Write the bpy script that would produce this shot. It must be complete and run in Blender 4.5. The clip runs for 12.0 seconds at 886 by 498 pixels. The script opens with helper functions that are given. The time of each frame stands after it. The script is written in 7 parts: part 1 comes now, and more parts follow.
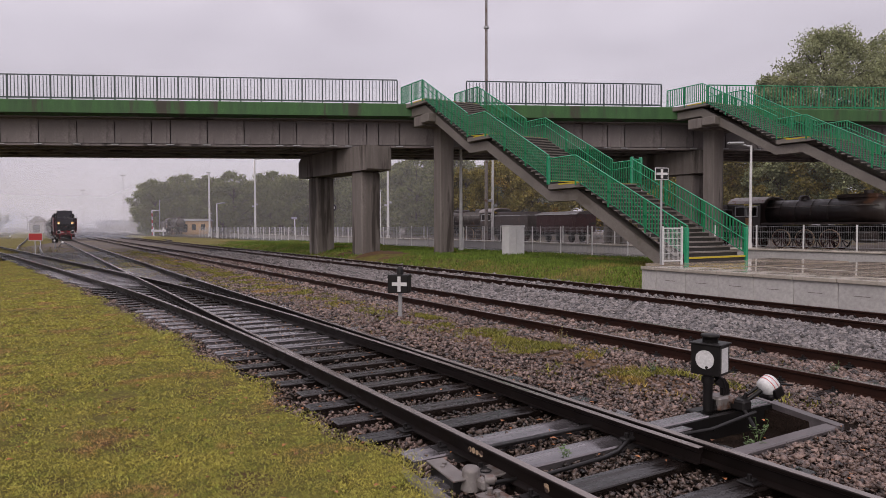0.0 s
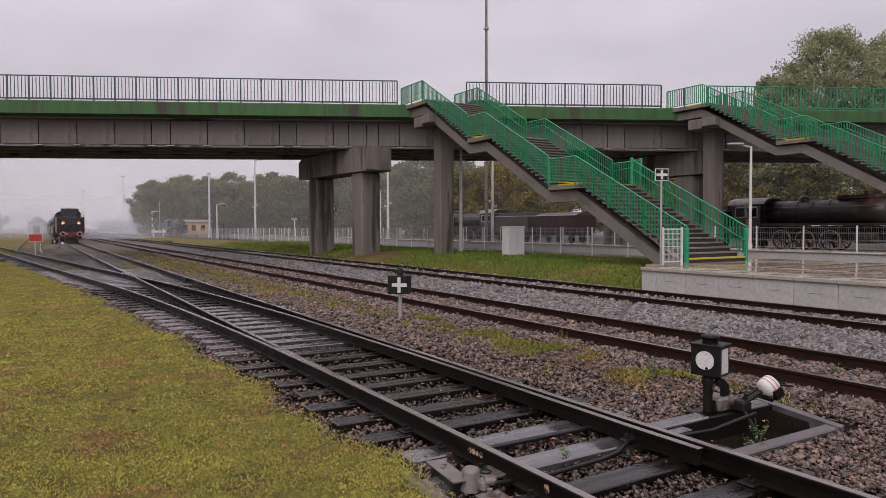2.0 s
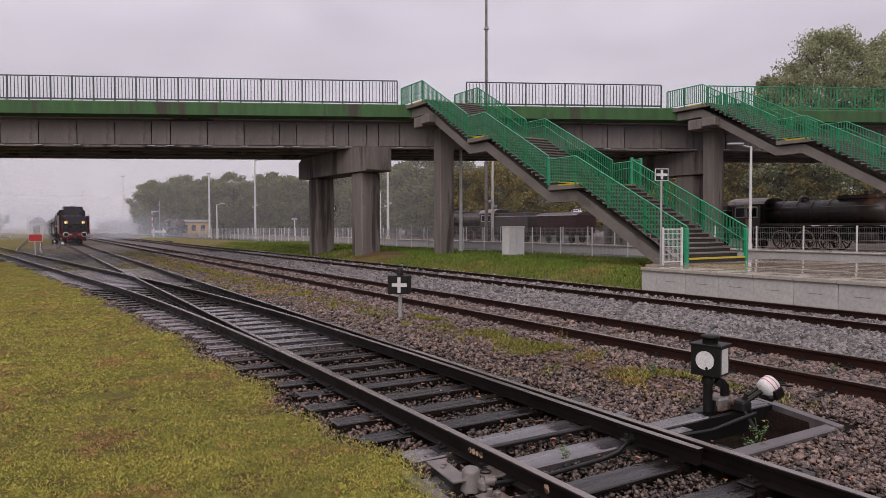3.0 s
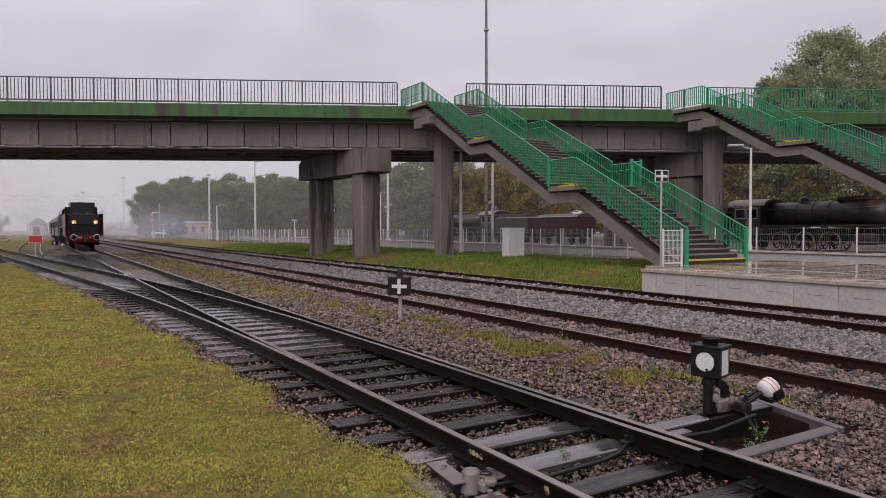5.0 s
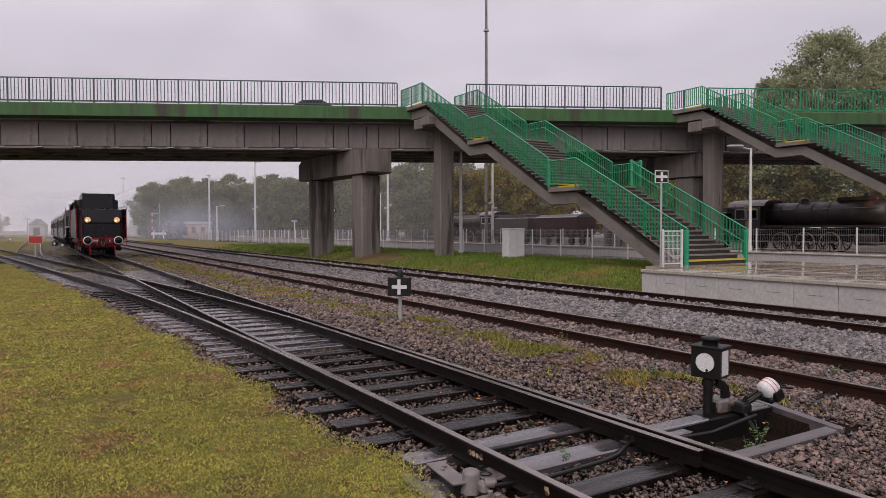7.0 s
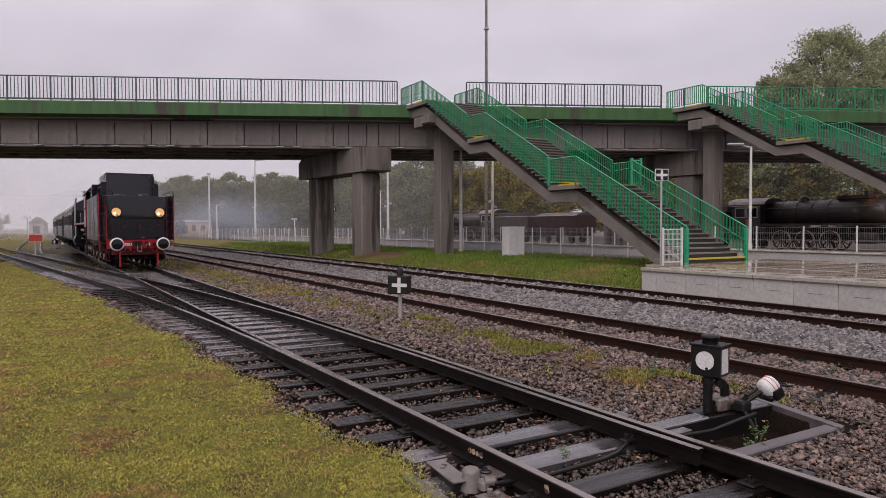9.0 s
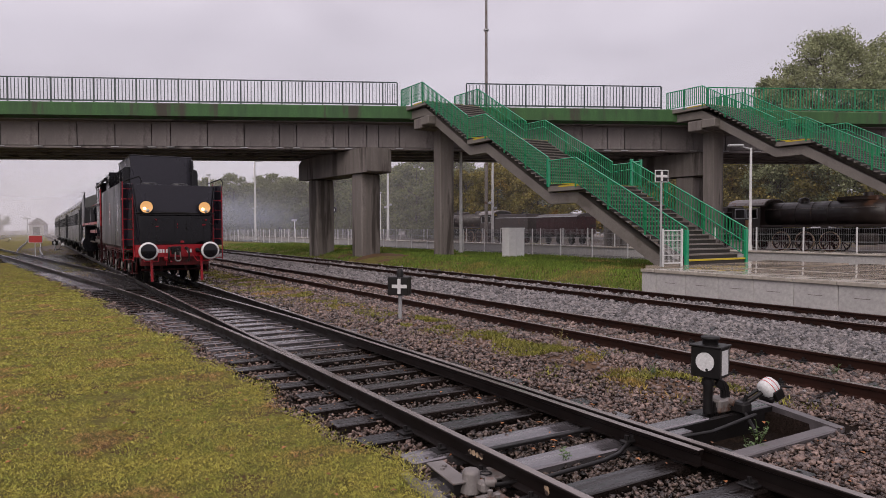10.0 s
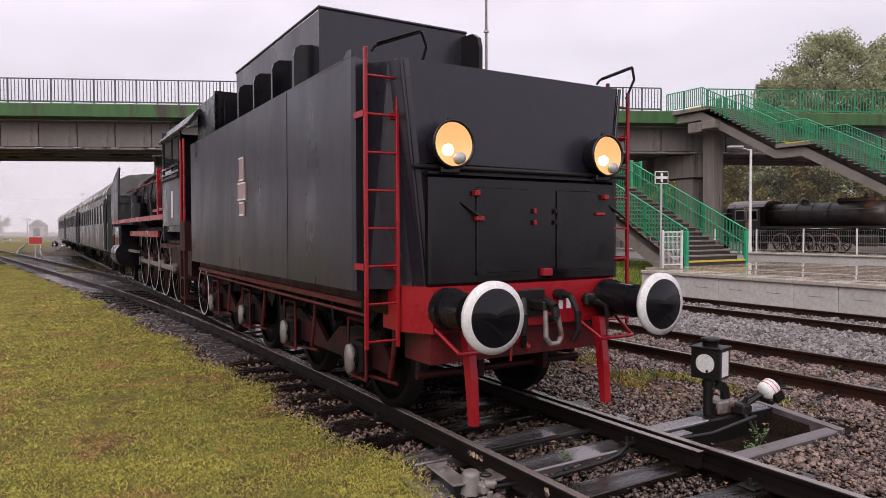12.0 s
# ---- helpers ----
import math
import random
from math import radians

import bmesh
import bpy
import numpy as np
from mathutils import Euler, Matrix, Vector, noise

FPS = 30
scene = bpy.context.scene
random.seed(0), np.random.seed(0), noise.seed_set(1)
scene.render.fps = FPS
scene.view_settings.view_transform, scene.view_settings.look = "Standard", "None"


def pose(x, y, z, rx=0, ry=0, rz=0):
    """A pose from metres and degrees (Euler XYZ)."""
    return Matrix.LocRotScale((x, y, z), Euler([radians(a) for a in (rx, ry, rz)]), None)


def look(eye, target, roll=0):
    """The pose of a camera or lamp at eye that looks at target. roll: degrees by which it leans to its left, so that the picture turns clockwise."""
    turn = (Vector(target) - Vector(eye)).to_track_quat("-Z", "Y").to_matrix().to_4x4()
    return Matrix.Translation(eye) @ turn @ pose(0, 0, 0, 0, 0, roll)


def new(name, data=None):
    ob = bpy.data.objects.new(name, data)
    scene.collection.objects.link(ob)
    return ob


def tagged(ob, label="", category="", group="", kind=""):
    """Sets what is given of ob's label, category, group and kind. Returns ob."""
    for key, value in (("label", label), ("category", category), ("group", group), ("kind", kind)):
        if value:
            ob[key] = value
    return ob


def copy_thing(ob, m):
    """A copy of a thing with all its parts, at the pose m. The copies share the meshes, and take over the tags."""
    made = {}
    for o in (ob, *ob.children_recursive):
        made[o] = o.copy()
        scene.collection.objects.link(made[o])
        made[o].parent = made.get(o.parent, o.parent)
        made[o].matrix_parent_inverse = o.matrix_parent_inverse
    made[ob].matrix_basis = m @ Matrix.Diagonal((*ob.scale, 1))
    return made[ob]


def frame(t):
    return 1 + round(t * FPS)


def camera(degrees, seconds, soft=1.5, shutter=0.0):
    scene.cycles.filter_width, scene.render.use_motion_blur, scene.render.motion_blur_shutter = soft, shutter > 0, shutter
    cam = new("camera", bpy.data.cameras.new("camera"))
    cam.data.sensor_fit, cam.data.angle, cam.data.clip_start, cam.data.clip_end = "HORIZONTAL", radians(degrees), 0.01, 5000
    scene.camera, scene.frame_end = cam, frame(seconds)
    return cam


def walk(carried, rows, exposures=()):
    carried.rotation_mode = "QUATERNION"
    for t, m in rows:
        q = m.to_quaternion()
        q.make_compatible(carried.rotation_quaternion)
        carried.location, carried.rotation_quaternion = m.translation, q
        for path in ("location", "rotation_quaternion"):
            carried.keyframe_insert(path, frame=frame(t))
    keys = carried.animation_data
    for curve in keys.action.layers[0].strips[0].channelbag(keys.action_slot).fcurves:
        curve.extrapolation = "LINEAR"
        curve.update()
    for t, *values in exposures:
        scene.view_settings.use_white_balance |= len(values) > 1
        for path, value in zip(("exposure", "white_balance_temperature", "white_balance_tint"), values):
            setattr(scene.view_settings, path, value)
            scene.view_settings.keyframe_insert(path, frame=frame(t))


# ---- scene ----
# ---------------------------------------------------------------- camera
EYE = (0.0, 0.0, 1.69)
cam = camera(66.64, 12.0, soft=0.55)
# the hand-held camera only nods a little: seconds, degrees of tilt
NODS = ((0.0, -1.877), (0.5, -1.877), (1.0, -1.805), (3.2, -1.80), (5.0, -1.685), (6.0, -1.685), (6.5, -1.637), (7.2, -1.637),
        (8.8, -1.785), (9.0, -1.781), (9.5, -1.765), (10.0, -1.685), (10.5, -1.685), (11.0, -1.565), (12.0, -1.560))
walk(cam, [(t, pose(*EYE, 90 + a, 0.13, 0)) for t, a in NODS], ((0.0, 0.0), (10.5, 0.02), (11.0, 0.06), (11.5, 0.2), (12.0, 0.46)))

# the tracks run in their own frame: x across (away from the camera), y along (towards the far end), z up from the rail tops
TRK = pose(3.162, 1.912, 0, 0, 0, 31.155)
# the road bridge in its own frame: x along the deck, y across it, away from the camera
BRG = pose(0.0, 40.8, 0, 0, 0, 4.75)

# ---------------------------------------------------------------- light
world = bpy.data.worlds.new("overcast_sky")
scene.world = world
world.use_nodes = True


def sky_nodes():
    nt = world.node_tree
    nt.nodes.clear()
    N, L = nt.nodes.new, nt.links.new
    out, bg = N("ShaderNodeOutputWorld"), N("ShaderNodeBackground")
    sky = N("ShaderNodeTexSky")
    sky.sky_type = "NISHITA"
    sky.sun_disc = False
    sky.sun_elevation, sky.sun_rotation = radians(36), radians(197)
    dim = N("ShaderNodeVectorMath")
    dim.operation = "SCALE"
    dim.inputs["Scale"].default_value = 0.06
    L(sky.outputs[0], dim.inputs[0])
    tc, sep = N("ShaderNodeTexCoord"), N("ShaderNodeSeparateXYZ")
    L(tc.outputs["Generated"], sep.inputs[0])
    stretch = N("ShaderNodeMapping")
    stretch.inputs["Scale"].default_value = (1.0, 1.0, 3.2)
    L(tc.outputs["Generated"], stretch.inputs[0])
    n = N("ShaderNodeTexNoise")
    n.inputs["Scale"].default_value = 2.6
    n.inputs["Detail"].default_value = 4
    n.inputs["Roughness"].default_value = 0.5
    n.inputs["Distortion"].default_value = 0.4
    L(stretch.outputs[0], n.inputs["Vector"])
    clouds = N("ShaderNodeValToRGB")
    clouds.color_ramp.elements[0].position, clouds.color_ramp.elements[1].position = 0.32, 0.68
    clouds.color_ramp.elements[0].color = (0.600, 0.553, 0.630, 1)
    clouds.color_ramp.elements[1].color = (0.755, 0.701, 0.787, 1)
    L(n.outputs[0], clouds.inputs[0])
    up = N("ShaderNodeValToRGB")
    up.color_ramp.elements[0].position, up.color_ramp.elements[1].position = 0.25, 0.85
    up.color_ramp.elements[0].color = (0.96, 0.955, 0.96, 1)
    up.color_ramp.elements[1].color = (1.9, 1.85, 1.8, 1)
    L(sep.outputs["Z"], up.inputs[0])
    mul = N("ShaderNodeVectorMath")
    mul.operation = "MULTIPLY"
    L(clouds.outputs[0], mul.inputs[0])
    L(up.outputs[0], mul.inputs[1])
    mix = N("ShaderNodeMix")
    mix.data_type = "RGBA"
    mix.inputs[0].default_value = 0.06
    L(mul.outputs[0], mix.inputs[6])
    L(dim.outputs[0], mix.inputs[7])
    L(mix.outputs[2], bg.inputs["Color"])
    bg.inputs["Strength"].default_value = 1.0
    L(bg.outputs[0], out.inputs[0])


sky_nodes()
sun = new("sun", bpy.data.lights.new("sun", "SUN"))
sun.data.energy, sun.data.angle, sun.data.color = 1.35, radians(50), (1.0, 0.92, 0.83)
sun.matrix_world = look((0, 0, 30), (12, 40, 0))

# ---------------------------------------------------------------- mesh tools


class MB:
    """A plain mesh under construction."""

    def __init__(self):
        self.v, self.f, self.s = [], [], []

    def add(self, verts, faces, smooth=False, m=None):
        b = len(self.v)
        self.v += [tuple(m @ Vector(p)) for p in verts] if m else [tuple(p) for p in verts]
        self.f += [tuple(b + i for i in f) for f in faces]
        self.s += [smooth] * len(faces)
        return self

    def box(self, x0, x1, y0, y1, z0, z1, m=None):
        v = [(x, y, z) for z in (z0, z1) for y in (y0, y1) for x in (x0, x1)]
        return self.add(v, [(0, 2, 3, 1), (4, 5, 7, 6), (0, 1, 5, 4), (2, 6, 7, 3), (0, 4, 6, 2), (1, 3, 7, 5)], m=m)

    def cbox(self, x0, x1, y0, y1, z0, z1, c=0.02, m=None):
        """A box with all its edges chamfered by c."""
        xs, ys, zs = ((x0, x0 + c, x1 - c, x1), (y0, y0 + c, y1 - c, y1), (z0, z0 + c, z1 - c, z1))
        bm = bmesh.new()
        for sx in (0, 1):
            for sy in (0, 1):
                for sz in (0, 1):
                    ex, ey, ez = (xs[3 * sx], xs[1 + sx]), (ys[3 * sy], ys[1 + sy]), (zs[3 * sz], zs[1 + sz])
                    bm.verts.new((ex[0], ey[1], ez[1])), bm.verts.new((ex[1], ey[0], ez[1])), bm.verts.new((ex[1], ey[1], ez[0]))
        bmesh.ops.convex_hull(bm, input=bm.verts)
        bm.verts.index_update()
        v = [p.co.copy() for p in bm.verts]
        f = [[p.index for p in q.verts] for q in bm.faces]
        bm.free()
        return self.add(v, f, m=m)

    def prism(self, profile, a, b, axis="y", smooth=False, m=None):
        """A closed profile of (p, q) pairs, drawn out along an axis from a to b."""
        put = {"x": lambda p, q, r: (r, p, q), "y": lambda p, q, r: (p, r, q), "z": lambda p, q, r: (p, q, r)}[axis]
        n = len(profile)
        v = [put(p, q, r) for r in (a, b) for p, q in profile]
        self.add(v, [(i, (i + 1) % n, n + (i + 1) % n, n + i) for i in range(n)], smooth, m)
        return self.add(v, [tuple(range(n))[::-1], tuple(range(n, 2 * n))], False, m)

    def tube(self, a, b, r, n=8, r2=None, m=None, caps=True):
        a, b = Vector(a), Vector(b)
        r2 = r if r2 is None else r2
        q = (b - a).to_track_quat("Z", "Y")
        ring = [Vector((math.cos(2 * math.pi * i / n), math.sin(2 * math.pi * i / n), 0)) for i in range(n)]
        v = [a + q @ (p * r) for p in ring] + [b + q @ (p * r2) for p in ring]
        self.add(v, [(i, (i + 1) % n, n + (i + 1) % n, n + i) for i in range(n)], n > 5, m)
        return self.add(v, [tuple(range(n))[::-1], tuple(range(n, 2 * n))], False, m) if caps else self

    def pipe(self, pts, r, n=6, m=None):
        for a, b in zip(pts, pts[1:]):
            self.tube(a, b, r, n, m=m)
        return self

    def lathe(self, prof, n=24, m=None):
        """(radius, height) pairs turned round z."""
        k = len(prof)
        v = [(r * math.cos(2 * math.pi * i / n), r * math.sin(2 * math.pi * i / n), z) for i in range(n) for r, z in prof]
        f = [(i * k + j, ((i + 1) % n) * k + j, ((i + 1) % n) * k + j + 1, i * k + j + 1) for i in range(n) for j in range(k - 1)]
        return self.add(v, f, True, m)

    def mesh(self, name, mat):
        me = bpy.data.meshes.new(name)
        me.from_pydata(self.v, [], self.f)
        if any(self.s):
            me.polygons.foreach_set("use_smooth", self.s)
        me.materials.append(mat)
        me.update()
        return me


def part(name, mb, mat, parent=None, label="", m=None, kind=""):
    ob = new(name, mb.mesh(name, mat))
    if parent:
        ob.parent = parent
    if m:
        ob.matrix_basis = m
    return tagged(ob, label, kind=kind)


def piece(name, me, parent, m):
    """One more object on a mesh that alike pieces share."""
    ob = new(name, me)
    ob.parent = parent
    ob.matrix_basis = m
    return ob


def thing(name, label, category, m=None, group="", kind=""):
    ob = new(name)
    ob.empty_display_size = 0.1
    if m:
        ob.matrix_basis = m
    return tagged(ob, label, category, group, kind)


def setting(name, mb, mat, label="", m=None):
    return part(name, mb, mat, None, label, m, "structure")


def bulk(name, verts, faces, mat, m=None, label="", category="", smooth=False):
    """One object of very many small pieces, from arrays."""
    me = bpy.data.meshes.new(name)
    verts, faces = np.asarray(verts, dtype=np.float32), np.asarray(faces, dtype=np.int32)
    k = faces.shape[1]
    me.vertices.add(len(verts))
    me.vertices.foreach_set("co", verts.ravel())
    me.loops.add(faces.size)
    me.loops.foreach_set("vertex_index", faces.ravel())
    me.polygons.add(len(faces))
    me.polygons.foreach_set("loop_start", np.arange(len(faces), dtype=np.int32) * k)
    if smooth:
        me.polygons.foreach_set("use_smooth", np.ones(len(faces), dtype=bool))
    me.materials.append(mat)
    me.update(calc_edges=True)
    me.validate()
    ob = new(name, me)
    if m:
        ob.matrix_basis = m
    return tagged(ob, label, category, kind="stuff")


# ---------------------------------------------------------------- materials


def material(name, base, dark=None, rough=0.6, metal=0.0, scale=6.0, fine=60.0, bump=0.3, depth=0.01, spots=None, wet=0.0, vary=0.0, island=False, coords="Object", gloss=0.5, stretch=None):
    """Two tones in broad patches, a fine grain with relief; spots: a third colour in stains (colour, share); wet: smooth patches;
    vary: how far pieces differ from one another in brightness; stretch: grain drawn out along an axis (streaks)."""
    mat = bpy.data.materials.new(name)
    mat.use_nodes = True
    nt = mat.node_tree
    N, L = nt.nodes.new, nt.links.new
    b = nt.nodes["Principled BSDF"]
    b.inputs["Metallic"].default_value = metal
    b.inputs["Specular IOR Level"].default_value = gloss
    dark = dark or tuple(c * 0.7 for c in base)
    tc = N("ShaderNodeTexCoord")

    def grain(s, detail=4.0):
        n = N("ShaderNodeTexNoise")
        n.inputs["Scale"].default_value = s
        n.inputs["Detail"].default_value = detail
        n.inputs["Roughness"].default_value = 0.6
        if stretch and s != fine:
            mp = N("ShaderNodeMapping")
            mp.inputs["Scale"].default_value = stretch
            L(tc.outputs[coords], mp.inputs[0])
            L(mp.outputs[0], n.inputs["Vector"])
        else:
            L(tc.outputs[coords], n.inputs["Vector"])
        return n

    def mixed(fac, c1, c2):
        x = N("ShaderNodeMix")
        x.data_type = "RGBA"
        L(fac, x.inputs[0])
        for i, c in ((6, c1), (7, c2)):
            if isinstance(c, tuple):
                x.inputs[i].default_value = (*c, 1)
            else:
                L(c, x.inputs[i])
        return x.outputs[2]

    def ramp(fac, lo, hi):
        r = N("ShaderNodeMapRange")
        r.inputs["From Min"].default_value, r.inputs["From Max"].default_value = lo, hi
        L(fac, r.inputs["Value"])
        return r.outputs[0]

    broad, small = grain(scale), grain(fine, 3.0)
    col = mixed(ramp(broad.outputs[0], 0.34, 0.66), dark, base)
    col = mixed(ramp(small.outputs[0], 0.75, 0.25), col, tuple(c * 0.62 for c in base))
    if spots:
        s = grain(scale * 0.43, 6.0)
        col = mixed(ramp(s.outputs[0], 0.66 - 0.3 * spots[1], 0.74 - 0.3 * spots[1]), col, spots[0])
    if vary:
        if island:
            r = N("ShaderNodeNewGeometry").outputs["Random Per Island"]
        else:
            r = N("ShaderNodeObjectInfo").outputs["Random"]
        m = N("ShaderNodeMapRange")
        m.inputs["To Min"].default_value, m.inputs["To Max"].default_value = 1 - vary, 1 + vary
        L(r, m.inputs["Value"])
        hsv = N("ShaderNodeHueSaturation")
        L(m.outputs[0], hsv.inputs["Value"])
        L(col, hsv.inputs["Color"])
        col = hsv.outputs[0]
    L(col, b.inputs["Base Color"])
    rr = N("ShaderNodeMapRange")
    rr.inputs["From Min"].default_value, rr.inputs["From Max"].default_value = 0.35, 0.65
    rr.inputs["To Min"].default_value, rr.inputs["To Max"].default_value = max(0.03, rough - 0.12 - wet), min(1, rough + 0.1)
    L(broad.outputs[0], rr.inputs["Value"])
    L(rr.outputs[0], b.inputs["Roughness"])
    if bump:
        bp = N("ShaderNodeBump")
        bp.inputs["Strength"].default_value, bp.inputs["Distance"].default_value = bump, depth
        L(small.outputs[0], bp.inputs["Height"])
        L(bp.outputs[0], b.inputs["Normal"])
    return mat


def glowing(name, colour, strength):
    mat = bpy.data.materials.new(name)
    mat.use_nodes = True
    b = mat.node_tree.nodes["Principled BSDF"]
    b.inputs["Base Color"].default_value = (*(0.12 * c for c in colour), 1)
    b.inputs["Emission Color"].default_value = (*colour, 1)
    b.inputs["Emission Strength"].default_value = strength
    return mat


def glassy(name, tint=(0.02, 0.025, 0.03), rough=0.05):
    mat = bpy.data.materials.new(name)
    mat.use_nodes = True
    b = mat.node_tree.nodes["Principled BSDF"]
    b.inputs["Base Color"].default_value = (*tint, 1)
    b.inputs["Roughness"].default_value = rough
    return mat


def leafy(*args, **more):
    """A leaf: light also comes through it."""
    mat = material(*args, **more)
    nt = mat.node_tree
    b, out = nt.nodes["Principled BSDF"], nt.nodes["Material Output"]
    tl, mix = nt.nodes.new("ShaderNodeBsdfTranslucent"), nt.nodes.new("ShaderNodeMixShader")
    mix.inputs[0].default_value = 0.45
    nt.links.new(b.inputs["Base Color"].links[0].from_socket, tl.inputs[0])
    nt.links.new(b.outputs[0], mix.inputs[1])
    nt.links.new(tl.outputs[0], mix.inputs[2])
    nt.links.new(mix.outputs[0], out.inputs[0])
    return mat


GRASS = material("grass_soil", (0.21, 0.18, 0.05), (0.07, 0.062, 0.024), 0.95, scale=4.0, fine=55, bump=1.0, depth=0.03, spots=((0.10, 0.066, 0.034), 0.36), gloss=0.1)
WEEDS = material("trackside_weeds", (0.25, 0.225, 0.05), (0.13, 0.145, 0.03), 0.7, scale=1.4, fine=5.0, bump=0, spots=((0.30, 0.19, 0.06), 0.44), vary=0.6, island=True, gloss=0.2)
BLADES = material("grass_blades", (0.47, 0.41, 0.092), (0.20, 0.25, 0.046), 0.7, scale=3.0, fine=16.0, bump=0, spots=((0.36, 0.215, 0.088), 0.34), vary=0.5, island=True, gloss=0.15)
BANKGRASS = material("bank_grass", (0.165, 0.235, 0.036), (0.075, 0.13, 0.022), 0.7, scale=0.7, fine=4.0, bump=0, spots=((0.26, 0.19, 0.065), 0.34), vary=0.65, island=True, gloss=0.2)
# bed colour near black: the shade in gaps between stones is painted in
GRAVEL = material("gap_shade_bed", (0.022, 0.015, 0.012), (0.008, 0.006, 0.005), 0.9, scale=1.2, fine=26, bump=1.0, depth=0.05, spots=((0.05, 0.033, 0.022), 0.3), gloss=0.05)
STONE = material("ballast_stone", (0.215, 0.148, 0.124), (0.024, 0.0155, 0.013), 0.34, scale=11, fine=70, bump=0.25, wet=0.14, vary=0.85, island=True, gloss=0.4)
PALESTONE = material("pale_ballast_stone", (0.22, 0.195, 0.19), (0.07, 0.06, 0.057), 0.4, scale=14, fine=70, bump=0.25, wet=0.12, vary=0.85, island=True, gloss=0.45)
# darker stone tone, used between the rails
DARKSTONE = material("dark_ballast_stone", (0.12, 0.085, 0.07), (0.014, 0.010, 0.008), 0.32, scale=11, fine=70, bump=0.25, wet=0.14, vary=0.95, island=True, gloss=0.45)
FARBED = material("far_ballast_bed", (0.125, 0.10, 0.088), (0.065, 0.05, 0.043), 0.8, scale=0.35, fine=9, bump=1.0, depth=0.05, spots=((0.15, 0.125, 0.05), 0.3), gloss=0.3)
SOIL = material("bare_soil", (0.17, 0.10, 0.06), (0.09, 0.055, 0.035), 0.9, scale=1.5, fine=20, bump=0.8, depth=0.04, gloss=0.1)
RAIL = material("rail_side", (0.0105, 0.0066, 0.0057), (0.0035, 0.0025, 0.0022), 0.45, 0.0, scale=3, fine=50, bump=0.25, depth=0.002, gloss=0.16)
RUSTRAIL = material("rusty_rail", (0.030, 0.0115, 0.0075), (0.010, 0.0045, 0.0035), 0.6, 0.0, scale=3, fine=50, bump=0.25, depth=0.002, gloss=0.12)
RAILTOP = material("rail_running_face", (0.30, 0.255, 0.24), (0.12, 0.092, 0.084), 0.24, 0.3, scale=4, fine=30, bump=0.05, stretch=(1.0, 0.15, 1.0), gloss=0.7)
SLEEPER = material("wet_timber", (0.018, 0.0125, 0.0105), (0.0045, 0.0036, 0.0034), 0.29, scale=9.0, fine=30, bump=0.7, depth=0.006, wet=0.24, vary=0.5, gloss=0.42, stretch=(0.25, 1.6, 1.0))
# pale streaks in the colour stand in for wet shine
SHINESTEEL = material("wet_shine_steel", (0.34, 0.315, 0.33), (0.035, 0.03, 0.03), 0.2, 0.7, scale=5.5, fine=30, bump=0.10, wet=0.14, stretch=(0.22, 1.3, 1.0))
LOCKIRON = material("weathered_casting", (0.26, 0.235, 0.225), (0.12, 0.10, 0.09), 0.5, 0.3, scale=9, fine=60, bump=0.35, depth=0.004, spots=((0.10, 0.045, 0.025), 0.35))
WIRE = material("fence_wire", (0.32, 0.32, 0.33), (0.25, 0.25, 0.26), 0.5, 0.3, scale=4, fine=40, bump=0)
OLDBLACK = material("weathered_engine_black", (0.04, 0.027, 0.024), (0.012, 0.009, 0.008), 0.45, scale=1.3, fine=12, bump=0.3, spots=((0.075, 0.036, 0.022), 0.2), gloss=0.45)
IRON = material("dark_iron", (0.014, 0.012, 0.012), (0.007, 0.006, 0.006), 0.45, 0.1, scale=6, fine=60, bump=0.25, depth=0.003, gloss=0.3)
CONCRETE = material("pier_concrete", (0.245, 0.215, 0.20), (0.115, 0.098, 0.09), 0.8, scale=2.6, fine=12, bump=0.35, depth=0.012, spots=((0.06, 0.05, 0.045), 0.40), gloss=0.25, stretch=(1.0, 1.0, 0.10))
GIRDER = material("girder_concrete", (0.235, 0.207, 0.204), (0.135, 0.117, 0.116), 0.75, scale=1.2, fine=10, bump=0.25, depth=0.01, spots=((0.05, 0.042, 0.041), 0.36), gloss=0.25, vary=0.14, stretch=(1.0, 1.0, 0.3))
FASCIA = material("green_fascia_paint", (0.062, 0.15, 0.05), (0.026, 0.066, 0.024), 0.6, scale=2.4, fine=14, bump=0.2, depth=0.005, spots=((0.05, 0.045, 0.034), 0.36), gloss=0.3, stretch=(1.0, 1.0, 0.16))
GREEN = material("green_rail_paint", (0.011, 0.24, 0.092), (0.007, 0.165, 0.064), 0.35, scale=3, fine=40, bump=0.05, gloss=0.45)
GREENWET = material("wet_green_handrail", (0.022, 0.32, 0.155), (0.015, 0.24, 0.115), 0.16, scale=3, fine=40, bump=0.05, gloss=0.8)
GREYGREEN = material("faded_green_rail", (0.045, 0.068, 0.066), (0.03, 0.046, 0.045), 0.4, 0.1, scale=3, fine=40, bump=0.05)
STAIRCON = material("stair_concrete", (0.22, 0.195, 0.175), (0.145, 0.125, 0.11), 0.6, scale=1.4, fine=16, bump=0.3, depth=0.008, spots=((0.10, 0.085, 0.07), 0.25))
YELLOW = material("yellow_edge_paint", (0.62, 0.47, 0.02), (0.5, 0.36, 0.02), 0.5, scale=4, fine=30, bump=0.1)
WHITE = material("white_paint", (0.74, 0.73, 0.73), (0.6, 0.59, 0.59), 0.5, scale=4, fine=40, bump=0.05)
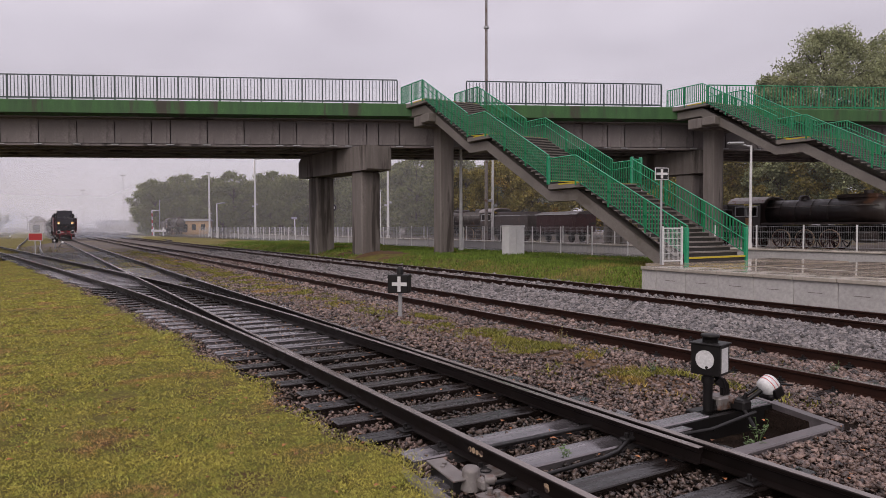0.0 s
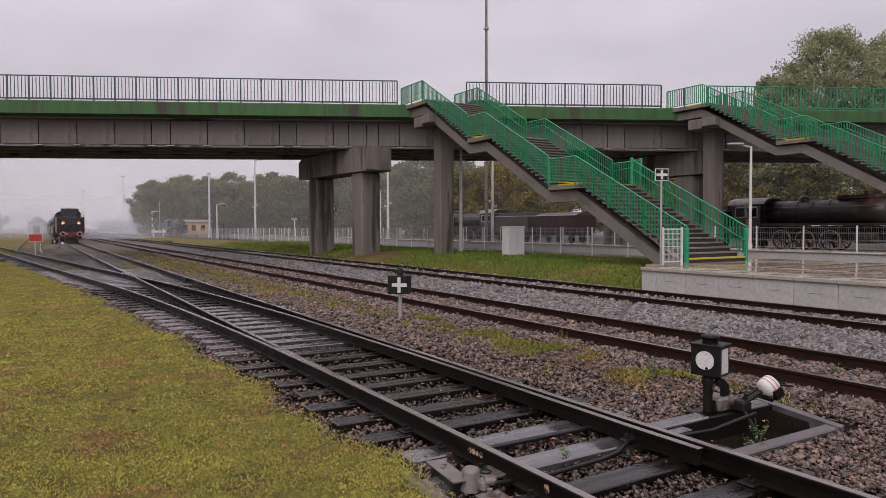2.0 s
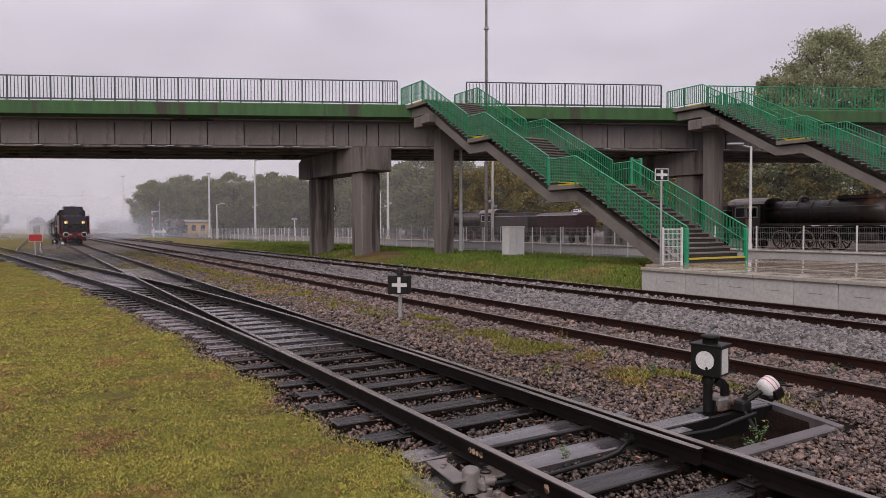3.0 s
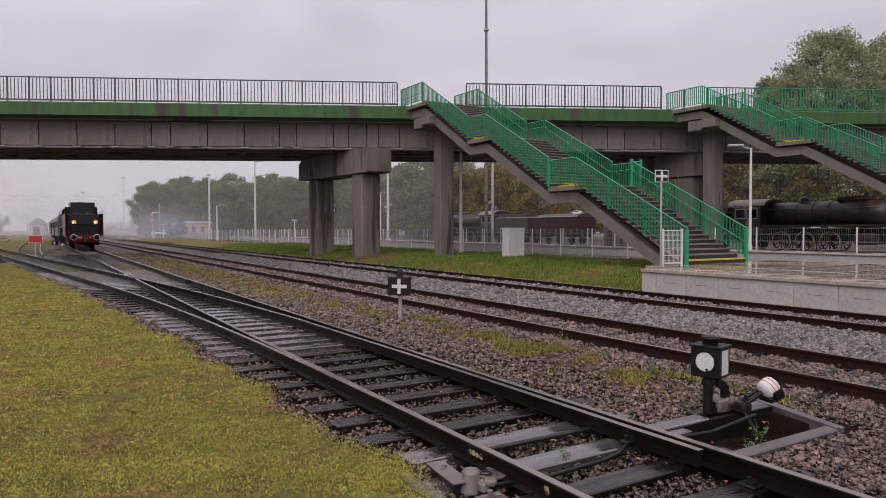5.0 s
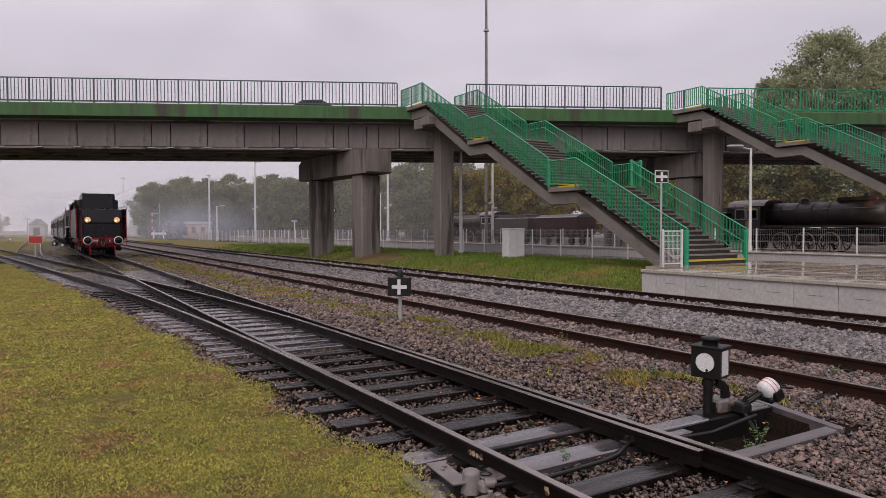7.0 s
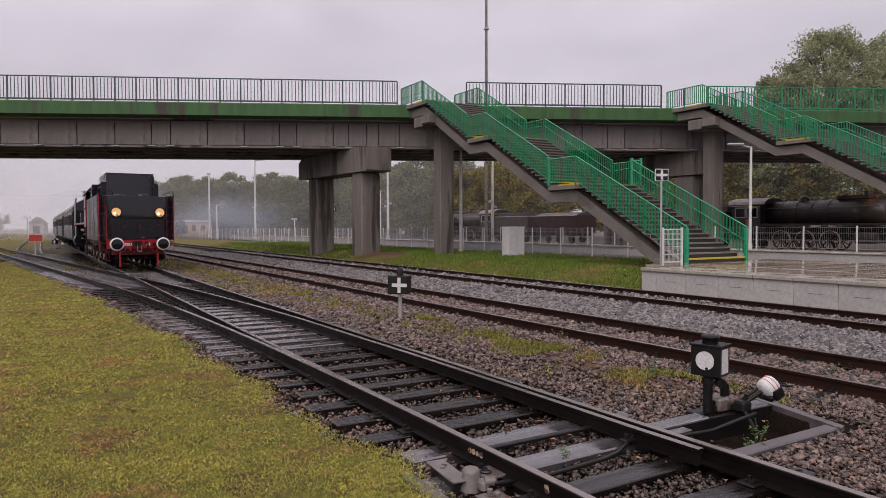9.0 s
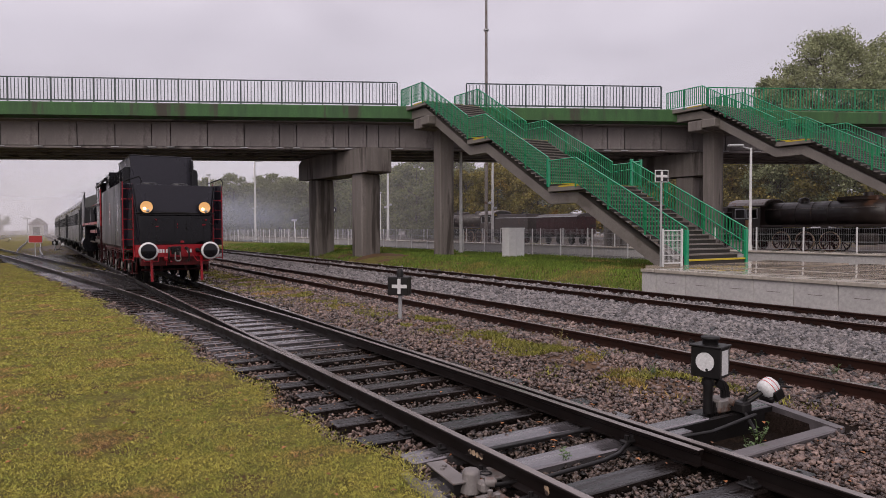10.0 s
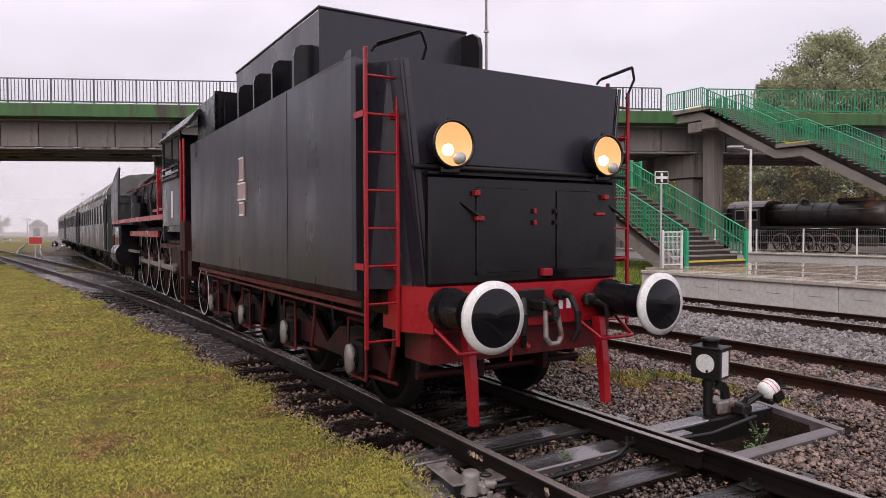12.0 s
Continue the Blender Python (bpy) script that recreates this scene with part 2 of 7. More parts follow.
WALLWHITE = material("platform_panel", (0.50, 0.475, 0.46), (0.41, 0.39, 0.38), 0.55, scale=1.0, fine=14, bump=0.12, depth=0.004, spots=((0.4, 0.37, 0.34), 0.15), vary=0.06)
PAVING = material("wet_paving", (0.44, 0.365, 0.29), (0.27, 0.225, 0.185), 0.14, scale=0.5, fine=12, bump=0.04, depth=0.002, wet=0.1)
PAVEEDGE = material("pale_edge_slab", (0.42, 0.375, 0.32), (0.30, 0.265, 0.225), 0.35, scale=0.8, fine=12, bump=0.1, depth=0.003, wet=0.1)
BLACK = material("black_enamel", (0.0085, 0.0078, 0.010), (0.0045, 0.0042, 0.0058), 0.26, scale=1.2, fine=20, bump=0.04, depth=0.002, wet=0.08, gloss=0.34)
TANKPAINT = material("tender_black_paint", (0.0215, 0.0195, 0.030), (0.0165, 0.015, 0.0225), 0.34, scale=1.1, fine=9, bump=0.025, depth=0.003, wet=0.0, gloss=0.52, stretch=(1.0, 1.0, 0.35))
REDPAINT = material("engine_red_paint", (0.33, 0.0075, 0.0155), (0.21, 0.006, 0.012), 0.34, scale=2, fine=25, bump=0.08, spots=((0.08, 0.007, 0.010), 0.28), gloss=0.4)
# grimy red and grimy black are both darkened for the shade under the train
DARKRED = material("grimy_shaded_red", (0.038, 0.0045, 0.006), (0.007, 0.003, 0.003), 0.55, scale=3, fine=25, bump=0.1, spots=((0.006, 0.004, 0.004), 0.4), gloss=0.2)
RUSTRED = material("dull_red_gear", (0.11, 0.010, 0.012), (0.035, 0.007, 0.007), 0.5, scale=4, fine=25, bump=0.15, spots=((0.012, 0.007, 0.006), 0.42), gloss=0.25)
GRIMESHADE = material("grimy_shaded_frame", (0.0065, 0.005, 0.005), (0.0025, 0.002, 0.002), 0.6, 0.0, scale=3, fine=20, bump=0.2, gloss=0.14)
BARESTEEL = material("bare_steel", (0.42, 0.41, 0.41), (0.28, 0.27, 0.27), 0.3, 0.8, scale=5, fine=40, bump=0.1)
GLASS = glassy("dark_glass")
COACHPAINT = material("coach_grey_green", (0.050, 0.050, 0.052), (0.034, 0.034, 0.036), 0.32, scale=1.0, fine=10, bump=0.05, vary=0.08, stretch=(1.0, 1.0, 0.3))
COACHROOF = material("coach_roof_grey", (0.15, 0.15, 0.145), (0.09, 0.09, 0.088), 0.35, scale=0.8, fine=10, bump=0.08, wet=0.1)
# risers: a much darker brown than the treads
RISER = material("dark_brown_riser", (0.03, 0.023, 0.019), (0.017, 0.013, 0.011), 0.5, scale=3, fine=20, bump=0.3, depth=0.004)
GALV = material("galvanised_steel", (0.46, 0.46, 0.47), (0.36, 0.36, 0.37), 0.45, 0.2, scale=3, fine=30, bump=0.05)
LAMPGLOW = glowing("warm_headlamp", (1.0, 0.53, 0.21), 0.69)
FILAMENT = glowing("hot_bulb", (1.0, 0.70, 0.34), 3.2)
LEAFTALL = leafy("silvery_poplar_leaves", (0.36, 0.38, 0.20), (0.23, 0.26, 0.125), 0.6, scale=0.25, fine=1.4, bump=0, spots=((0.30, 0.25, 0.10), 0.15), vary=0.45, island=True)
LEAF = leafy("leaves", (0.22, 0.235, 0.10), (0.135, 0.155, 0.07), 0.6, scale=0.25, fine=1.4, bump=0, spots=((0.17, 0.135, 0.035), 0.15), vary=0.55, island=True)
LEAFAUT = leafy("autumn_leaves", (0.30, 0.235, 0.06), (0.145, 0.15, 0.048), 0.6, scale=0.3, fine=1.2, bump=0, spots=((0.36, 0.20, 0.035), 0.38), vary=0.6, island=True)
BARK = material("bark", (0.10, 0.08, 0.065), (0.06, 0.05, 0.04), 0.85, scale=2, fine=14, bump=0.6, depth=0.03)
ASPHALT = material("wet_asphalt", (0.06, 0.057, 0.058), (0.045, 0.042, 0.043), 0.3, scale=1.0, fine=30, bump=0.15, depth=0.004, wet=0.1)
SIGNRED = material("sign_red", (0.55, 0.03, 0.03), (0.45, 0.025, 0.025), 0.45, scale=4, fine=30, bump=0.02)
# ---------------------------------------------------------------- ground


def sheet(name, rows, mat, m, label=""):
    """A ground sheet from rows of points, each row of equal length."""
    k = len(rows[0])
    mb = MB()
    mb.add([p for r in rows for p in r], [(i * k + j, i * k + j + 1, (i + 1) * k + j + 1, (i + 1) * k + j) for i in range(len(rows) - 1) for j in range(k - 1)], True)
    return setting(name, mb, mat, label, m)


def branch(v):
    """How far the curved route of the turnout has left the straight one."""
    if v < 4:
        return 0.0
    return (v - 4) ** 2 / 330 if v < 24 else 1.212 + (v - 24) * 0.1212


def lawn_edge(v):
    return -1.36 - branch(v) * 0.86 - 0.35 * max(0, min(1, (v - 5) / 12)) + 0.1 * math.sin(v * 1.7) + 0.07 * math.sin(v * 4.1 + 1)


ground = setting("ground", MB().add([(-3000, -60, -0.42), (3000, -60, -0.42), (3000, 3000, -0.42), (-3000, 3000, -0.42)], [(0, 1, 2, 3)]), FARBED, "dark wet gravelly ground of a railway yard")
def PITZ(v):
    """The bed drops into the pit under the point lever."""
    return -0.5 if 3.48 < v < 4.15 else -0.19


VS = sorted([-8 + 1.0 * i for i in range(60)] + [3.47, 3.49, 4.14, 4.16]) + [54, 60, 70, 85, 105, 130, 160, 200, 260, 340]
sheet("ballast", [[(lawn_edge(min(v, 50)) - 1.2 - max(0, v - 44) * 0.7, v, -0.27), (lawn_edge(min(v, 50)) + 0.1, v, -0.235), (-1.0, v, -0.245), (0.9, v, -0.245), (1.06, v, -0.18), (1.08, v, PITZ(v)), (2.62, v, PITZ(v)), (2.64, v, -0.19), (3.6, v, -0.19), (5.7, v, -0.19), (7.2, v, -0.2), (8.3, v, -0.18), (11.0, v, -0.18), (11.9, v, -0.27)] for v in VS if v < 52.5], GRAVEL, TRK, "ballast bed, near black for the shade between the stones")
sheet("far_ballast", [[(lawn_edge(min(v, 50)) - 1.2 - max(0, v - 44) * 0.7, v, -0.27), (lawn_edge(min(v, 50)) + 0.1, v, -0.205), (-1.0, v, -0.2), (0.9, v, -0.2), (1.06, v, -0.18), (1.08, v, PITZ(v)), (2.62, v, PITZ(v)), (2.64, v, -0.19), (3.6, v, -0.19), (5.7, v, -0.19), (7.2, v, -0.2), (8.3, v, -0.18), (11.0, v, -0.18), (11.9, v, -0.27)] for v in VS if v > 51.5], FARBED, TRK, "grey-brown ballast of the far tracks")
LV = [-8 + 0.75 * i for i in range(72)]


def lawn_z(u, v):
    return -0.15 + 0.05 * noise.noise((u * 0.35, v * 0.35, 0)) + 0.018 * noise.noise((u * 1.6, v * 1.6, 3))


sheet("lawn", [[(lawn_edge(v) - d, v, (lawn_z(lawn_edge(v) - d, v) if d > 0.02 else -0.22)) for d in (0, 0.12, 0.4, 0.8, 1.3, 1.9, 2.6, 3.4, 4.4, 5.6, 7, 9, 12, 16, 22, 30, 42, 60)] for v in LV], GRASS, TRK, "patchy yellow-green autumn lawn")


def bank_z(u, v):
    a = max(0, min(1, (u - 11.7) / 2.4))
    b = max(0, min(1, (24.0 - u) / 3))
    return -0.26 + (0.40 * (3 * a * a - 2 * a ** 3)) * (0.75 + 0.25 * b) + 0.05 * noise.noise((u * 0.5, v * 0.3, 5))


BV = [12.6 + 1.2 * i for i in range(50)] + [75, 85, 95, 110, 130, 150]
sheet("grass_bank", [[(11.65 + 0.13 * math.sin(v * 1.3) + d * (1 if v < 60 else max(0.25, 1 - (v - 60) / 110)), v, bank_z(11.65 + d, v)) for d in (0, 0.3, 0.7, 1.1, 1.6, 2.1, 2.7, 3.4, 4.3, 5.5, 7.0, 8.6, 10.4)] for v in BV], GRASS, TRK, "grassy bank beside the rails")
sheet("far_verge", [[(-70, v, -0.2), (-20, v, -0.185), (-2.2 - branch(v) * 0.9, v, -0.185), (-1.6 if v > 90 else -2.2 - branch(v) * 0.4, v, -0.19)] for v in (48, 52, 60, 75, 100, 150, 240, 330)], GRASS, TRK, "thin olive grass between far sidings")
sheet("bare_patch", [[(12.6 + 0.3 * math.sin(v * 2) + d, v, bank_z(12.6 + d, v) - 0.05 + 0.13 * math.sin(d / 4.4 * math.pi) * math.sin((v - 33.5) / 10.4 * math.pi)) for d in (0, 0.8, 1.6, 2.6, 3.6, 4.4)] for v in [33.5 + 0.8 * i for i in range(14)]], SOIL, TRK, "bare brown soil round the bridge pier")
sheet("soil_strip", [[(2.05 + 0.25 * math.sin(v * 1.1) + d * (1.35 + 0.2 * math.sin(v * 0.7)), v, -0.215 + 0.05 * math.sin(d * math.pi)) for d in (0, 0.25, 0.5, 0.75, 1.0)] for v in [4.9 + 0.6 * i for i in range(60)]], SOIL, TRK, "brown mossy soil strip between the tracks")
sheet("yard", [[(21.9, v, 0.03), (26.6, v, 0.03)] for v in (0, 60, 140, 200)], ASPHALT, TRK, "wet asphalt path behind the fence")
sheet("far_yard", [[(28.5, v, -0.05), (120, v, -0.05)] for v in (-20, 60, 140, 260)], FARBED, TRK, "dark gravel yard")

# ---------------------------------------------------------------- tracks
RAILPROF = [(-0.065, -0.15), (0.065, -0.15), (0.065, -0.138), (0.014, -0.12), (0.009, -0.045), (0.034, -0.034), (0.036, -0.008), (0.03, 0.0), (-0.03, 0.0), (-0.036, -0.008), (-0.034, -0.034), (-0.009, -0.045), (-0.014, -0.12), (-0.065, -0.138)]


def swept(profile, path):
    """A profile of (across, z) carried along a path of (u, v, z) points."""
    mb, n = MB(), len(profile)
    vs = []
    for i, p in enumerate(path):
        a, b = path[max(0, i - 1)], path[min(len(path) - 1, i + 1)]
        t = Vector((b[0] - a[0], b[1] - a[1])).normalized()
        vs += [(p[0] + q * t.y, p[1] - q * t.x, p[2] + z) for q, z in profile]
    mb.add(vs, [(i * n + j, i * n + (j + 1) % n, (i + 1) * n + (j + 1) % n, (i + 1) * n + j) for i in range(len(path) - 1) for j in range(n)])
    mb.add(vs, [tuple(range(n)), tuple(range(len(vs) - n, len(vs)))[::-1]])
    return mb


BLADEPROF = [(p * 0.72, max(z, -0.125)) for p, z in RAILPROF]
TOPPROF = [(-0.031, -0.001), (-0.029, 0.0025), (0.029, 0.0025), (0.031, -0.001)]


def rail(track, path, mat, worn=True, prof=RAILPROF):
    r = part("rail", swept(prof, path), mat, track)
    if worn:
        part("running_face", swept(TOPPROF, path), RAILTOP, r, "polished wet running face")
    return r


def steps_of(a, b, d):
    n = max(1, int(round((b - a) / d)))
    return [a + (b - a) * i / n for i in range(n + 1)]


G = 0.7535
track_1 = thing("railway_track_1", "straight wet track with a turnout on timber bearers", "railway track", TRK, kind="structure")
rail(track_1, [(G, v, 0) for v in (-8, 30, 120, 340)], RAIL)
rail(track_1, [(-G + 0.012 * max(0, 1 - (v - 4.9) / 8), v, -0.007 * max(0.0, min(1, (16 - v) / 4))) for v in steps_of(4.9, 25.2, 1)], RAIL)
rail(track_1, [(-G, v, 0) for v in (27.4, 120, 340)], RAIL)
rail(track_1, [(-G, v, 0) for v in (-8, 4)] + [(-G - branch(v), v, 0) for v in steps_of(5, 40, 1) + [60, 75]], RAIL)
rail(track_1, [(G - branch(v) - 0.062 - 0.075 * max(0, 1 - (v - 3.35) / 7) * min(1, max(0, (v - 3.35) / 2 + 0.75)), v, -0.004) for v in steps_of(3.35, 9.6, 0.7)], RAIL, True, BLADEPROF)
rail(track_1, [(G - branch(v) - 0.070 * max(0, 1 - (v - 9.6) / 3), v, -0.004) for v in steps_of(9.6, 25.4, 0.7)], RAIL)
rail(track_1, [(G - branch(v), v, 0) for v in steps_of(27.2, 40, 1) + [60, 75]], RAIL)
# wing rails and point of the crossing, guard rails opposite
rail(track_1, [(-G + 0.05 + 0.0, 25.1, 0), (-G - 0.05, 26.4, 0), (-G - 0.06, 28.0, 0), (-G - 0.10, 28.5, 0)], RAIL)
rail(track_1, [(G - branch(25.3), 25.3, 0), (-G + 0.075, 26.4, 0), (-G + 0.08, 28, 0), (-G + 0.13, 28.6, 0)], RAIL)
part("crossing_nose", swept([(-0.05, -0.14), (0.05, -0.14), (0.045, 0), (-0.045, 0)], [(-G, 26.5, 0), (-G - 0.07, 27.6, 0)]), RAIL, track_1)
rail(track_1, [(G - 0.11, 24.0, 0.0), (G - 0.075, 24.7, 0), (G - 0.075, 28.2, 0), (G - 0.11, 28.9, 0)], RAIL, False)
rail(track_1, [(-G - branch(v) + 0.08, v, 0.0) for v in (24.2, 25.4, 26.6, 27.8, 29)], RAIL, False)
track_2 = thing("railway_track_2", "straight track with dark worn rails in brown ballast", "railway track", TRK, kind="structure")
for u in (4.68 - G, 4.68 + G):
    rail(track_2, [(u, v, 0) for v in (-8, 30, 120, 340)], RUSTRAIL)
track_3 = thing("railway_track_3", "platform track with rusty rails in pale ballast", "railway track", TRK, kind="structure")
for u in (9.58 - G, 9.58 + G):
    rail(track_3, [(u, v, 0) for v in (-8, 30, 120, 340)], RUSTRAIL)
track_4 = thing("railway_track_4", "siding leaving the curved route in the distance", "railway track", TRK, kind="structure")
for a in ((-5.0, 62.0), (-3.3, 53.0)):
    rail(track_4, [(a[0], a[1], 0.0), (a[0] - 0.1, a[1] + 14, 0), (a[0] + 0.1, a[1] + 40, 0), (a[0] + 0.2, 200, 0)], RAIL)
for uu in (-10.5, -15.0):
    for g in (-G, G):
        rail(track_4, [(uu + g, 70, 0), (uu + g, 320, 0)], RAIL)
for uu in (13.8, 18.2):
    for g in (-G, G):
        rail(track_3, [(uu + g + (0 if v > 120 else -(120 - v) * 0.05), v, 0) for v in (95, 120, 330)], RUSTRAIL)

# ---------------------------------------------------------------- road bridge
bridge = thing("road_bridge", "grey concrete girder road bridge with a green-painted edge beam", "bridge", BRG, kind="structure")
X0, X1 = -140, 190
part("edge_beam", MB().prism([(-0.12, 8.31), (0.5, 8.2), (0.5, 8.98), (0.42, 9.06), (-0.06, 9.06), (-0.12, 9.0)], X0, X1, "x"), FASCIA, bridge, "green painted concrete edge beam, streaked")
part("deck_slab", MB().box(X0, X1, 0.5, 8.9, 8.15, 8.75), GIRDER, bridge)
part("carriageway", MB().box(X0, X1, 1.6, 7.8, 8.754, 8.80), ASPHALT, bridge)
part("far_edge_beam", MB().box(X0, X1, 8.9, 9.4, 8.15, 9.06), FASCIA, bridge)
GPROF = [(-0.35, 6.57), (0.35, 6.57), (0.35, 6.68), (0.14, 6.82), (0.14, 7.9), (0.35, 8.02), (0.35, 8.13), (-0.35, 8.13), (-0.35, 8.02), (-0.14, 7.9), (-0.14, 6.82), (-0.35, 6.68)]
for i, y in enumerate((1.5, 3.1, 4.8, 6.5, 8.15)):
    part("girder", MB().prism([(p * 0.9 + y, z) for p, z in GPROF], X0, X1, "x"), GIRDER, bridge)
# the web of the outer girder is closed by cast panels, with dark open joints between them
panel = MB().cbox(-1.03, 1.03, -0.06, 0.06, 6.62, 8.1, 0.012).mesh("web_panel", GIRDER)
bracket = MB().box(-0.22, 0.22, -0.02, 0.05, 6.53, 6.58).mesh("joint_bracket", GALV)
JOINTS = [-26.01, -23.86, -21.68, -19.51, -17.39, -16.29, -14.13, -11.96, -9.85, -8.83, -6.62, -5.69, -4.59, -3.87, -2.58, -0.42, 1.71, 3.84, 6.2, 8.91, 10.55, 11.65, 14.05]
JOINTS = [JOINTS[0] - 2.13 * i for i in range(14, 0, -1)] + JOINTS + [JOINTS[-1] + 2.13 * i for i in range(1, 14)]
for xa, xb in zip(JOINTS, JOINTS[1:]):
    piece("web_panel", panel, bridge, pose((xa + xb) / 2, 1.22, 0.1) @ Matrix.Diagonal(((xb - xa - 0.05) / 2.06, 1, 1, 1)))
    piece("joint_bracket", bracket, bridge, pose(xa, 1.12, 0.1))


def bridge_railing(name, y, spans, mat, w=0.021, label="slim grey-green steel bridge railing with upright bars"):
    fence = thing(name, label, "railing", BRG @ pose(0, y, 0))
    bar = MB().box(-w, w, -0.012, 0.012, 9.2, 10.42).mesh("baluster", mat)
    post = MB().box(-0.04, 0.04, -0.035, 0.035, 9.06, 10.46).mesh("post", mat)
    for a, b in spans:
        part("top_rail", MB().cbox(a, b, -0.035, 0.035, 10.455, 10.52, 0.01), mat, fence)
        part("bottom_rail", MB().box(a, b, -0.03, 0.03, 9.15, 9.235), mat, fence)
        n = int(round((b - a) / 1.19))
        for i in range(n + 1):
            x = a + (b - a) * i / n
            piece("post", post, fence, pose(x, 0, 0))
            if i < n:
                for j in range(1, 6):
                    piece("baluster", bar, fence, pose(x + (b - a) / n * j / 6, 0, 0))
    return fence


bridge_railing("bridge_railing", 0.12, ((-30.96, -3.59), (-3.59, -2.73), (1.45, 13.6)), GREYGREEN)
bridge_railing("bridge_railing", 0.12, ((16.6, 36),), GREEN, 0.024, "green steel bridge railing with broad upright bars")
bridge_railing("bridge_railing", 9.2, ((-30, 32),), GREYGREEN)


def pier(m):
    p = thing("bridge_pier", "concrete bridge pier of two square columns under a heavy crosshead", "bridge pier", m, kind="structure")
    part("crosshead", MB().prism([(-1.6, 6.55), (-1.6, 5.17), (-1.5, 5.09), (7.8, 5.09), (7.9, 5.17), (7.9, 6.2), (7.3, 6.55)], -0.85, 0.85, "x"), CONCRETE, p)
    for y in (0, 6.1):
        part("column", MB().cbox(-0.66, 0.66, y - 0.62, y + 0.62, -0.6, 5.06, 0.07), CONCRETE, p, "rain-streaked concrete column")
    return p


pier(pose(-4.75, 41.65, 0, 0, 0, 36.5))
pier(pose(16.3, 44.6, 0, 0, 0, 36.5))
for x in (-58, -32, 44, 68, 96):
    pier(pose(x, 43.0 + x * 0.083, 0, 0, 0, 36.5))

# ---------------------------------------------------------------- footbridge stairs
FLIGHTS = ((0.0, 0.0, 18, 0.31), (7.3, 3.08, 16, 0.30), (13.7, 5.816, 16, 0.2925))
RISE = 0.171
TOPY = 13.7 + 16 * 0.2925
SW = 3.75
SWL = 3.2
# outline of the walking line: along, up
LINE = [(0.0, 0.0), (5.58, 3.08), (7.3, 3.08), (12.1, 5.816), (13.7, 5.816), (TOPY, 8.55), (TOPY + 2.6, 8.55)]


def staircase(m, name, group):
    st = thing(name, "long concrete stairs with green steel railings and yellow edges", "staircase", m, group)
    for y0, z0, n, run in FLIGHTS:
        wd = SWL if y0 == 0.0 else SW
        tread = MB().box(0, wd, 0, run + 0.05, RISE - 0.05, RISE).mesh("step", STAIRCON)
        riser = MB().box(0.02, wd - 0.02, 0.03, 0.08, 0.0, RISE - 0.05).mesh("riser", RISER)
        for i in range(n):
            piece("step", tread, st, pose(0, y0 + i * run, z0 + i * RISE))
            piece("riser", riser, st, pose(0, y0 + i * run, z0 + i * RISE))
        part("edge_strip", MB().box(0, wd, y0 - 0.004, y0 + 0.10, z0 + RISE, z0 + RISE + 0.006).box(0, wd, y0 - 0.006, y0, z0 + RISE - 0.05, z0 + RISE), YELLOW, st, "yellow edge strip")
        yt, zt = y0 + (n - 1) * run, z0 + n * RISE
        part("edge_strip", MB().box(-0.01, SW + 0.01, yt + 0.0, yt + 0.09, zt + 0.001, zt + 0.007).box(-0.008, 0.0, yt, yt + 1.4, zt - 0.06, zt), YELLOW, st, "yellow edge strip")
    for a, b in ((1, 2), (3, 4), (5, 6)):
        y0, y1, z = LINE[a][0] - 0.25, LINE[b][0] + 0.06, LINE[a][1]
        part("landing", MB().box(0, SW, y0, y1, z - 0.22, z), STAIRCON, st)
    # two sloping beams carry the steps
    pts = [(0.4, -0.35)] + [(y + 0.25, z - 0.28) for y, z in LINE[1:]]
    low = [(y + (0.12 if i % 2 else 0.0), z - 0.46) for i, (y, z) in enumerate(pts)]
    for xa, xb in ((0.28, 0.85), (SWL - 0.85, SWL - 0.28)):
        ring = [(x, *q) for lo, hi in zip(low, pts) for x, q in ((xa, lo), (xb, lo), (xb, hi), (xa, hi))]
        k = len(pts)
        mb = MB().add(ring, [(4 * i + j, 4 * i + (j + 1) % 4, 4 * i + 4 + (j + 1) % 4, 4 * i + 4 + j) for i in range(k - 1) for j in range(4)] + [(3, 2, 1, 0), (4 * k - 4, 4 * k - 3, 4 * k - 2, 4 * k - 1)])
        part("stringer", mb, STAIRCON, st, "grey concrete sloping beam")
        # saw-tooth step bearers along the beam
        tooth = MB()
        for y0, z0, n, run in FLIGHTS:
            for i in range(n):
                y, z = y0 + i * run, z0 + i * RISE
                tooth.add([(x, *q) for x in (xa + 0.1, xb - 0.1) for q in ((y + 0.04, z - 0.02), (y + run, z + 0.1), (y + run, z + RISE - 0.07), (y + 0.04, z + RISE - 0.07))], [(0, 1, 2, 3), (7, 6, 5, 4), (0, 4, 5, 1), (1, 5, 6, 2), (2, 6, 7, 3), (3, 7, 4, 0)])
        part("step_bearer", tooth, STAIRCON, st, kind="stuff")
    part("bearing_block", MB().cbox(-0.2, SW + 0.2, 17.4, 18.3, 7.15, 7.62, 0.03), STAIRCON, st)
    part("plinth", MB().cbox(0.1, SWL - 0.1, 0.35, 1.6, -0.8, 0.12, 0.03), STAIRCON, st)
    bar = MB().box(-0.014, 0.014, -0.022, 0.022, 0.09, 1.07).mesh("baluster", GREEN)
    post = MB().cbox(-0.03, 0.03, -0.03, 0.03, -0.12, 1.12, 0.006).mesh("post", GREEN)
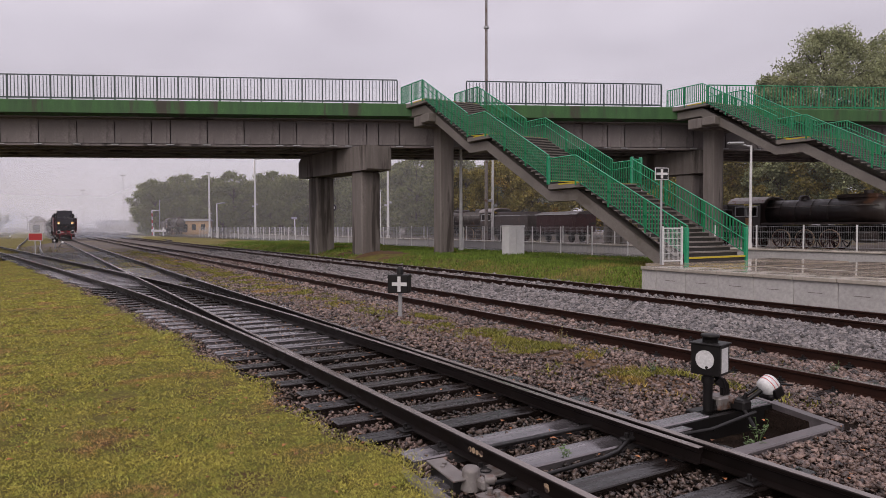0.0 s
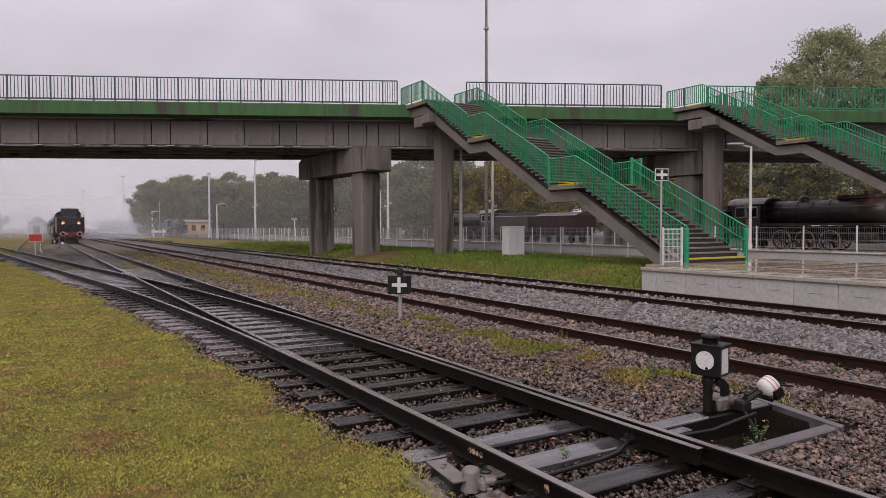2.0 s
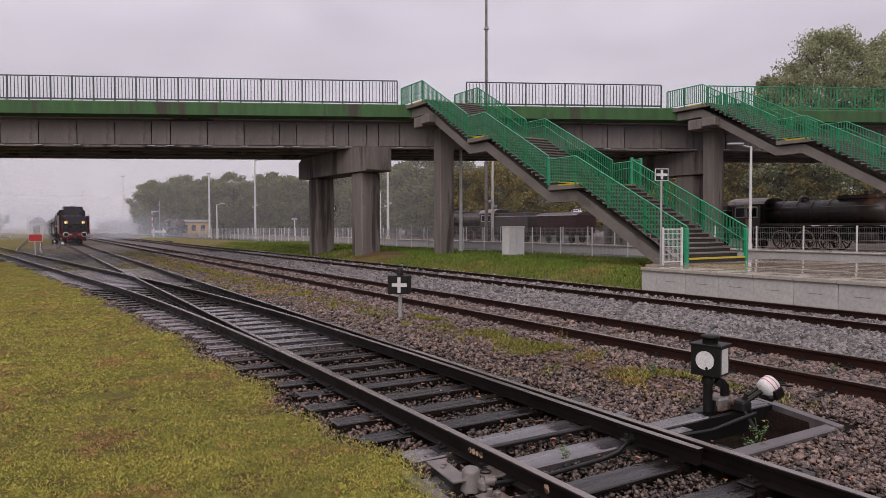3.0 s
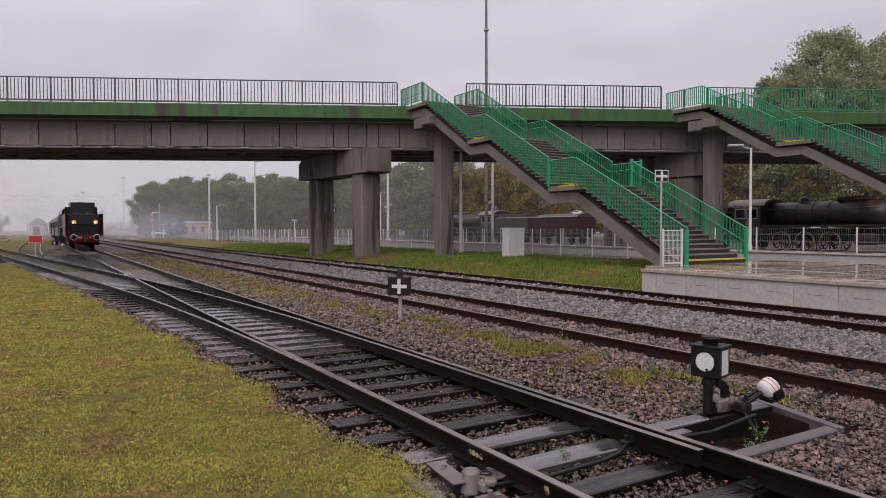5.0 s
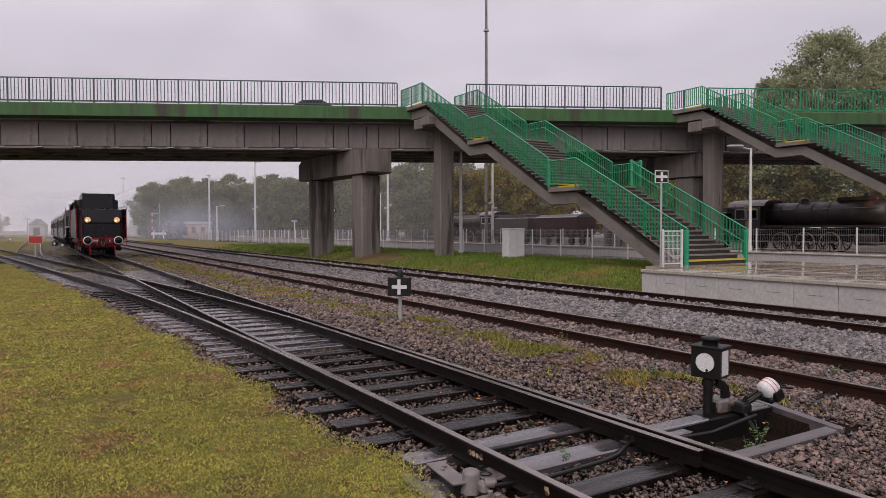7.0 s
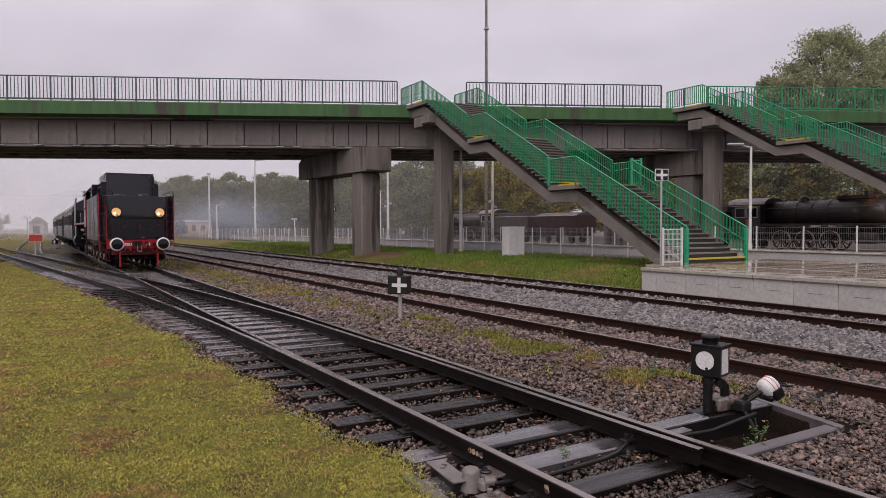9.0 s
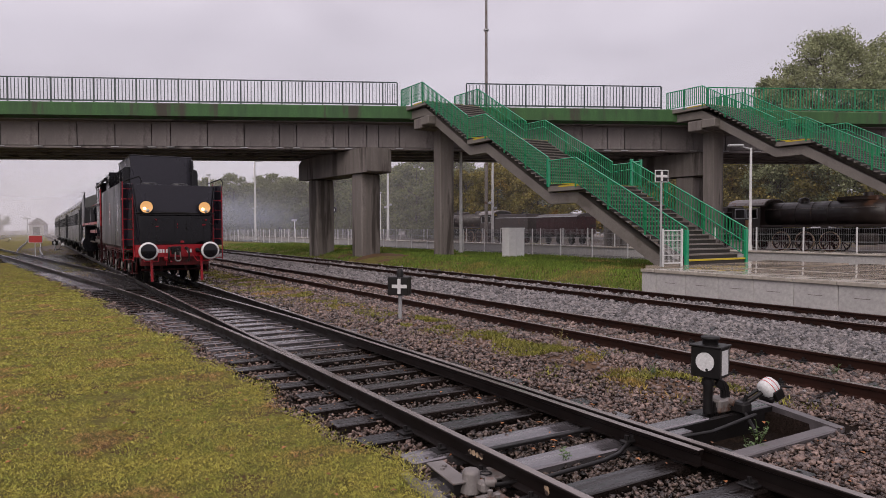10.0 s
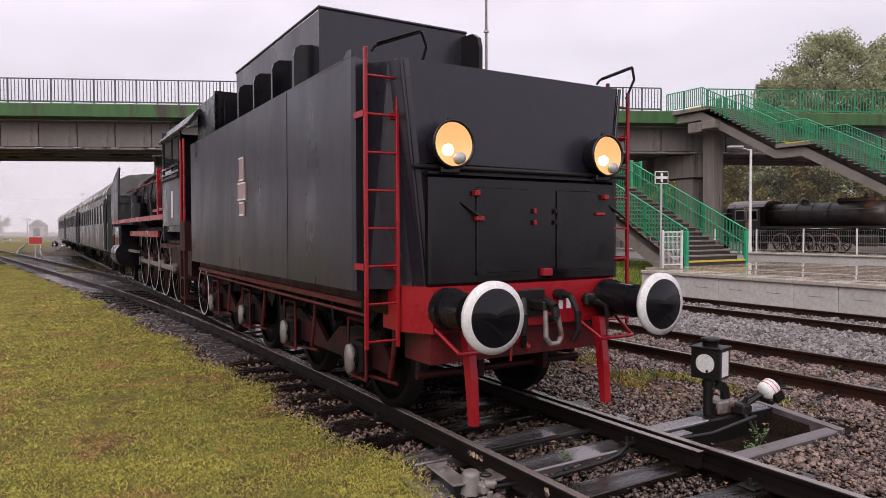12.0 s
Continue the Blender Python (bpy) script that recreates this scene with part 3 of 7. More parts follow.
    newel = MB().cbox(-0.06, 0.06, -0.06, 0.06, -0.02, 1.2, 0.012).mesh("newel_post", GREENWET)
    for side in (-0.03, SW + 0.03):
        for (ya, za), (yb, zb) in zip(LINE, LINE[1:]):
            x = SWL + 0.03 if side > 1 and ya == 0.0 else side
            rise = (RISE if ya in (0.0, 7.3, 13.7) else 0.0)
            za2 = za + rise * 0.9
            w = Vector((0, yb - ya, zb - za2))
            n = max(2, int(round(abs(yb - ya) / 0.14)))
            for h, r, nm, mt in ((1.1, 0.03, "handrail", GREENWET), (0.09, 0.016, "bottom_rail", GREENWET)):
                part(nm, MB().tube((x, ya, za2 + h), (x, yb, zb + h), r, 6), mt, st)
            for i in range(1, n):
                piece("baluster", bar, st, pose(x, ya + (yb - ya) * i / n, za2 + (zb - za2) * i / n))
            k = max(1, int(round(abs(yb - ya) / 1.6)))
            for i in range(k + (1 if yb == LINE[-1][0] else 0)):
                piece("post", post, st, pose(x, ya + (yb - ya) * i / k, za2 + (zb - za2) * i / k))
        for nx, ny, nz in (((-0.03, 0.02, 0.0), (-0.03, 7.3, 3.08)) if side < 1 else ((SWL + 0.03, 0.02, 0.0), (SWL + 0.03, 5.6, 3.08), (SW + 0.03, 5.6, 3.08))):
            piece("newel_post", newel, st, pose(nx, ny, nz))
        part("low_handrail", MB().pipe([(0.05 if side < 1 else (SWL if k < 2 else SW) - 0.05, y, z + 0.75) for k, (y, z) in enumerate(LINE[:-1])], 0.02, 6), GREENWET, st)
    part("jog_rail", MB().tube((SWL + 0.03, 5.6, 4.18), (SW + 0.03, 5.6, 4.18), 0.03, 6).tube((SWL + 0.03, 5.6, 3.17), (SW + 0.03, 5.6, 3.17), 0.016, 6), GREENWET, st)
    for k in range(1, 5):
        piece("baluster", bar, st, pose(SWL + 0.03 + k * 0.14, 5.6, 3.08))
    return st


staircase(TRK @ pose(15.4, 15.4, 0.45), "footbridge_stairs", "bridge stairs")
staircase(TRK @ pose(30.1, 7.9, 0.45), "footbridge_stairs", "bridge stairs")
for u, v in ((17.1, 34.3), (31.8, 26.8)):
    setting("stair_column", MB().cbox(-0.47, 0.47, -0.4, 0.4, -0.3, 7.75, 0.05).cbox(-1.75, 1.75, -0.5, 0.5, 7.5, 8.1, 0.04), CONCRETE, "grey concrete column under the stair head", TRK @ pose(u, v, 0))

# ---------------------------------------------------------------- platforms
platform_1 = thing("platform_1", "low station platform of pale concrete panels with wet paving", "platform", TRK, kind="structure")
part("fill", MB().box(11.25, 21.0, -30, 13.35, -0.4, 0.33), CONCRETE, platform_1)
# the paving falls gently from the raised edge towards the stairs
FALL = math.degrees(math.atan(0.105 / 4.2))


def fall(u):
    return 0.105 * max(0.0, min(1.0, (15.2 - u) / 4.2))


slab = MB().cbox(0, 1.05, -0.49, 0.49, 0.365, 0.455, 0.012).mesh("edge_slab", PAVEEDGE)
wallpanel = MB().cbox(-0.05, 0.1, -0.491, 0.491, -0.42, 0.472, 0.01).mesh("wall_panel", WALLWHITE)
slot = MB().box(-0.056, -0.049, -0.16, 0.16, 0.207, 0.220).mesh("lifting_slot", CONCRETE)
for i in range(29):
    v = 12.434 - (i - 1) * 0.993
    k = Matrix.Diagonal((1, 0.5, 1, 1)) if i == 0 else Matrix.Identity(4)
    v -= 0.247 if i == 0 else 0.0
    piece("edge_slab", slab, platform_1, pose(10.95, v, fall(10.95), 0, FALL, 0) @ k)
    piece("wall_panel", wallpanel, platform_1, pose(11.08, v, 0) @ k)
    if i:
        piece("lifting_slot", slot, platform_1, pose(11.08, v, 0))
part("end_wall", MB().box(11.1, 21.0, 13.42, 13.5, -0.4, 0.44), WALLWHITE, platform_1)
strip_a = MB().cbox(0, 0.98, -0.49, 0.49, 0.30, 0.452, 0.006).mesh("paving_slab", PAVING)
for i in range(23):
    for j, u in enumerate((12.02, 13.02, 14.02, 15.02, 16.02, 17.02, 18.02, 19.02, 20.0)):
        if i or u < 13.5:
            piece("paving_slab", strip_a, platform_1, pose(u, 12.93 - i * 1.0 + (0.02 if i == 0 else 0), fall(u), 0, FALL if u < 15 else 0, 0))
part("guide_strip", MB().box(0, 0.35, -12, 12.8, 0.453, 0.459), PAVEEDGE, platform_1, "pale tactile guide strip", pose(12.1, 0, fall(12.1), 0, FALL, 0))
part("guide_strip", MB().box(15.2, 15.45, -12, 12.8, 0.453, 0.459), PAVEEDGE, platform_1, "pale tactile guide strip")
platform_2 = thing("platform_2", "second low platform with a concrete edge wall", "platform", TRK, kind="structure")
part("body", MB().box(26.75, 28.6, -20, 125, -0.4, 0.5), CONCRETE, platform_2)
part("edge_slab", MB().cbox(26.6, 28.5, -20, 125, 0.5, 0.58, 0.02), PAVEEDGE, platform_2)
part("wall", MB().box(26.68, 26.75, -20, 125, -0.4, 0.5), WALLWHITE, platform_2)


def mesh_fence(name, u, v0, v1, z, h, pitch, label):
    fence = thing(name, label, "fence", TRK, "railway fences")
    n = int(round((v1 - v0) / pitch))
    d = (v1 - v0) / n
    post = MB().cbox(-0.03, 0.03, -0.03, 0.03, -0.3, h + 0.05, 0.006).mesh("post", WHITE)
    wires = MB()
    k = int(d / 0.1)
    for i in range(k):
        y = 0.05 + (d - 0.1) * (i + 0.5) / k
        wires.box(-0.003, 0.003, y - 0.003, y + 0.003, 0.08, h)
    for zz in (0.1, 0.12, 0.1 + h * 0.33, 0.1 + h * 0.36, 0.1 + h * 0.63, 0.1 + h * 0.66, h - 0.03):
        wires.box(-0.005, 0.005, 0.03, d - 0.03, zz - 0.005, zz + 0.005)
    wm = wires.mesh("mesh_panel", WIRE)
    for i in range(n + 1):
        piece("post", post, fence, pose(u, v0 + i * d, z))
        if i < n:
            piece("mesh_panel", wm, fence, pose(u + 0.035, v0 + i * d, z))
    return fence


mesh_fence("mesh_fence", 22.0, 24.4, 129, 0.06, 1.6, 2.55, "white welded-mesh fence along the grass bank")
mesh_fence("mesh_fence", 28.2, 4, 126, 0.58, 1.12, 2.5, "white welded-mesh fence on the far platform")
# ---------------------------------------------------------------- the train (its own frame: x across, y back from the leading buffer beam, z up from the rails)
ACROSS = pose(0, 0, 0, 0, 90, 0)


def wheelset(parent, y, r, rim_mat, disc_mat, spokes=0, tread=0.0, name="wheelset"):
    """Two wheels on an axle, turning about its own middle."""
    ws = part(name, MB().tube((-0.9, 0, 0), (0.9, 0, 0), 0.08, 10), GRIMESHADE, parent, m=pose(0, y, r))
    for s in (-1, 1):
        m = pose(s * 0.75, 0, 0) @ ACROSS
        part("tyre", MB().lathe([(r - 0.075, -0.065), (r, -0.065), (r, 0.03), (r + 0.025, 0.04), (r + 0.025, 0.065), (r - 0.085, 0.065), (r - 0.085, -0.065)], 32, m if s < 0 else pose(s * 0.75, 0, 0) @ pose(0, 0, 0, 0, -90, 0)), rim_mat, ws)
        mb = MB().lathe([(0.0, -0.12), (0.15, -0.12), (0.17, -0.06), (0.17, 0.06), (0.0, 0.06)], 16, m if s < 0 else pose(s * 0.75, 0, 0) @ pose(0, 0, 0, 0, -90, 0))
        if spokes:
            for i in range(spokes):
                mb.box(-0.03, 0.03, -0.035, 0.035, 0.12, r - 0.07, pose(s * 0.75, 0, 0, 360 / spokes * i, 0, 0))
            mb.prism([(0.12 * math.cos(a) - 0.0, -r * 0.55 - 0.16 + 0.22 * math.sin(a)) for a in [i * math.pi / 6 for i in range(12)]], s * 0.75 - 0.05, s * 0.75 + 0.05, "x")
        else:
            mb.lathe([(0.16, -0.01), (r - 0.08, -0.03), (r - 0.08, 0.02), (0.16, 0.03)], 24, m)
        part("wheel_centre", mb, disc_mat, ws)
    if tread:
        part("white_ring", MB().lathe([(r - 0.045, -0.07), (r - 0.01, -0.07), (r - 0.01, -0.066), (r - 0.045, -0.066)], 32, pose(-0.75, 0, 0) @ ACROSS), WHITE, ws, "white painted tyre ring")
    return ws


ROLLING = []


def turning(ws, y, r):
    ROLLING.append((ws, y, r))
    return ws


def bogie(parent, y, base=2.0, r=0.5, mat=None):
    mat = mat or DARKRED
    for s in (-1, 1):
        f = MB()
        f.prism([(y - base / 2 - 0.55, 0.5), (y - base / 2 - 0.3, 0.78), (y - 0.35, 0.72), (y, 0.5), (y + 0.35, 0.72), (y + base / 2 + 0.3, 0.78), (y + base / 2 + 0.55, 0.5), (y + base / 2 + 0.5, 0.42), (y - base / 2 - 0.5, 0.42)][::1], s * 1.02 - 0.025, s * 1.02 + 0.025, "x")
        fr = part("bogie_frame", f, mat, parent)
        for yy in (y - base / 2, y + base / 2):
            part("axlebox", MB().cbox(s * 1.02 - 0.14, s * 1.02 + 0.14, yy - 0.14, yy + 0.14, 0.36, 0.66, 0.03).tube((s * 1.14, yy, 0.5), (s * 1.2, yy, 0.5), 0.09, 10), GRIMESHADE, fr)
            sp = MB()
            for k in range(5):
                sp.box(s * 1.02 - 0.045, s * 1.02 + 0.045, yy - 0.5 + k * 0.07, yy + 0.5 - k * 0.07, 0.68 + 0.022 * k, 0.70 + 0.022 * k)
            part("leaf_spring", sp, GRIMESHADE, fr)
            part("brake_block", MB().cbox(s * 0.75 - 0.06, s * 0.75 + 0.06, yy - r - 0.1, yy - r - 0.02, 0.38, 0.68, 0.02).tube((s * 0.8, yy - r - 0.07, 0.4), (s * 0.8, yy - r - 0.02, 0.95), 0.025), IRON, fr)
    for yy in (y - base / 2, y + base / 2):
        turning(wheelset(parent, yy, r, GRIMESHADE, GRIMESHADE), yy, r)
        if mat is DARKRED:
            for s in (-1, 1):
                x = s * 1.13
                part("horn_guide", MB().pipe([(x, yy - 0.2, 0.32), (x, yy - 0.2, 0.86), (x, yy + 0.2, 0.86), (x, yy + 0.2, 0.32), (x, yy - 0.2, 0.32)], 0.016, 5), RUSTRED, parent, "dull red guide frame round the axle box")
                part("axle_cover", MB().lathe([(0.0, -0.045), (0.075, -0.04), (0.105, -0.01), (0.10, 0.03), (0.0, 0.045)], 14, pose(s * 1.2, yy, 0.5, 0, 90 * s, 0) @ Matrix.Diagonal((1.35, 0.8, 1, 1))), LOCKIRON, parent, "grey worn axle-box cover")
                part("brake_hanger", MB().pipe([(x - s * 0.1, yy - 0.62, 1.02), (x - s * 0.08, yy - 0.60, 0.62), (x - s * 0.08, yy - 0.52, 0.40)], 0.024, 6).tube((x - s * 0.1, yy - 0.62, 0.36), (x - s * 0.1, yy + 0.5, 0.30), 0.018, 6), RUSTRED, parent)


def buffer(parent, x, y, z, out=-1, white=True):
    b = part("buffer", MB().tube((x, y, z), (x, y + out * 0.34, z), 0.15, 18).tube((x, y + out * 0.3, z), (x, y + out * 0.6, z), 0.11, 18).tube((x, y + 0.03, z), (x, y + out * 0.06, z), 0.175, 18), BLACK, parent)
    m = pose(x, y + out * 0.6, z, 90 if out < 0 else -90)
    part("head", MB().lathe([(0, -0.0), (0.19, 0.0), (0.262, 0.0), (0.262, 0.03), (0.2, 0.055), (0, 0.065)], 36, m), BLACK, b)
    if white:
        part("white_ring", MB().lathe([(0.215, 0.052), (0.267, 0.032), (0.267, -0.004), (0.26, -0.004), (0.215, 0.046), (0.215, 0.052)], 40, m), WHITE, b, "white painted buffer rim")
    return b


tender = thing("tender", "black steam engine tender with red buffer beam and lit lamps", "tender", TRK)


def end_plan(w):
    """Plan of the tank: the end plate is w wide each way, set off from the sides by recessed corners."""
    left = [(-1.487, 7.06), (-1.487, 0.46), (-1.46, 0.43), (-1.43, 0.45), (-1.30, 0.55), (-w - 0.04, 0.30), (-w, 0.15), (-w + 0.05, 0.12)]
    return left + [(-x, y) for x, y in reversed(left)]


def tank_body():
    lo, hi = end_plan(0.97), end_plan(1.19)
    n = len(lo)
    mb = MB()
    v = [(x, y, 1.2) for x, y in lo] + [(x, y, 3.06 if y < 0.4 else 3.1) for x, y in hi]
    mb.add(v, [(k, (k + 1) % n, n + (k + 1) % n, n + k) for k in range(n)])
    return mb.add(v, [tuple(range(n))[::-1], tuple(range(n, 2 * n))])


tank = part("tank", tank_body(), TANKPAINT, tender, "black water tank, wet and softly reflecting")
for s in (-1, 1):
    part("tank_horn", MB().prism([(0.45, 3.1), (0.45, 3.16), (0.54, 3.165), (0.64, 3.105)], s * 1.475 - 0.012, s * 1.475 + 0.012, "x"), TANKPAINT, tank)
    part("tank_lip", MB().box(s * 1.478 - 0.012, s * 1.478 + 0.012, 0.64, 7.06, 3.098, 3.112), TANKPAINT, tank)
    part("corner_seam", MB().tube((s * 0.98, 0.135, 1.22), (s * 1.2, 0.135, 3.06), 0.016, 6), TANKPAINT, tank)
    part("seam", MB().box(s * 1.489 - 0.003, s * 1.489 + 0.003, 2.09, 2.11, 1.2, 3.1), TANKPAINT, tank)
# coal bunker: raised plates with an open top
BW, BB, BH = 0.97, 2.52, 4.17
part("bunker", MB().prism([(-BW, 3.1), (-BW, BH - 0.03), (-BW + 0.04, BH), (-0.85, 3.7), (-0.6, 3.3), (0.6, 3.3), (0.85, 3.7), (BW - 0.04, BH), (BW, BH - 0.03), (BW, 3.1)], BB + 0.03, 6.1, "y").prism([(-BW, 3.1), (BW, 3.1), (BW, BH - 0.01), (-BW, BH - 0.01)], BB, BB + 0.035, "y"), TANKPAINT, tender, "raised coal bunker plates")
part("bunker_rim", MB().tube((-BW, BB, BH), (BW, BB, BH), 0.018, 6).tube((-BW, BB, BH), (-BW, 6.1, BH - 0.01), 0.018, 6).tube((BW, BB, BH), (BW, 6.1, BH - 0.01), 0.018, 6), TANKPAINT, tender)
GUS = [(0, 0.0), (0.23, 0.0), (0.23, 0.55), (0.21, 0.63), (0.15, 0.675), (0.0, 0.69)]
for y in (2.70, 3.50, 4.30, 5.10, 5.90):
    for s in (-1, 1):
        part("gusset", MB().prism([(s * (BW + p), 3.1 + q) for p, q in GUS], y, y + 0.06, "y"), BLACK, tender)
part("gusset", MB().prism([(BB - p * 1.7, 3.1 + q * 1.46) for p, q in GUS], 0.90, 0.955, "x"), BLACK, tender, "black stiffener plate")
for x in (-0.55, 0.35):
    part("filler_lid", MB().lathe([(0.27, 3.05), (0.27, 3.16), (0.24, 3.19), (0.0, 3.2)], 20, pose(x, 1.35, 0)), BLACK, tender)


def coal_heap():
    random.seed(8)
    mb = MB()
    for i in range(130):
        y, x = random.uniform(2.75, 5.9), random.uniform(-0.8, 0.8)
        z = 3.87 + 0.34 * math.cos(x * 1.5) * math.sin((y - 2.0) / 4.2 * math.pi) - 0.12
        r = random.uniform(0.1, 0.2)
        m = pose(x, y, z, random.uniform(0, 360), random.uniform(0, 360), 0)
        mb.cbox(-r, r, -r * 0.8, r * 0.8, -r * 0.7, r * 0.7, r * 0.35, m)
    return mb


part("coal", coal_heap().box(-0.84, 0.84, 2.6, 6.0, 3.4, 3.8), IRON, tender, "heap of wet black coal", kind="stuff")
part("cab_shield", MB().box(-1.3, 1.3, 6.1, 6.16, 3.1, 3.85).box(-1.3, -1.25, 6.1, 7.4, 3.1, 3.8).box(1.25, 1.3, 6.1, 7.4, 3.1, 3.8), BLACK, tender)
rear = part("rear_locker", MB().cbox(-1.0, 1.06, 0.04, 0.13, 1.24, 2.14, 0.02), BLACK, tender)
for a, b in ((-0.55, -0.02), (0.32, 0.82)):
    part("locker_door", MB().cbox(a, b, 0.02, 0.045, 1.33, 2.05, 0.008).box(a, b, 0.012, 0.03, 1.315, 1.335), BLACK, rear)
for x, z in ((0.06, 1.86), (0.30, 1.86), (0.06, 1.76), (0.30, 1.76)):
    part("latch", MB().cbox(x - 0.011, x + 0.011, 0.005, 0.03, z - 0.022, z + 0.022, 0.004), REDPAINT if x < 0.2 else IRON, rear)
for x, z, w, h in ((-0.56, 2.0, 0.035, 0.03), (-0.53, 1.79, 0.05, 0.025), (0.90, 2.0, 0.04, 0.03), (0.83, 1.84, 0.07, 0.02), (0.19, 1.32, 0.07, 0.045)):
    part("red_bracket", MB().cbox(x - w * 0.75, x + w * 0.75, -0.01, 0.05, z - h * 0.75, z + h * 0.75, 0.006), REDPAINT, tender)
for x, z in ((-0.7, 1.92), (0.98, 1.92)):
    part("lamp_iron", MB().tube((x, 0.04, z), (x + 0.17, 0.0, z - 0.12), 0.012), IRON, tender)
part("ledge_pipe", MB().tube((-1.15, 0.04, 2.2), (1.18, 0.04, 2.2), 0.022, 8).box(-1.02, 1.05, 0.02, 0.14, 2.145, 2.165).tube((-1.0, 0.08, 2.24), (0.4, 0.08, 2.23), 0.012), IRON, tender)


def headlamp(parent, x, z):
    lamp = part("headlamp", MB().lathe([(0.03, 0.24), (0.12, 0.2), (0.178, 0.08), (0.185, 0.0), (0.195, -0.02), (0.195, -0.045), (0.178, -0.045), (0.178, 0.0), (0.03, 0.09)], 32, pose(x, -0.03, z, -90)).cbox(x - 0.09, x + 0.09, -0.02, 0.12, z - 0.23, z - 0.17, 0.01).tube((x, 0, z + 0.18), (x, 0, z + 0.215), 0.02), BLACK, parent, "black headlamp drum")
    part("lens", MB().lathe([(0.176, -0.03), (0.12, 0.012), (0.06, 0.035), (0.0, 0.04)], 28, pose(x, -0.03, z, -90)), LAMPGLOW, lamp, "glowing warm reflector")
    part("bulb", MB().lathe([(0.0, -0.06), (0.03, -0.052), (0.05, -0.02), (0.045, 0.01), (0.0, 0.03)], 14, pose(x - 0.055, -0.05, z - 0.05, -90)), FILAMENT, lamp, "bright bulb")
    part("bulb_shade", MB().lathe([(0.0, -0.05), (0.045, -0.045), (0.05, 0.0), (0.0, 0.01)], 14, pose(x + 0.03, -0.08, z - 0.115, -90)), GALV, lamp)


for x in (-0.83, 0.85):
    headlamp(tender, x, 2.38)


def ladder(parent, x, y, z0, z1):
    lad = part("ladder", MB().cbox(x - 0.155, x - 0.125, y - 0.012, y + 0.02, z0, z1, 0.004).cbox(x + 0.125, x + 0.155, y - 0.012, y + 0.02, z0, z1 - 0.06, 0.004), REDPAINT, parent, "red steel ladder")
    for i in range(8):
        z = z0 + 0.06 + i * 0.303
        part("rung", MB().tube((x - 0.13, y, z), (x + 0.13, y, z), 0.011, 6), REDPAINT, lad)
    for z in (z0 + 0.66, z1 - 0.52):
        part("bracket", MB().box(x - 0.165, x - 0.12, y + 0.0, y + 0.25, z - 0.025, z + 0.025).box(x + 0.1, x + 0.14, y + 0.0, y + 0.25, z - 0.025, z + 0.025), REDPAINT, lad)


for s in (-1, 1):
    ladder(tender, s * 1.31, 0.26, 0.74, 3.14)
    part("grab_rail", MB().pipe([(s * 1.2 - 0.22, 0.22, 3.1), (s * 1.2 - 0.2, 0.2, 3.14), (s * 1.2 + 0.2, 0.16, 3.30), (s * 1.2 + 0.27, 0.2, 3.2), (s * 1.2 + 0.26, 0.3, 3.02)], 0.013).cbox(-0.2, 0.2, -0.03, 0.03, -0.006, 0.006, 0.003, pose(s * 1.2, 0.17, 3.235, 0, -21.8, 0)), IRON, tender)
BEAM = [(-0.99, 0.0), (0.99, 0.0), (1.14, 0.26), (1.14, 0.6), (-1.14, 0.6), (-1.14, 0.26)]
beam = part("buffer_beam", MB().prism(BEAM, 0.86, 1.235, "z"), REDPAINT, tender, "bright red buffer beam")
part("beam_underside", MB().box(-0.98, 0.98, 0.06, 0.5, 0.60, 0.86), RUSTRED, beam, "dull red plate under the beam")
for x in (-0.875, 0.875):
    buffer(tender, x, -0.05, 1.06)
# painted running number, kept as plain white blocks
for x in (-0.50, -0.43, -0.36, -0.27, 0.34, 0.43):
    part("painted_mark", MB().box(x - 0.025, x + 0.025, -0.004, 0.0, 0.985, 1.10), WHITE, beam, "white painted block")
hook = part("coupling_hook", MB().cbox(-0.05, 0.05, -0.24, 0.0, 1.0, 1.1, 0.02).cbox(-0.14, 0.14, -0.03, 0.0, 0.94, 1.18, 0.01).pipe([(0, -0.2, 1.1), (0, -0.32, 1.05), (0, -0.33, 0.97), (0, -0.25, 0.94)], 0.035, 8), IRON, tender)
part("coupling_link", MB().pipe([(-0.06, -0.27, 1.02), (-0.08, -0.30, 0.80), (-0.03, -0.30, 0.74), (0.05, -0.30, 0.74), (0.09, -0.30, 0.80), (0.06, -0.27, 1.02)], 0.022, 8), LOCKIRON, hook)
for s in (-1, 1):
    part("brake_hose", MB().pipe([(s * 0.24 + 0.05, -0.02, 1.12), (s * 0.26 + 0.05, -0.16, 1.12), (s * 0.29 + 0.05, -0.22, 0.98), (s * 0.3 + 0.05, -0.22, 0.82), (s * 0.27 + 0.05, -0.18, 0.72)], 0.028, 8).tube((s * 0.24 + 0.05, 0.0, 1.12), (s * 0.24 + 0.05, -0.09, 1.12), 0.05, 8), IRON, tender)
part("air_valve", MB().cbox(-0.37, -0.22, -0.17, -0.02, 0.74, 0.87, 0.03).tube((-0.3, -0.1, 0.8), (-0.15, -0.15, 0.70), 0.035, 8).tube((-0.3, -0.12, 0.76), (-0.31, -0.12, 0.6), 0.012, 6), REDPAINT, tender)
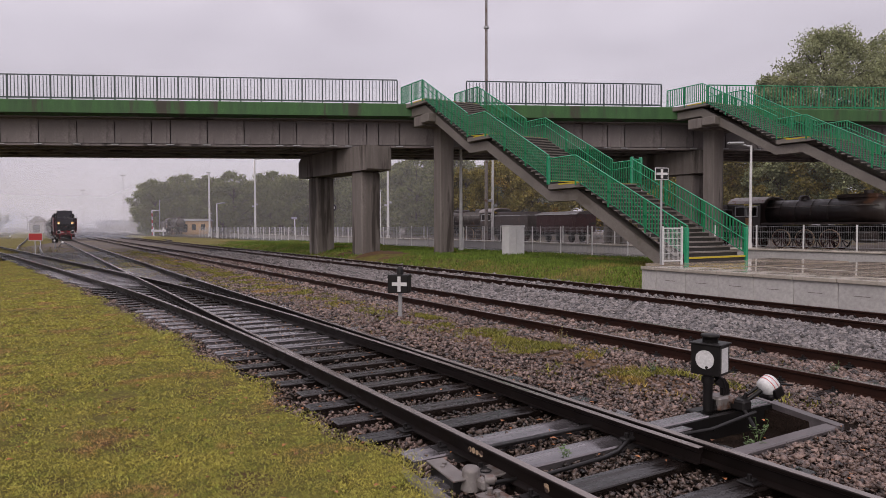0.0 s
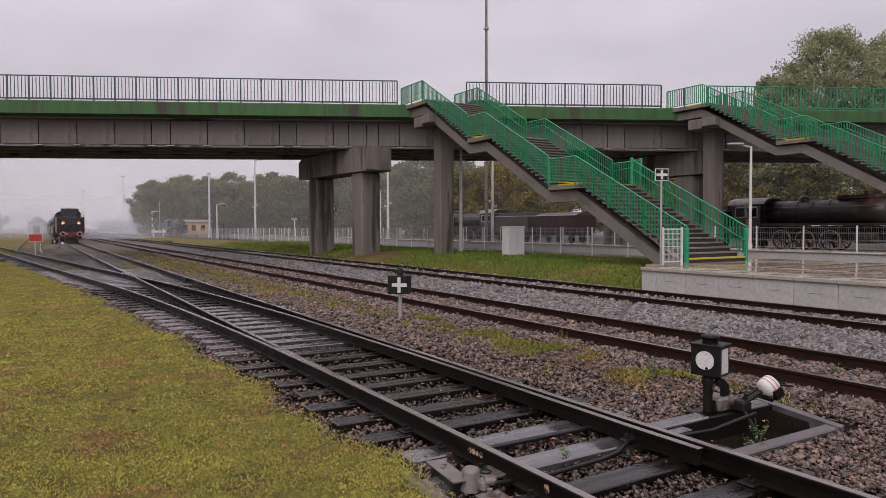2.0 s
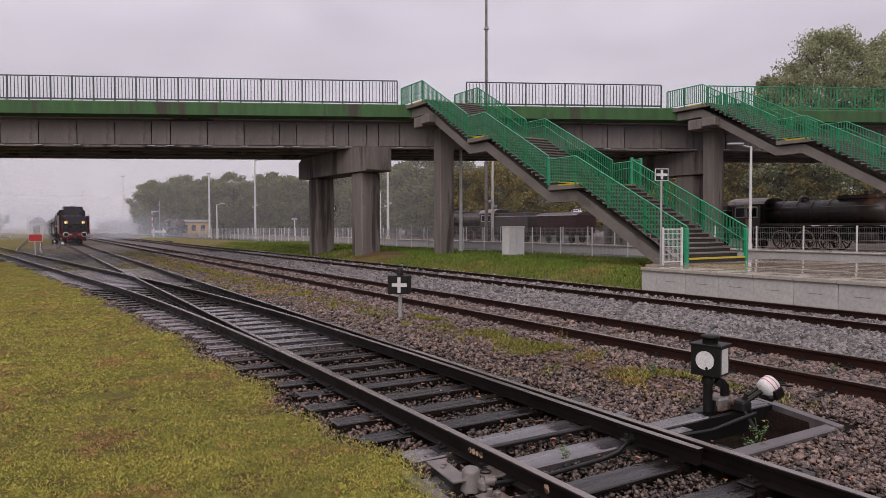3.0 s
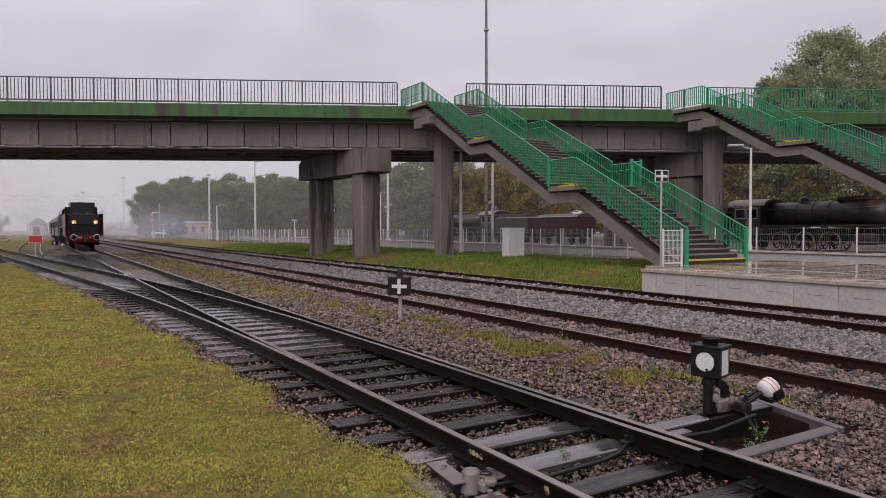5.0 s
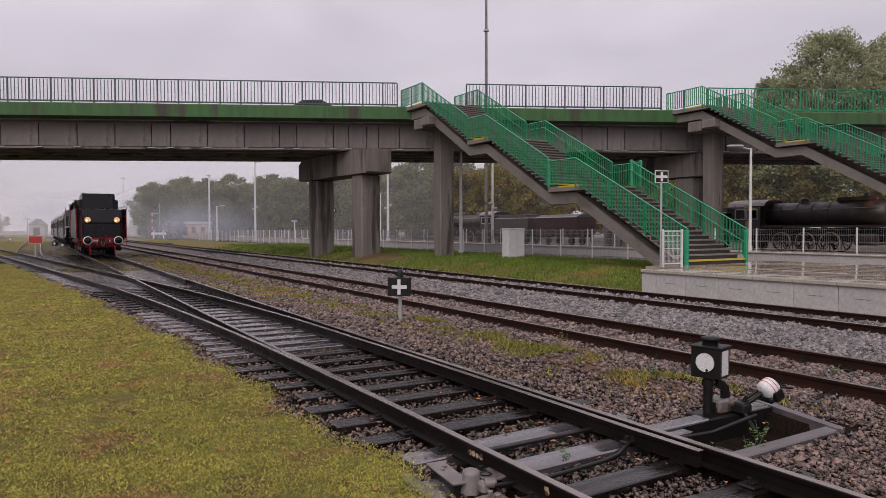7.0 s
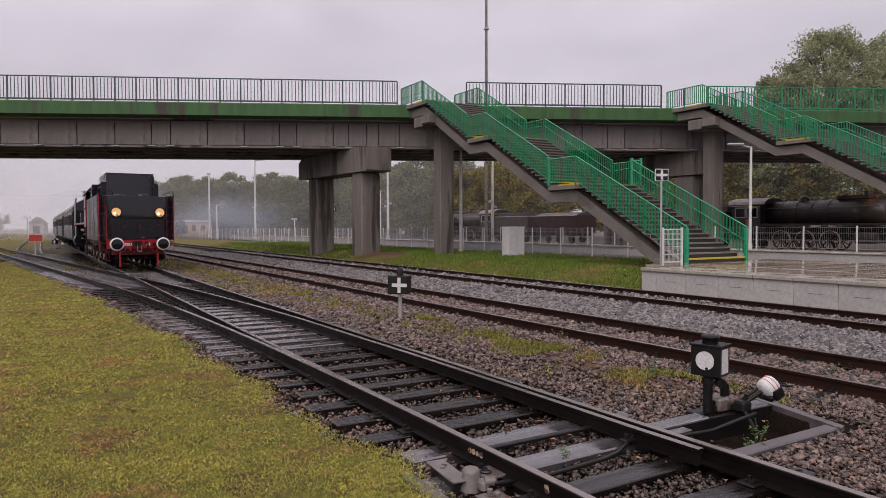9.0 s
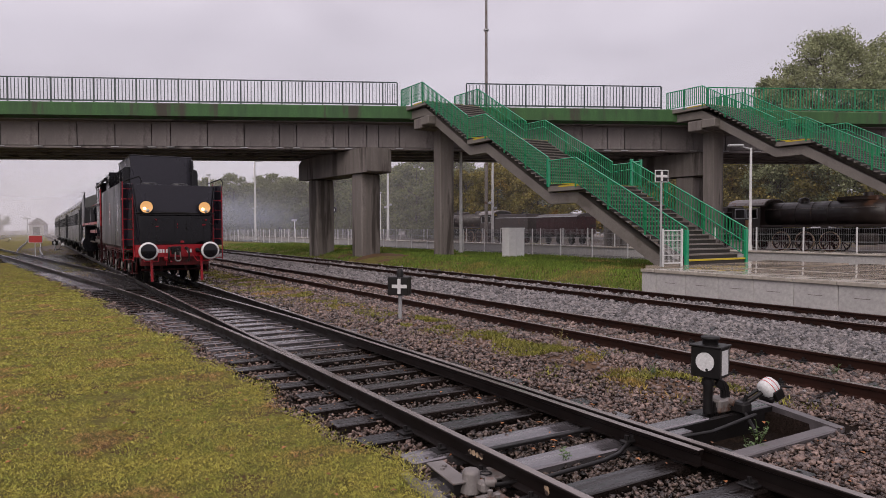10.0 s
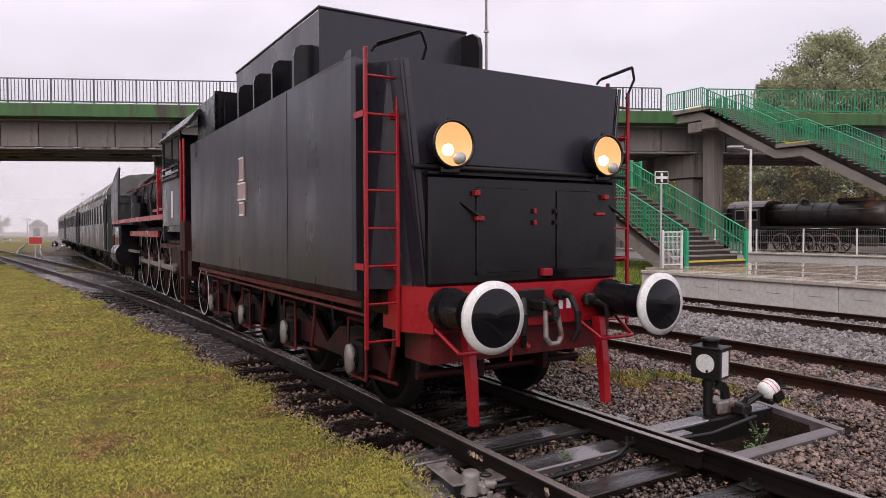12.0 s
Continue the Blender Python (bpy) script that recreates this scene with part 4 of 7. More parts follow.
part("air_valve", MB().tube((0.62, 0, 1.06), (0.62, -0.16, 1.06), 0.04, 8).pipe([(0.62, -0.14, 1.06), (0.72, -0.18, 1.0), (0.74, -0.18, 0.9)], 0.025).cbox(0.56, 0.68, -0.1, -0.03, 1.0, 1.12, 0.02), IRON, tender)
for s in (-1, 1):
    part("guard_iron", MB().prism([(-0.13, 0.90), (-0.03, 0.90), (-0.10, 0.5), (-0.15, 0.13), (-0.21, 0.13), (-0.19, 0.5)], s * 0.72 - 0.035, s * 0.72 + 0.035, "x"), REDPAINT, tender)
    part("shunter_step", MB().pipe([(s * 0.98, -0.02, 0.9), (s * 0.93, -0.3, 0.74), (s * 0.55, -0.3, 0.74), (s * 0.5, -0.02, 0.9)], 0.016), REDPAINT, tender)
part("brake_beam", MB().tube((-0.95, 0.35, 0.46), (0.85, 0.35, 0.46), 0.035, 8).box(-0.42, -0.36, 0.2, 0.4, 0.42, 0.86).box(0.3, 0.36, 0.2, 0.4, 0.42, 0.86), DARKRED, tender)
# underframe shade is in the paint colour, on top of its grime
part("frame", MB().box(-1.15, 1.15, 0.5, 7.5, 0.98, 1.2).box(-1.33, -1.2, 0.6, 7.2, 1.1, 1.19).box(1.2, 1.33, 0.6, 7.2, 1.1, 1.19), DARKRED, tender, "grimy dark red underframe, darkened for the shade under the tank")
part("water_tank_well", MB().cbox(-0.7, 0.7, 0.6, 7.2, 0.62, 1.0, 0.05), GRIMESHADE, tender)
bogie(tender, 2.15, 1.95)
bogie(tender, 6.0, 1.9)
for s in (-1, 1):
    part("lower_rail", MB().box(s * 1.36 - 0.03, s * 1.36 + 0.03, 0.5, 7.0, 1.05, 1.10).tube((s * 1.34, 0.5, 0.98), (s * 1.34, 7.0, 1.0), 0.018, 6), RUSTRED, tender, "dull red rail under the tank")
    part("stay", MB().prism([(3.3, 1.1), (4.5, 1.1), (4.2, 0.95), (3.9, 0.72), (3.7, 0.95)], s * 1.1 - 0.01, s * 1.1 + 0.01, "x").prism([(5.3, 1.1), (6.6, 1.1), (6.0, 0.85)], s * 1.16 - 0.01, s * 1.16 + 0.01, "x"), GRIMESHADE, tender)
PLATE = material("emblem_plate", (0.36, 0.27, 0.27), (0.24, 0.15, 0.15), 0.5, scale=14, fine=60, bump=0.2)
for s in (-1, 1):
    for y0, y1, z0, z1 in ((3.72, 3.92, 2.31, 2.60), (3.64, 3.99, 2.07, 2.29), (3.72, 3.92, 1.88, 2.05)):
        pl = part("emblem_plate", MB().cbox(s * 1.497 - 0.01, s * 1.497 + 0.01, y0, y1, z0, z1, 0.004), PLATE, tender, "pale cast emblem plate")
        part("rim", MB().box(s * 1.508 - 0.004, s * 1.508 + 0.004, y0, y1, z0, z0 + 0.02).box(s * 1.508 - 0.004, s * 1.508 + 0.004, y0, y1, z1 - 0.02, z1), WHITE, pl)

locomotive = thing("locomotive", "black steam locomotive running tender first with red frames and wheels", "locomotive", TRK)
CABROOF = [(-1.5, 3.5), (-1.35, 3.72), (-0.95, 3.92), (-0.4, 4.02), (0.4, 4.02), (0.95, 3.92), (1.35, 3.72), (1.5, 3.5), (1.46, 3.47), (1.3, 3.66), (0.9, 3.86), (0.4, 3.95), (-0.4, 3.95), (-0.9, 3.86), (-1.3, 3.66), (-1.46, 3.47)]
part("cab_roof", MB().prism(CABROOF, 7.2, 10.4, "y"), BLACK, locomotive)
cab = part("cab", MB().box(-1.45, -1.42, 8.2, 10.2, 1.8, 2.72).box(1.42, 1.45, 8.2, 10.2, 1.8, 2.72).box(-1.45, 1.45, 10.17, 10.22, 1.5, 3.7).box(-1.4, 1.4, 7.6, 10.2, 1.68, 1.8), TANKPAINT, locomotive, "black cab side, pale with wet reflections")
# upper cab frame, much darker than the lower cab side
part("cab_frame", MB().box(-1.45, -1.42, 8.2, 8.32, 2.72, 3.52).box(-1.45, -1.42, 10.05, 10.2, 2.72, 3.52).box(1.42, 1.45, 8.2, 8.32, 2.72, 3.52).box(1.42, 1.45, 10.05, 10.2, 2.72, 3.52).box(-1.45, -1.42, 9.1, 9.18, 2.72, 3.52).box(-1.45, -1.42, 8.2, 10.2, 3.44, 3.54), GRIMESHADE, cab, "near-black window frame")
part("cab_louvre", MB().box(-1.47, -1.45, 8.3, 10.15, 2.78, 2.82).box(-1.47, -1.45, 8.3, 10.15, 2.90, 2.94), BLACK, cab)
part("cab_window", MB().box(-1.436, -1.43, 8.45, 9.95, 2.74, 3.5), GLASS, cab)
part("window_sill", MB().box(-1.5, -1.42, 8.3, 10.1, 2.68, 2.74), IRON, cab)
part("number_plate", MB().box(-1.458, -1.452, 9.0, 9.16, 1.95, 2.45), WHITE, cab, "pale narrow plate")
for y in (7.75, 8.05):
    part("handrail", MB().tube((-1.47, y, 1.75), (-1.47, y, 3.3), 0.02), REDPAINT, locomotive)
part("cab_step", MB().box(-1.5, -1.25, 7.6, 8.05, 1.35, 1.86).box(-1.5, -1.1, 8.0, 10.3, 1.36, 1.44).box(-1.5, -1.44, 7.65, 7.72, 0.4, 1.4).box(-1.5, -1.44, 8.0, 8.07, 0.4, 1.4).box(-1.5, -1.3, 7.6, 8.1, 0.5, 0.54).box(-1.5, -1.3, 7.6, 8.1, 0.85, 0.89), DARKRED, locomotive)
part("firebox", MB().prism([(-0.95, 1.4), (-1.0, 2.6), (-0.9, 3.2), (-0.5, 3.55), (0.5, 3.55), (0.9, 3.2), (1.0, 2.6), (0.95, 1.4)], 10.2, 12.6, "y"), BLACK, locomotive)
part("boiler", MB().lathe([(0.0, 12.4), (0.9, 12.4), (0.9, 14.4), (0.905, 14.4), (0.905, 14.46), (0.88, 14.46), (0.88, 16.6), (0.885, 16.66), (0.86, 16.66), (0.86, 18.6), (0.92, 18.6), (0.92, 20.9), (0.75, 21.05), (0, 21.1)], 28, pose(0, 0, 2.66, -90) @ Matrix.Diagonal((1, 1, 1, 1))), BLACK, locomotive, "black boiler and smokebox")
part("dome", MB().lathe([(0.42, 3.4), (0.4, 3.75), (0.3, 3.95), (0.0, 4.02)], 20, pose(0, 14.0, 0)).lathe([(0.4, 3.4), (0.38, 3.7), (0.28, 3.88), (0.0, 3.95)], 20, pose(0, 16.2, 0)), BLACK, locomotive)
part("chimney", MB().lathe([(0.34, 3.45), (0.27, 3.7), (0.26, 4.1), (0.32, 4.15), (0.32, 4.22), (0.22, 4.22), (0.2, 3.6)], 20, pose(0, 19.7, 0)), BLACK, locomotive)
part("steam_pipe", MB().pipe([(-0.85, 10.3, 3.3), (-0.8, 13.0, 3.32), (-0.72, 16.0, 3.3), (-0.7, 18.6, 3.25)], 0.05).pipe([(-0.98, 12.5, 2.0), (-1.0, 12.5, 2.9), (-0.7, 12.6, 3.4)], 0.05), IRON, locomotive, "black pipes along the boiler")
part("boiler_stay", MB().box(-1.06, -0.98, 13.6, 13.72, 2.0, 3.2).box(-1.06, -0.7, 13.6, 13.72, 3.18, 3.28).box(-1.04, -0.96, 12.3, 14.6, 2.2, 2.26), REDPAINT, locomotive, "red stay beside the boiler")
part("top_pipe", MB().tube((-0.62, 10.4, 3.5), (-0.6, 15.6, 3.42), 0.035).tube((-0.74, 10.4, 3.38), (-0.72, 15.6, 3.3), 0.03), REDPAINT, locomotive)
part("sand_pipe", MB().pipe([(-0.93, 15.2, 3.1), (-1.02, 15.2, 2.6), (-1.0, 15.0, 2.05)], 0.03).pipe([(-0.92, 16.8, 3.1), (-1.0, 16.8, 2.6), (-1.0, 17.0, 2.05)], 0.03), IRON, locomotive)
part("boiler_handrail", MB().tube((-1.0, 12.6, 3.0), (-1.0, 20.6, 3.0), 0.022, 6), REDPAINT, locomotive)
for y in (13.2, 14.9, 16.6, 18.3, 20.0):
    part("boiler_band", MB().lathe([(0.9, y - 0.03), (0.925, y - 0.03), (0.925, y + 0.03), (0.9, y + 0.03)], 24, pose(0, 0, 2.66, -90)), IRON, locomotive)
part("safety_valve", MB().tube((-0.2, 12.8, 3.5), (-0.2, 12.8, 3.85), 0.08, 10).tube((0.2, 12.8, 3.5), (0.2, 12.8, 3.85), 0.08, 10), BARESTEEL, locomotive)
part("turret_pipes", MB().pipe([(-0.5, 10.4, 3.5), (-0.9, 10.6, 3.55), (-1.05, 10.9, 3.2), (-1.05, 11.4, 2.4)], 0.035).pipe([(-0.4, 10.6, 3.6), (-0.8, 11.0, 3.6), (-1.02, 11.6, 3.1), (-1.02, 12.0, 2.1)], 0.03), IRON, locomotive)
part("feed_pump", MB().tube((-1.1, 17.3, 2.05), (-1.1, 17.3, 2.75), 0.16, 12).tube((-1.1, 16.6, 2.05), (-1.1, 16.6, 2.5), 0.2, 12), BLACK, locomotive)
for s in (-1, 1):
    part("running_board", MB().box(min(s * 0.85, s * 1.42), max(s * 0.85, s * 1.42), 10.2, 21.2, 2.0, 2.04), BLACK, locomotive)
    part("valance", MB().box(s * 1.42 - 0.01, s * 1.42 + 0.01, 10.2, 21.2, 1.94, 2.05).box(s * 1.2 - 0.02, s * 1.2 + 0.02, 12.5, 18.0, 1.55, 1.7), REDPAINT, locomotive, "red running-board edge")
    part("smoke_deflector", MB().prism([(19.3, 2.06), (21.5, 2.06), (21.5, 2.6), (21.2, 3.2), (20.7, 3.45), (18.9, 3.72), (18.75, 3.68), (19.0, 3.3)], s * 1.4 - 0.02, s * 1.4 + 0.02, "x"), TANKPAINT, locomotive, "upright smoke deflector plate")
    part("cylinder", MB().tube((s * 1.12, 19.0, 0.95), (s * 1.12, 20.6, 0.95), 0.42, 18).tube((s * 1.12, 19.0, 1.5), (s * 1.12, 20.7, 1.5), 0.25, 14).cbox(s * 1.12 - 0.3, s * 1.12 + 0.3, 19.1, 20.5, 0.9, 1.9, 0.06), BLACK, locomotive)
    part("front_step", MB().box(s * 1.38 - 0.03, s * 1.38 + 0.03, 20.9, 21.0, 0.35, 2.0).box(s * 1.38 - 0.03, s * 1.38 + 0.03, 21.4, 21.5, 0.35, 2.0).box(s * 1.38 - 0.1, s * 1.38 + 0.1, 20.9, 21.5, 0.35, 0.38).box(s * 1.38 - 0.1, s * 1.38 + 0.1, 20.9, 21.5, 0.85, 0.88), BLACK, locomotive)
    part("slide_bar", MB().box(s * 1.12 - 0.04, s * 1.12 + 0.04, 16.9, 19.0, 1.05, 1.12), LOCKIRON, locomotive)
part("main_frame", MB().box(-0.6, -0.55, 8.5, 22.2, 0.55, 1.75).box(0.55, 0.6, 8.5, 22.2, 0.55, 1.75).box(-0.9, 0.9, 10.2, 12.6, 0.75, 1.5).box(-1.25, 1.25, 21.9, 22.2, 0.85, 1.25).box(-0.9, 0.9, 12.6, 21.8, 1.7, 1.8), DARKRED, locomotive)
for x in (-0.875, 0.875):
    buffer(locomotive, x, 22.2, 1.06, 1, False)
turning(wheelset(locomotive, 9.45, 0.5, GRIMESHADE, DARKRED, 10, 1.0), 9.45, 0.5)
turning(wheelset(locomotive, 21.0, 0.45, GRIMESHADE, DARKRED, 10, 1.0), 21.0, 0.45)
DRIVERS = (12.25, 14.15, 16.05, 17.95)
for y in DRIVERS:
    turning(wheelset(locomotive, y, 0.875, GRIMESHADE, DARKRED, 14, 1.0), y, 0.875)
RODS = []
for s in (-1, 1):
    rod = part("coupling_rod", MB().cbox(-0.03, 0.03, -0.15, 5.85, -0.06, 0.06, 0.015).tube((-0.05, 0, 0), (0.05, 0, 0), 0.12, 12).tube((-0.05, 1.9, 0), (0.05, 1.9, 0), 0.14, 12).tube((-0.05, 3.8, 0), (0.05, 3.8, 0), 0.14, 12).tube((-0.05, 5.7, 0), (0.05, 5.7, 0), 0.12, 12), LOCKIRON, locomotive, "dull steel coupling rod")
    RODS.append((rod, s))


def coach():
    c = thing("passenger_coach", "dark grey-green passenger coach with a rounded roof and long windows", "coach", TRK, "coaches of the train")
    L = 19.6
    part("lower_side", MB().box(-1.42, 1.42, 0, L, 0.95, 2.0), COACHPAINT, c)
    part("upper_side", MB().box(-1.42, 1.42, 0, L, 2.75, 3.02).box(-1.36, 1.36, 0.05, L - 0.05, 2.0, 2.75), COACHPAINT, c)
    part("roof", MB().prism([(-1.45, 3.02), (-1.4, 3.25), (-1.15, 3.55), (-0.7, 3.78), (0, 3.86), (0.7, 3.78), (1.15, 3.55), (1.4, 3.25), (1.45, 3.02)], -0.05, L + 0.05, "y", True), COACHROOF, c, "grey wet rounded roof")
    part("end_gangway", MB().cbox(-0.6, 0.6, -0.35, 0.0, 1.1, 3.3, 0.05), GRIMESHADE, c)
    part("underframe", MB().box(-1.2, 1.2, 0.3, L - 0.3, 0.8, 0.95).cbox(-0.9, 0.9, 6, 9, 0.4, 0.8, 0.04).cbox(-0.9, 0.9, 11, 13, 0.45, 0.8, 0.04), GRIMESHADE, c)
    pillar = MB().box(-0.03, 0.03, -0.14, 0.14, 2.0, 2.75).mesh("window_pillar", COACHPAINT)
    pane = MB().box(-0.005, 0.005, 0.16, 1.36, 2.02, 2.73).mesh("window", GLASS)
    for s in (-1, 1):
        for i in range(13):
            piece("window_pillar", pillar, c, pose(s * 1.39, 0.5 + i * 1.55, 0))
            if i < 12:
                piece("window", pane, c, pose(s * 1.38, 0.5 + i * 1.55, 0))
    for s in (-1, 1):
        for y in (0.35, L - 1.25):
            part("door", MB().cbox(s * 1.43 - 0.02, s * 1.43 + 0.02, y, y + 0.85, 1.0, 2.9, 0.01), GRIMESHADE, c)
    for x in (-0.875, 0.875):
        buffer(c, x, 0.0, 1.06, -1, False)
    for y in (3.2, L - 3.2):
        bogie(c, y, 2.5, 0.47, GRIMESHADE)
    return c


COACHES = []
for k in range(3):
    COACHES.append((coach(), 23.0 + k * 20.8))
# ---------------------------------------------------------------- turnout gear and trackside things
def bearers():
    """Timber sleepers: 0.24 m wide, their tops just under the rail foot."""
    me = MB().cbox(-0.5, 0.5, -0.12, 0.12, -0.30, -0.152, 0.008).mesh("sleeper", SLEEPER)
    st = MB().cbox(-0.5, 0.5, -0.13, 0.13, -0.30, -0.148, 0.012).mesh("sleeper", SHINESTEEL)
    random.seed(4)
    v = 1.15 - 0.6 * 14
    while v < 58:
        d = branch(v)
        a, b = -1.3 - d - random.uniform(-0.08, 0.16), 1.3 + random.uniform(-0.08, 0.1)
        steel = 3.6 < v < 5.0 or 10 < v < 16.5
        # far turnout sleepers get the bright material to imitate grazing sky reflection
        if 23 < v < 34:
            steel = True
        j = random.uniform(-0.05, 0.05)
        piece("sleeper", st if steel else me, track_1, pose((a + b) / 2 + j, v, 0, 0, 0, random.uniform(-0.8, 0.8)) @ Matrix.Diagonal((b - a, 1, 1, 1)))
        v += 0.6
    for trk, c, v1 in ((track_2, 4.68, 60), (track_3, 9.58, 60)):
        v = 1.0 - 0.62 * 13
        while v < v1:
            piece("sleeper", me, trk, pose(c + random.uniform(-0.04, 0.04), v, random.uniform(-0.012, 0.008), 0, 0, random.uniform(-1, 1)) @ Matrix.Diagonal((2.55, 1, 1, 1)))
            v += 0.62
    # iron chairs with bolts where the rails sit on the timbers
    chair = MB().cbox(-0.16, 0.16, -0.07, 0.07, -0.152, -0.135, 0.006)
    for s in (-1, 1):
        chair.tube((s * 0.105, 0, -0.14), (s * 0.105, 0, -0.085), 0.017, 6).cbox(s * 0.085 - 0.03, s * 0.085 + 0.03, -0.035, 0.035, -0.138, -0.115, 0.006)
    ch = chair.mesh("rail_chair", IRON)
    v = 1.15
    while v < 22:
        d = branch(v)
        for u in {round(G, 3), round(-G - d, 3)} | ({round(G - d, 3), round(-G, 3)} if d > 0.25 else set()):
            piece("rail_chair", ch, track_1, pose(u, v, 0))
        v += 0.6
    v = 1.0
    while v < 18:
        for c, trk in ((4.68, track_2), (9.58, track_3)):
            for s in (-1, 1):
                piece("rail_chair", ch, trk, pose(c + s * G, v, 0))
        v += 0.62


bearers()


stand = thing("point_lever_stand", "black point lever stand with a white-marked lantern", "point lantern", TRK @ pose(1.98, 4.32, -0.16))
TURN = pose(0.03, 0.0, -0.03, 0, 0, -76)
part("lantern_box", MB().cbox(-0.145, 0.145, -0.12, 0.12, 0.42, 0.72, 0.008, TURN).cbox(-0.16, 0.16, -0.135, 0.135, 0.715, 0.735, 0.006, TURN), IRON, stand, "black sheet-metal lantern box")
part("lantern_cap", MB().lathe([(0.075, 0.70), (0.075, 0.75), (0.09, 0.755), (0.09, 0.78), (0.03, 0.79), (0, 0.79)], 16, pose(0.03, 0.0, 0)), IRON, stand)
part("white_disc", MB().tube((0, -0.1205, 0.575), (0, -0.126, 0.575), 0.092, 28, m=TURN), WHITE, stand, "white round mark")
part("spy_hole", MB().tube((0.02, -0.126, 0.50), (0.02, -0.130, 0.50), 0.014, 10, m=TURN), IRON, stand)
part("white_bar", MB().box(0.1455, 0.149, -0.075, 0.075, 0.45, 0.69, TURN), WHITE, stand, "white upright bar")
part("stem", MB().tube((0, 0, 0.0), (0, 0, 0.44), 0.045, 12).tube((0, 0, 0.30), (0, 0, 0.36), 0.06, 12).pipe([(0.09, -0.03, 0.36), (0.16, -0.03, 0.32), (0.2, -0.03, 0.22), (0.19, -0.03, 0.1), (0.12, -0.03, 0.0)], 0.03, 8).cbox(-0.03, 0.1, -0.04, 0.04, 0.0, 0.14, 0.01), IRON, stand)
part("bracket_plate", MB().prism([(0.04, 0.02), (0.24, 0.02), (0.27, 0.16), (0.25, 0.27), (0.18, 0.335), (0.10, 0.345), (0.05, 0.31), (0.10, 0.27), (0.16, 0.24), (0.17, 0.16), (0.12, 0.12), (0.05, 0.13)], -0.055, -0.025, "y"), IRON, stand, "black curved bracket plate")
part("hinge_block", MB().cbox(0.05, 0.30, -0.10, 0.08, 0.02, 0.16, 0.02).tube((0.22, -0.15, 0.12), (0.22, 0.1, 0.12), 0.035, 10), LOCKIRON, stand, "rust-stained hinge casting")
part("base_plate", MB().cbox(-0.16, 0.36, -0.16, 0.14, -0.01, 0.025, 0.008).cbox(0.04, 0.3, -0.08, 0.06, 0.02, 0.1, 0.02), IRON, stand)
lever = part("lever", MB().tube((0.24, -0.16, 0.06), (0.52, -0.32, 0.28), 0.022, 8).cbox(0.2, 0.34, -0.26, -0.1, 0.03, 0.14, 0.02).tube((0.26, -0.18, 0.1), (0.16, -0.42, -0.1), 0.02, 8), IRON, stand)
HEFT = pose(0.50, -0.31, 0.265, 0, 62, -14)
part("side_bar", MB().tube((0.22, -0.10, 0.06), (0.50, -0.27, 0.29), 0.016, 6).tube((0.30, -0.16, 0.05), (0.33, -0.2, 0.20), 0.022, 6), IRON, lever)
part("weight", MB().lathe([(0, -0.075), (0.07, -0.07), (0.092, -0.045), (0.1, 0.0), (0.1, 0.06), (0.088, 0.078), (0, 0.08)], 24, HEFT), WHITE, lever, "white painted rounded weight")
part("weight_shoe", MB().cbox(0.0, 0.12, -0.106, 0.106, -0.035, 0.086, 0.015, HEFT).cbox(0.045, 0.11, -0.09, 0.09, -0.085, -0.03, 0.015, HEFT), IRON, lever, "black lower half of the weight")
for z in (0.0, 0.042):
    part("weight_stripe", MB().lathe([(0.097, z - 0.004), (0.1018, z - 0.003), (0.1018, z + 0.003), (0.097, z + 0.004)], 24, HEFT), SIGNRED, lever, "thin red stripe")
part("lever_tail", MB().tube((0.56, -0.34, 0.29), (0.74, -0.42, 0.27), 0.012, 6), IRON, lever)
LOCKTIMBER = material("weathered_timber", (0.15, 0.13, 0.135), (0.06, 0.05, 0.05), 0.45, scale=5, fine=40, bump=0.4, depth=0.004)
pit = thing("lever_pit", "wet black steel frame round the point lever pit", "pit frame", TRK, kind="structure")
# the far beam's brighter material imitates its lit look; the others stay darker
part("side_beam", MB().cbox(1.05, 2.95, 4.18, 4.36, -0.32, -0.135, 0.012), SHINESTEEL, pit)
part("side_beam", MB().cbox(1.05, 2.62, 3.36, 3.50, -0.32, -0.15, 0.012), LOCKTIMBER, pit)
part("end_beam", MB().add([(2.55, 3.34, -0.14), (2.66, 3.36, -0.14), (2.93, 4.36, -0.13), (2.82, 4.37, -0.13), (2.55, 3.34, -0.4), (2.66, 3.36, -0.4), (2.93, 4.36, -0.4), (2.82, 4.37, -0.4)], [(0, 1, 2, 3), (0, 4, 5, 1), (1, 5, 6, 2), (2, 6, 7, 3), (3, 7, 4, 0)]), LOCKTIMBER, pit)
# the floor's near-black colour carries the shade down in the pit
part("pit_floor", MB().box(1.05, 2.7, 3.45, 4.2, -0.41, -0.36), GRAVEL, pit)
part("pit_wall", MB().box(1.05, 2.85, 4.14, 4.17, -0.42, -0.14), IRON, pit)
rods = thing("point_rods", "black steel rods and stretcher bars working the points", "point rodding", TRK)
part("drive_rod", MB().pipe([(2.2, 3.95, -0.1), (1.5, 3.9, -0.14), (0.95, 3.98, -0.15), (0.60, 4.03, -0.115), (0.50, 3.985, -0.12), (0.32, 3.90, -0.135), (0.12, 3.86, -0.14), (-0.45, 3.82, -0.14), (-0.70, 3.80, -0.14)], 0.018, 8), IRON, rods)
part("stretcher_bar", MB().cbox(-0.7, 0.66, 4.5, 4.56, -0.15, -0.12, 0.006), IRON, rods)
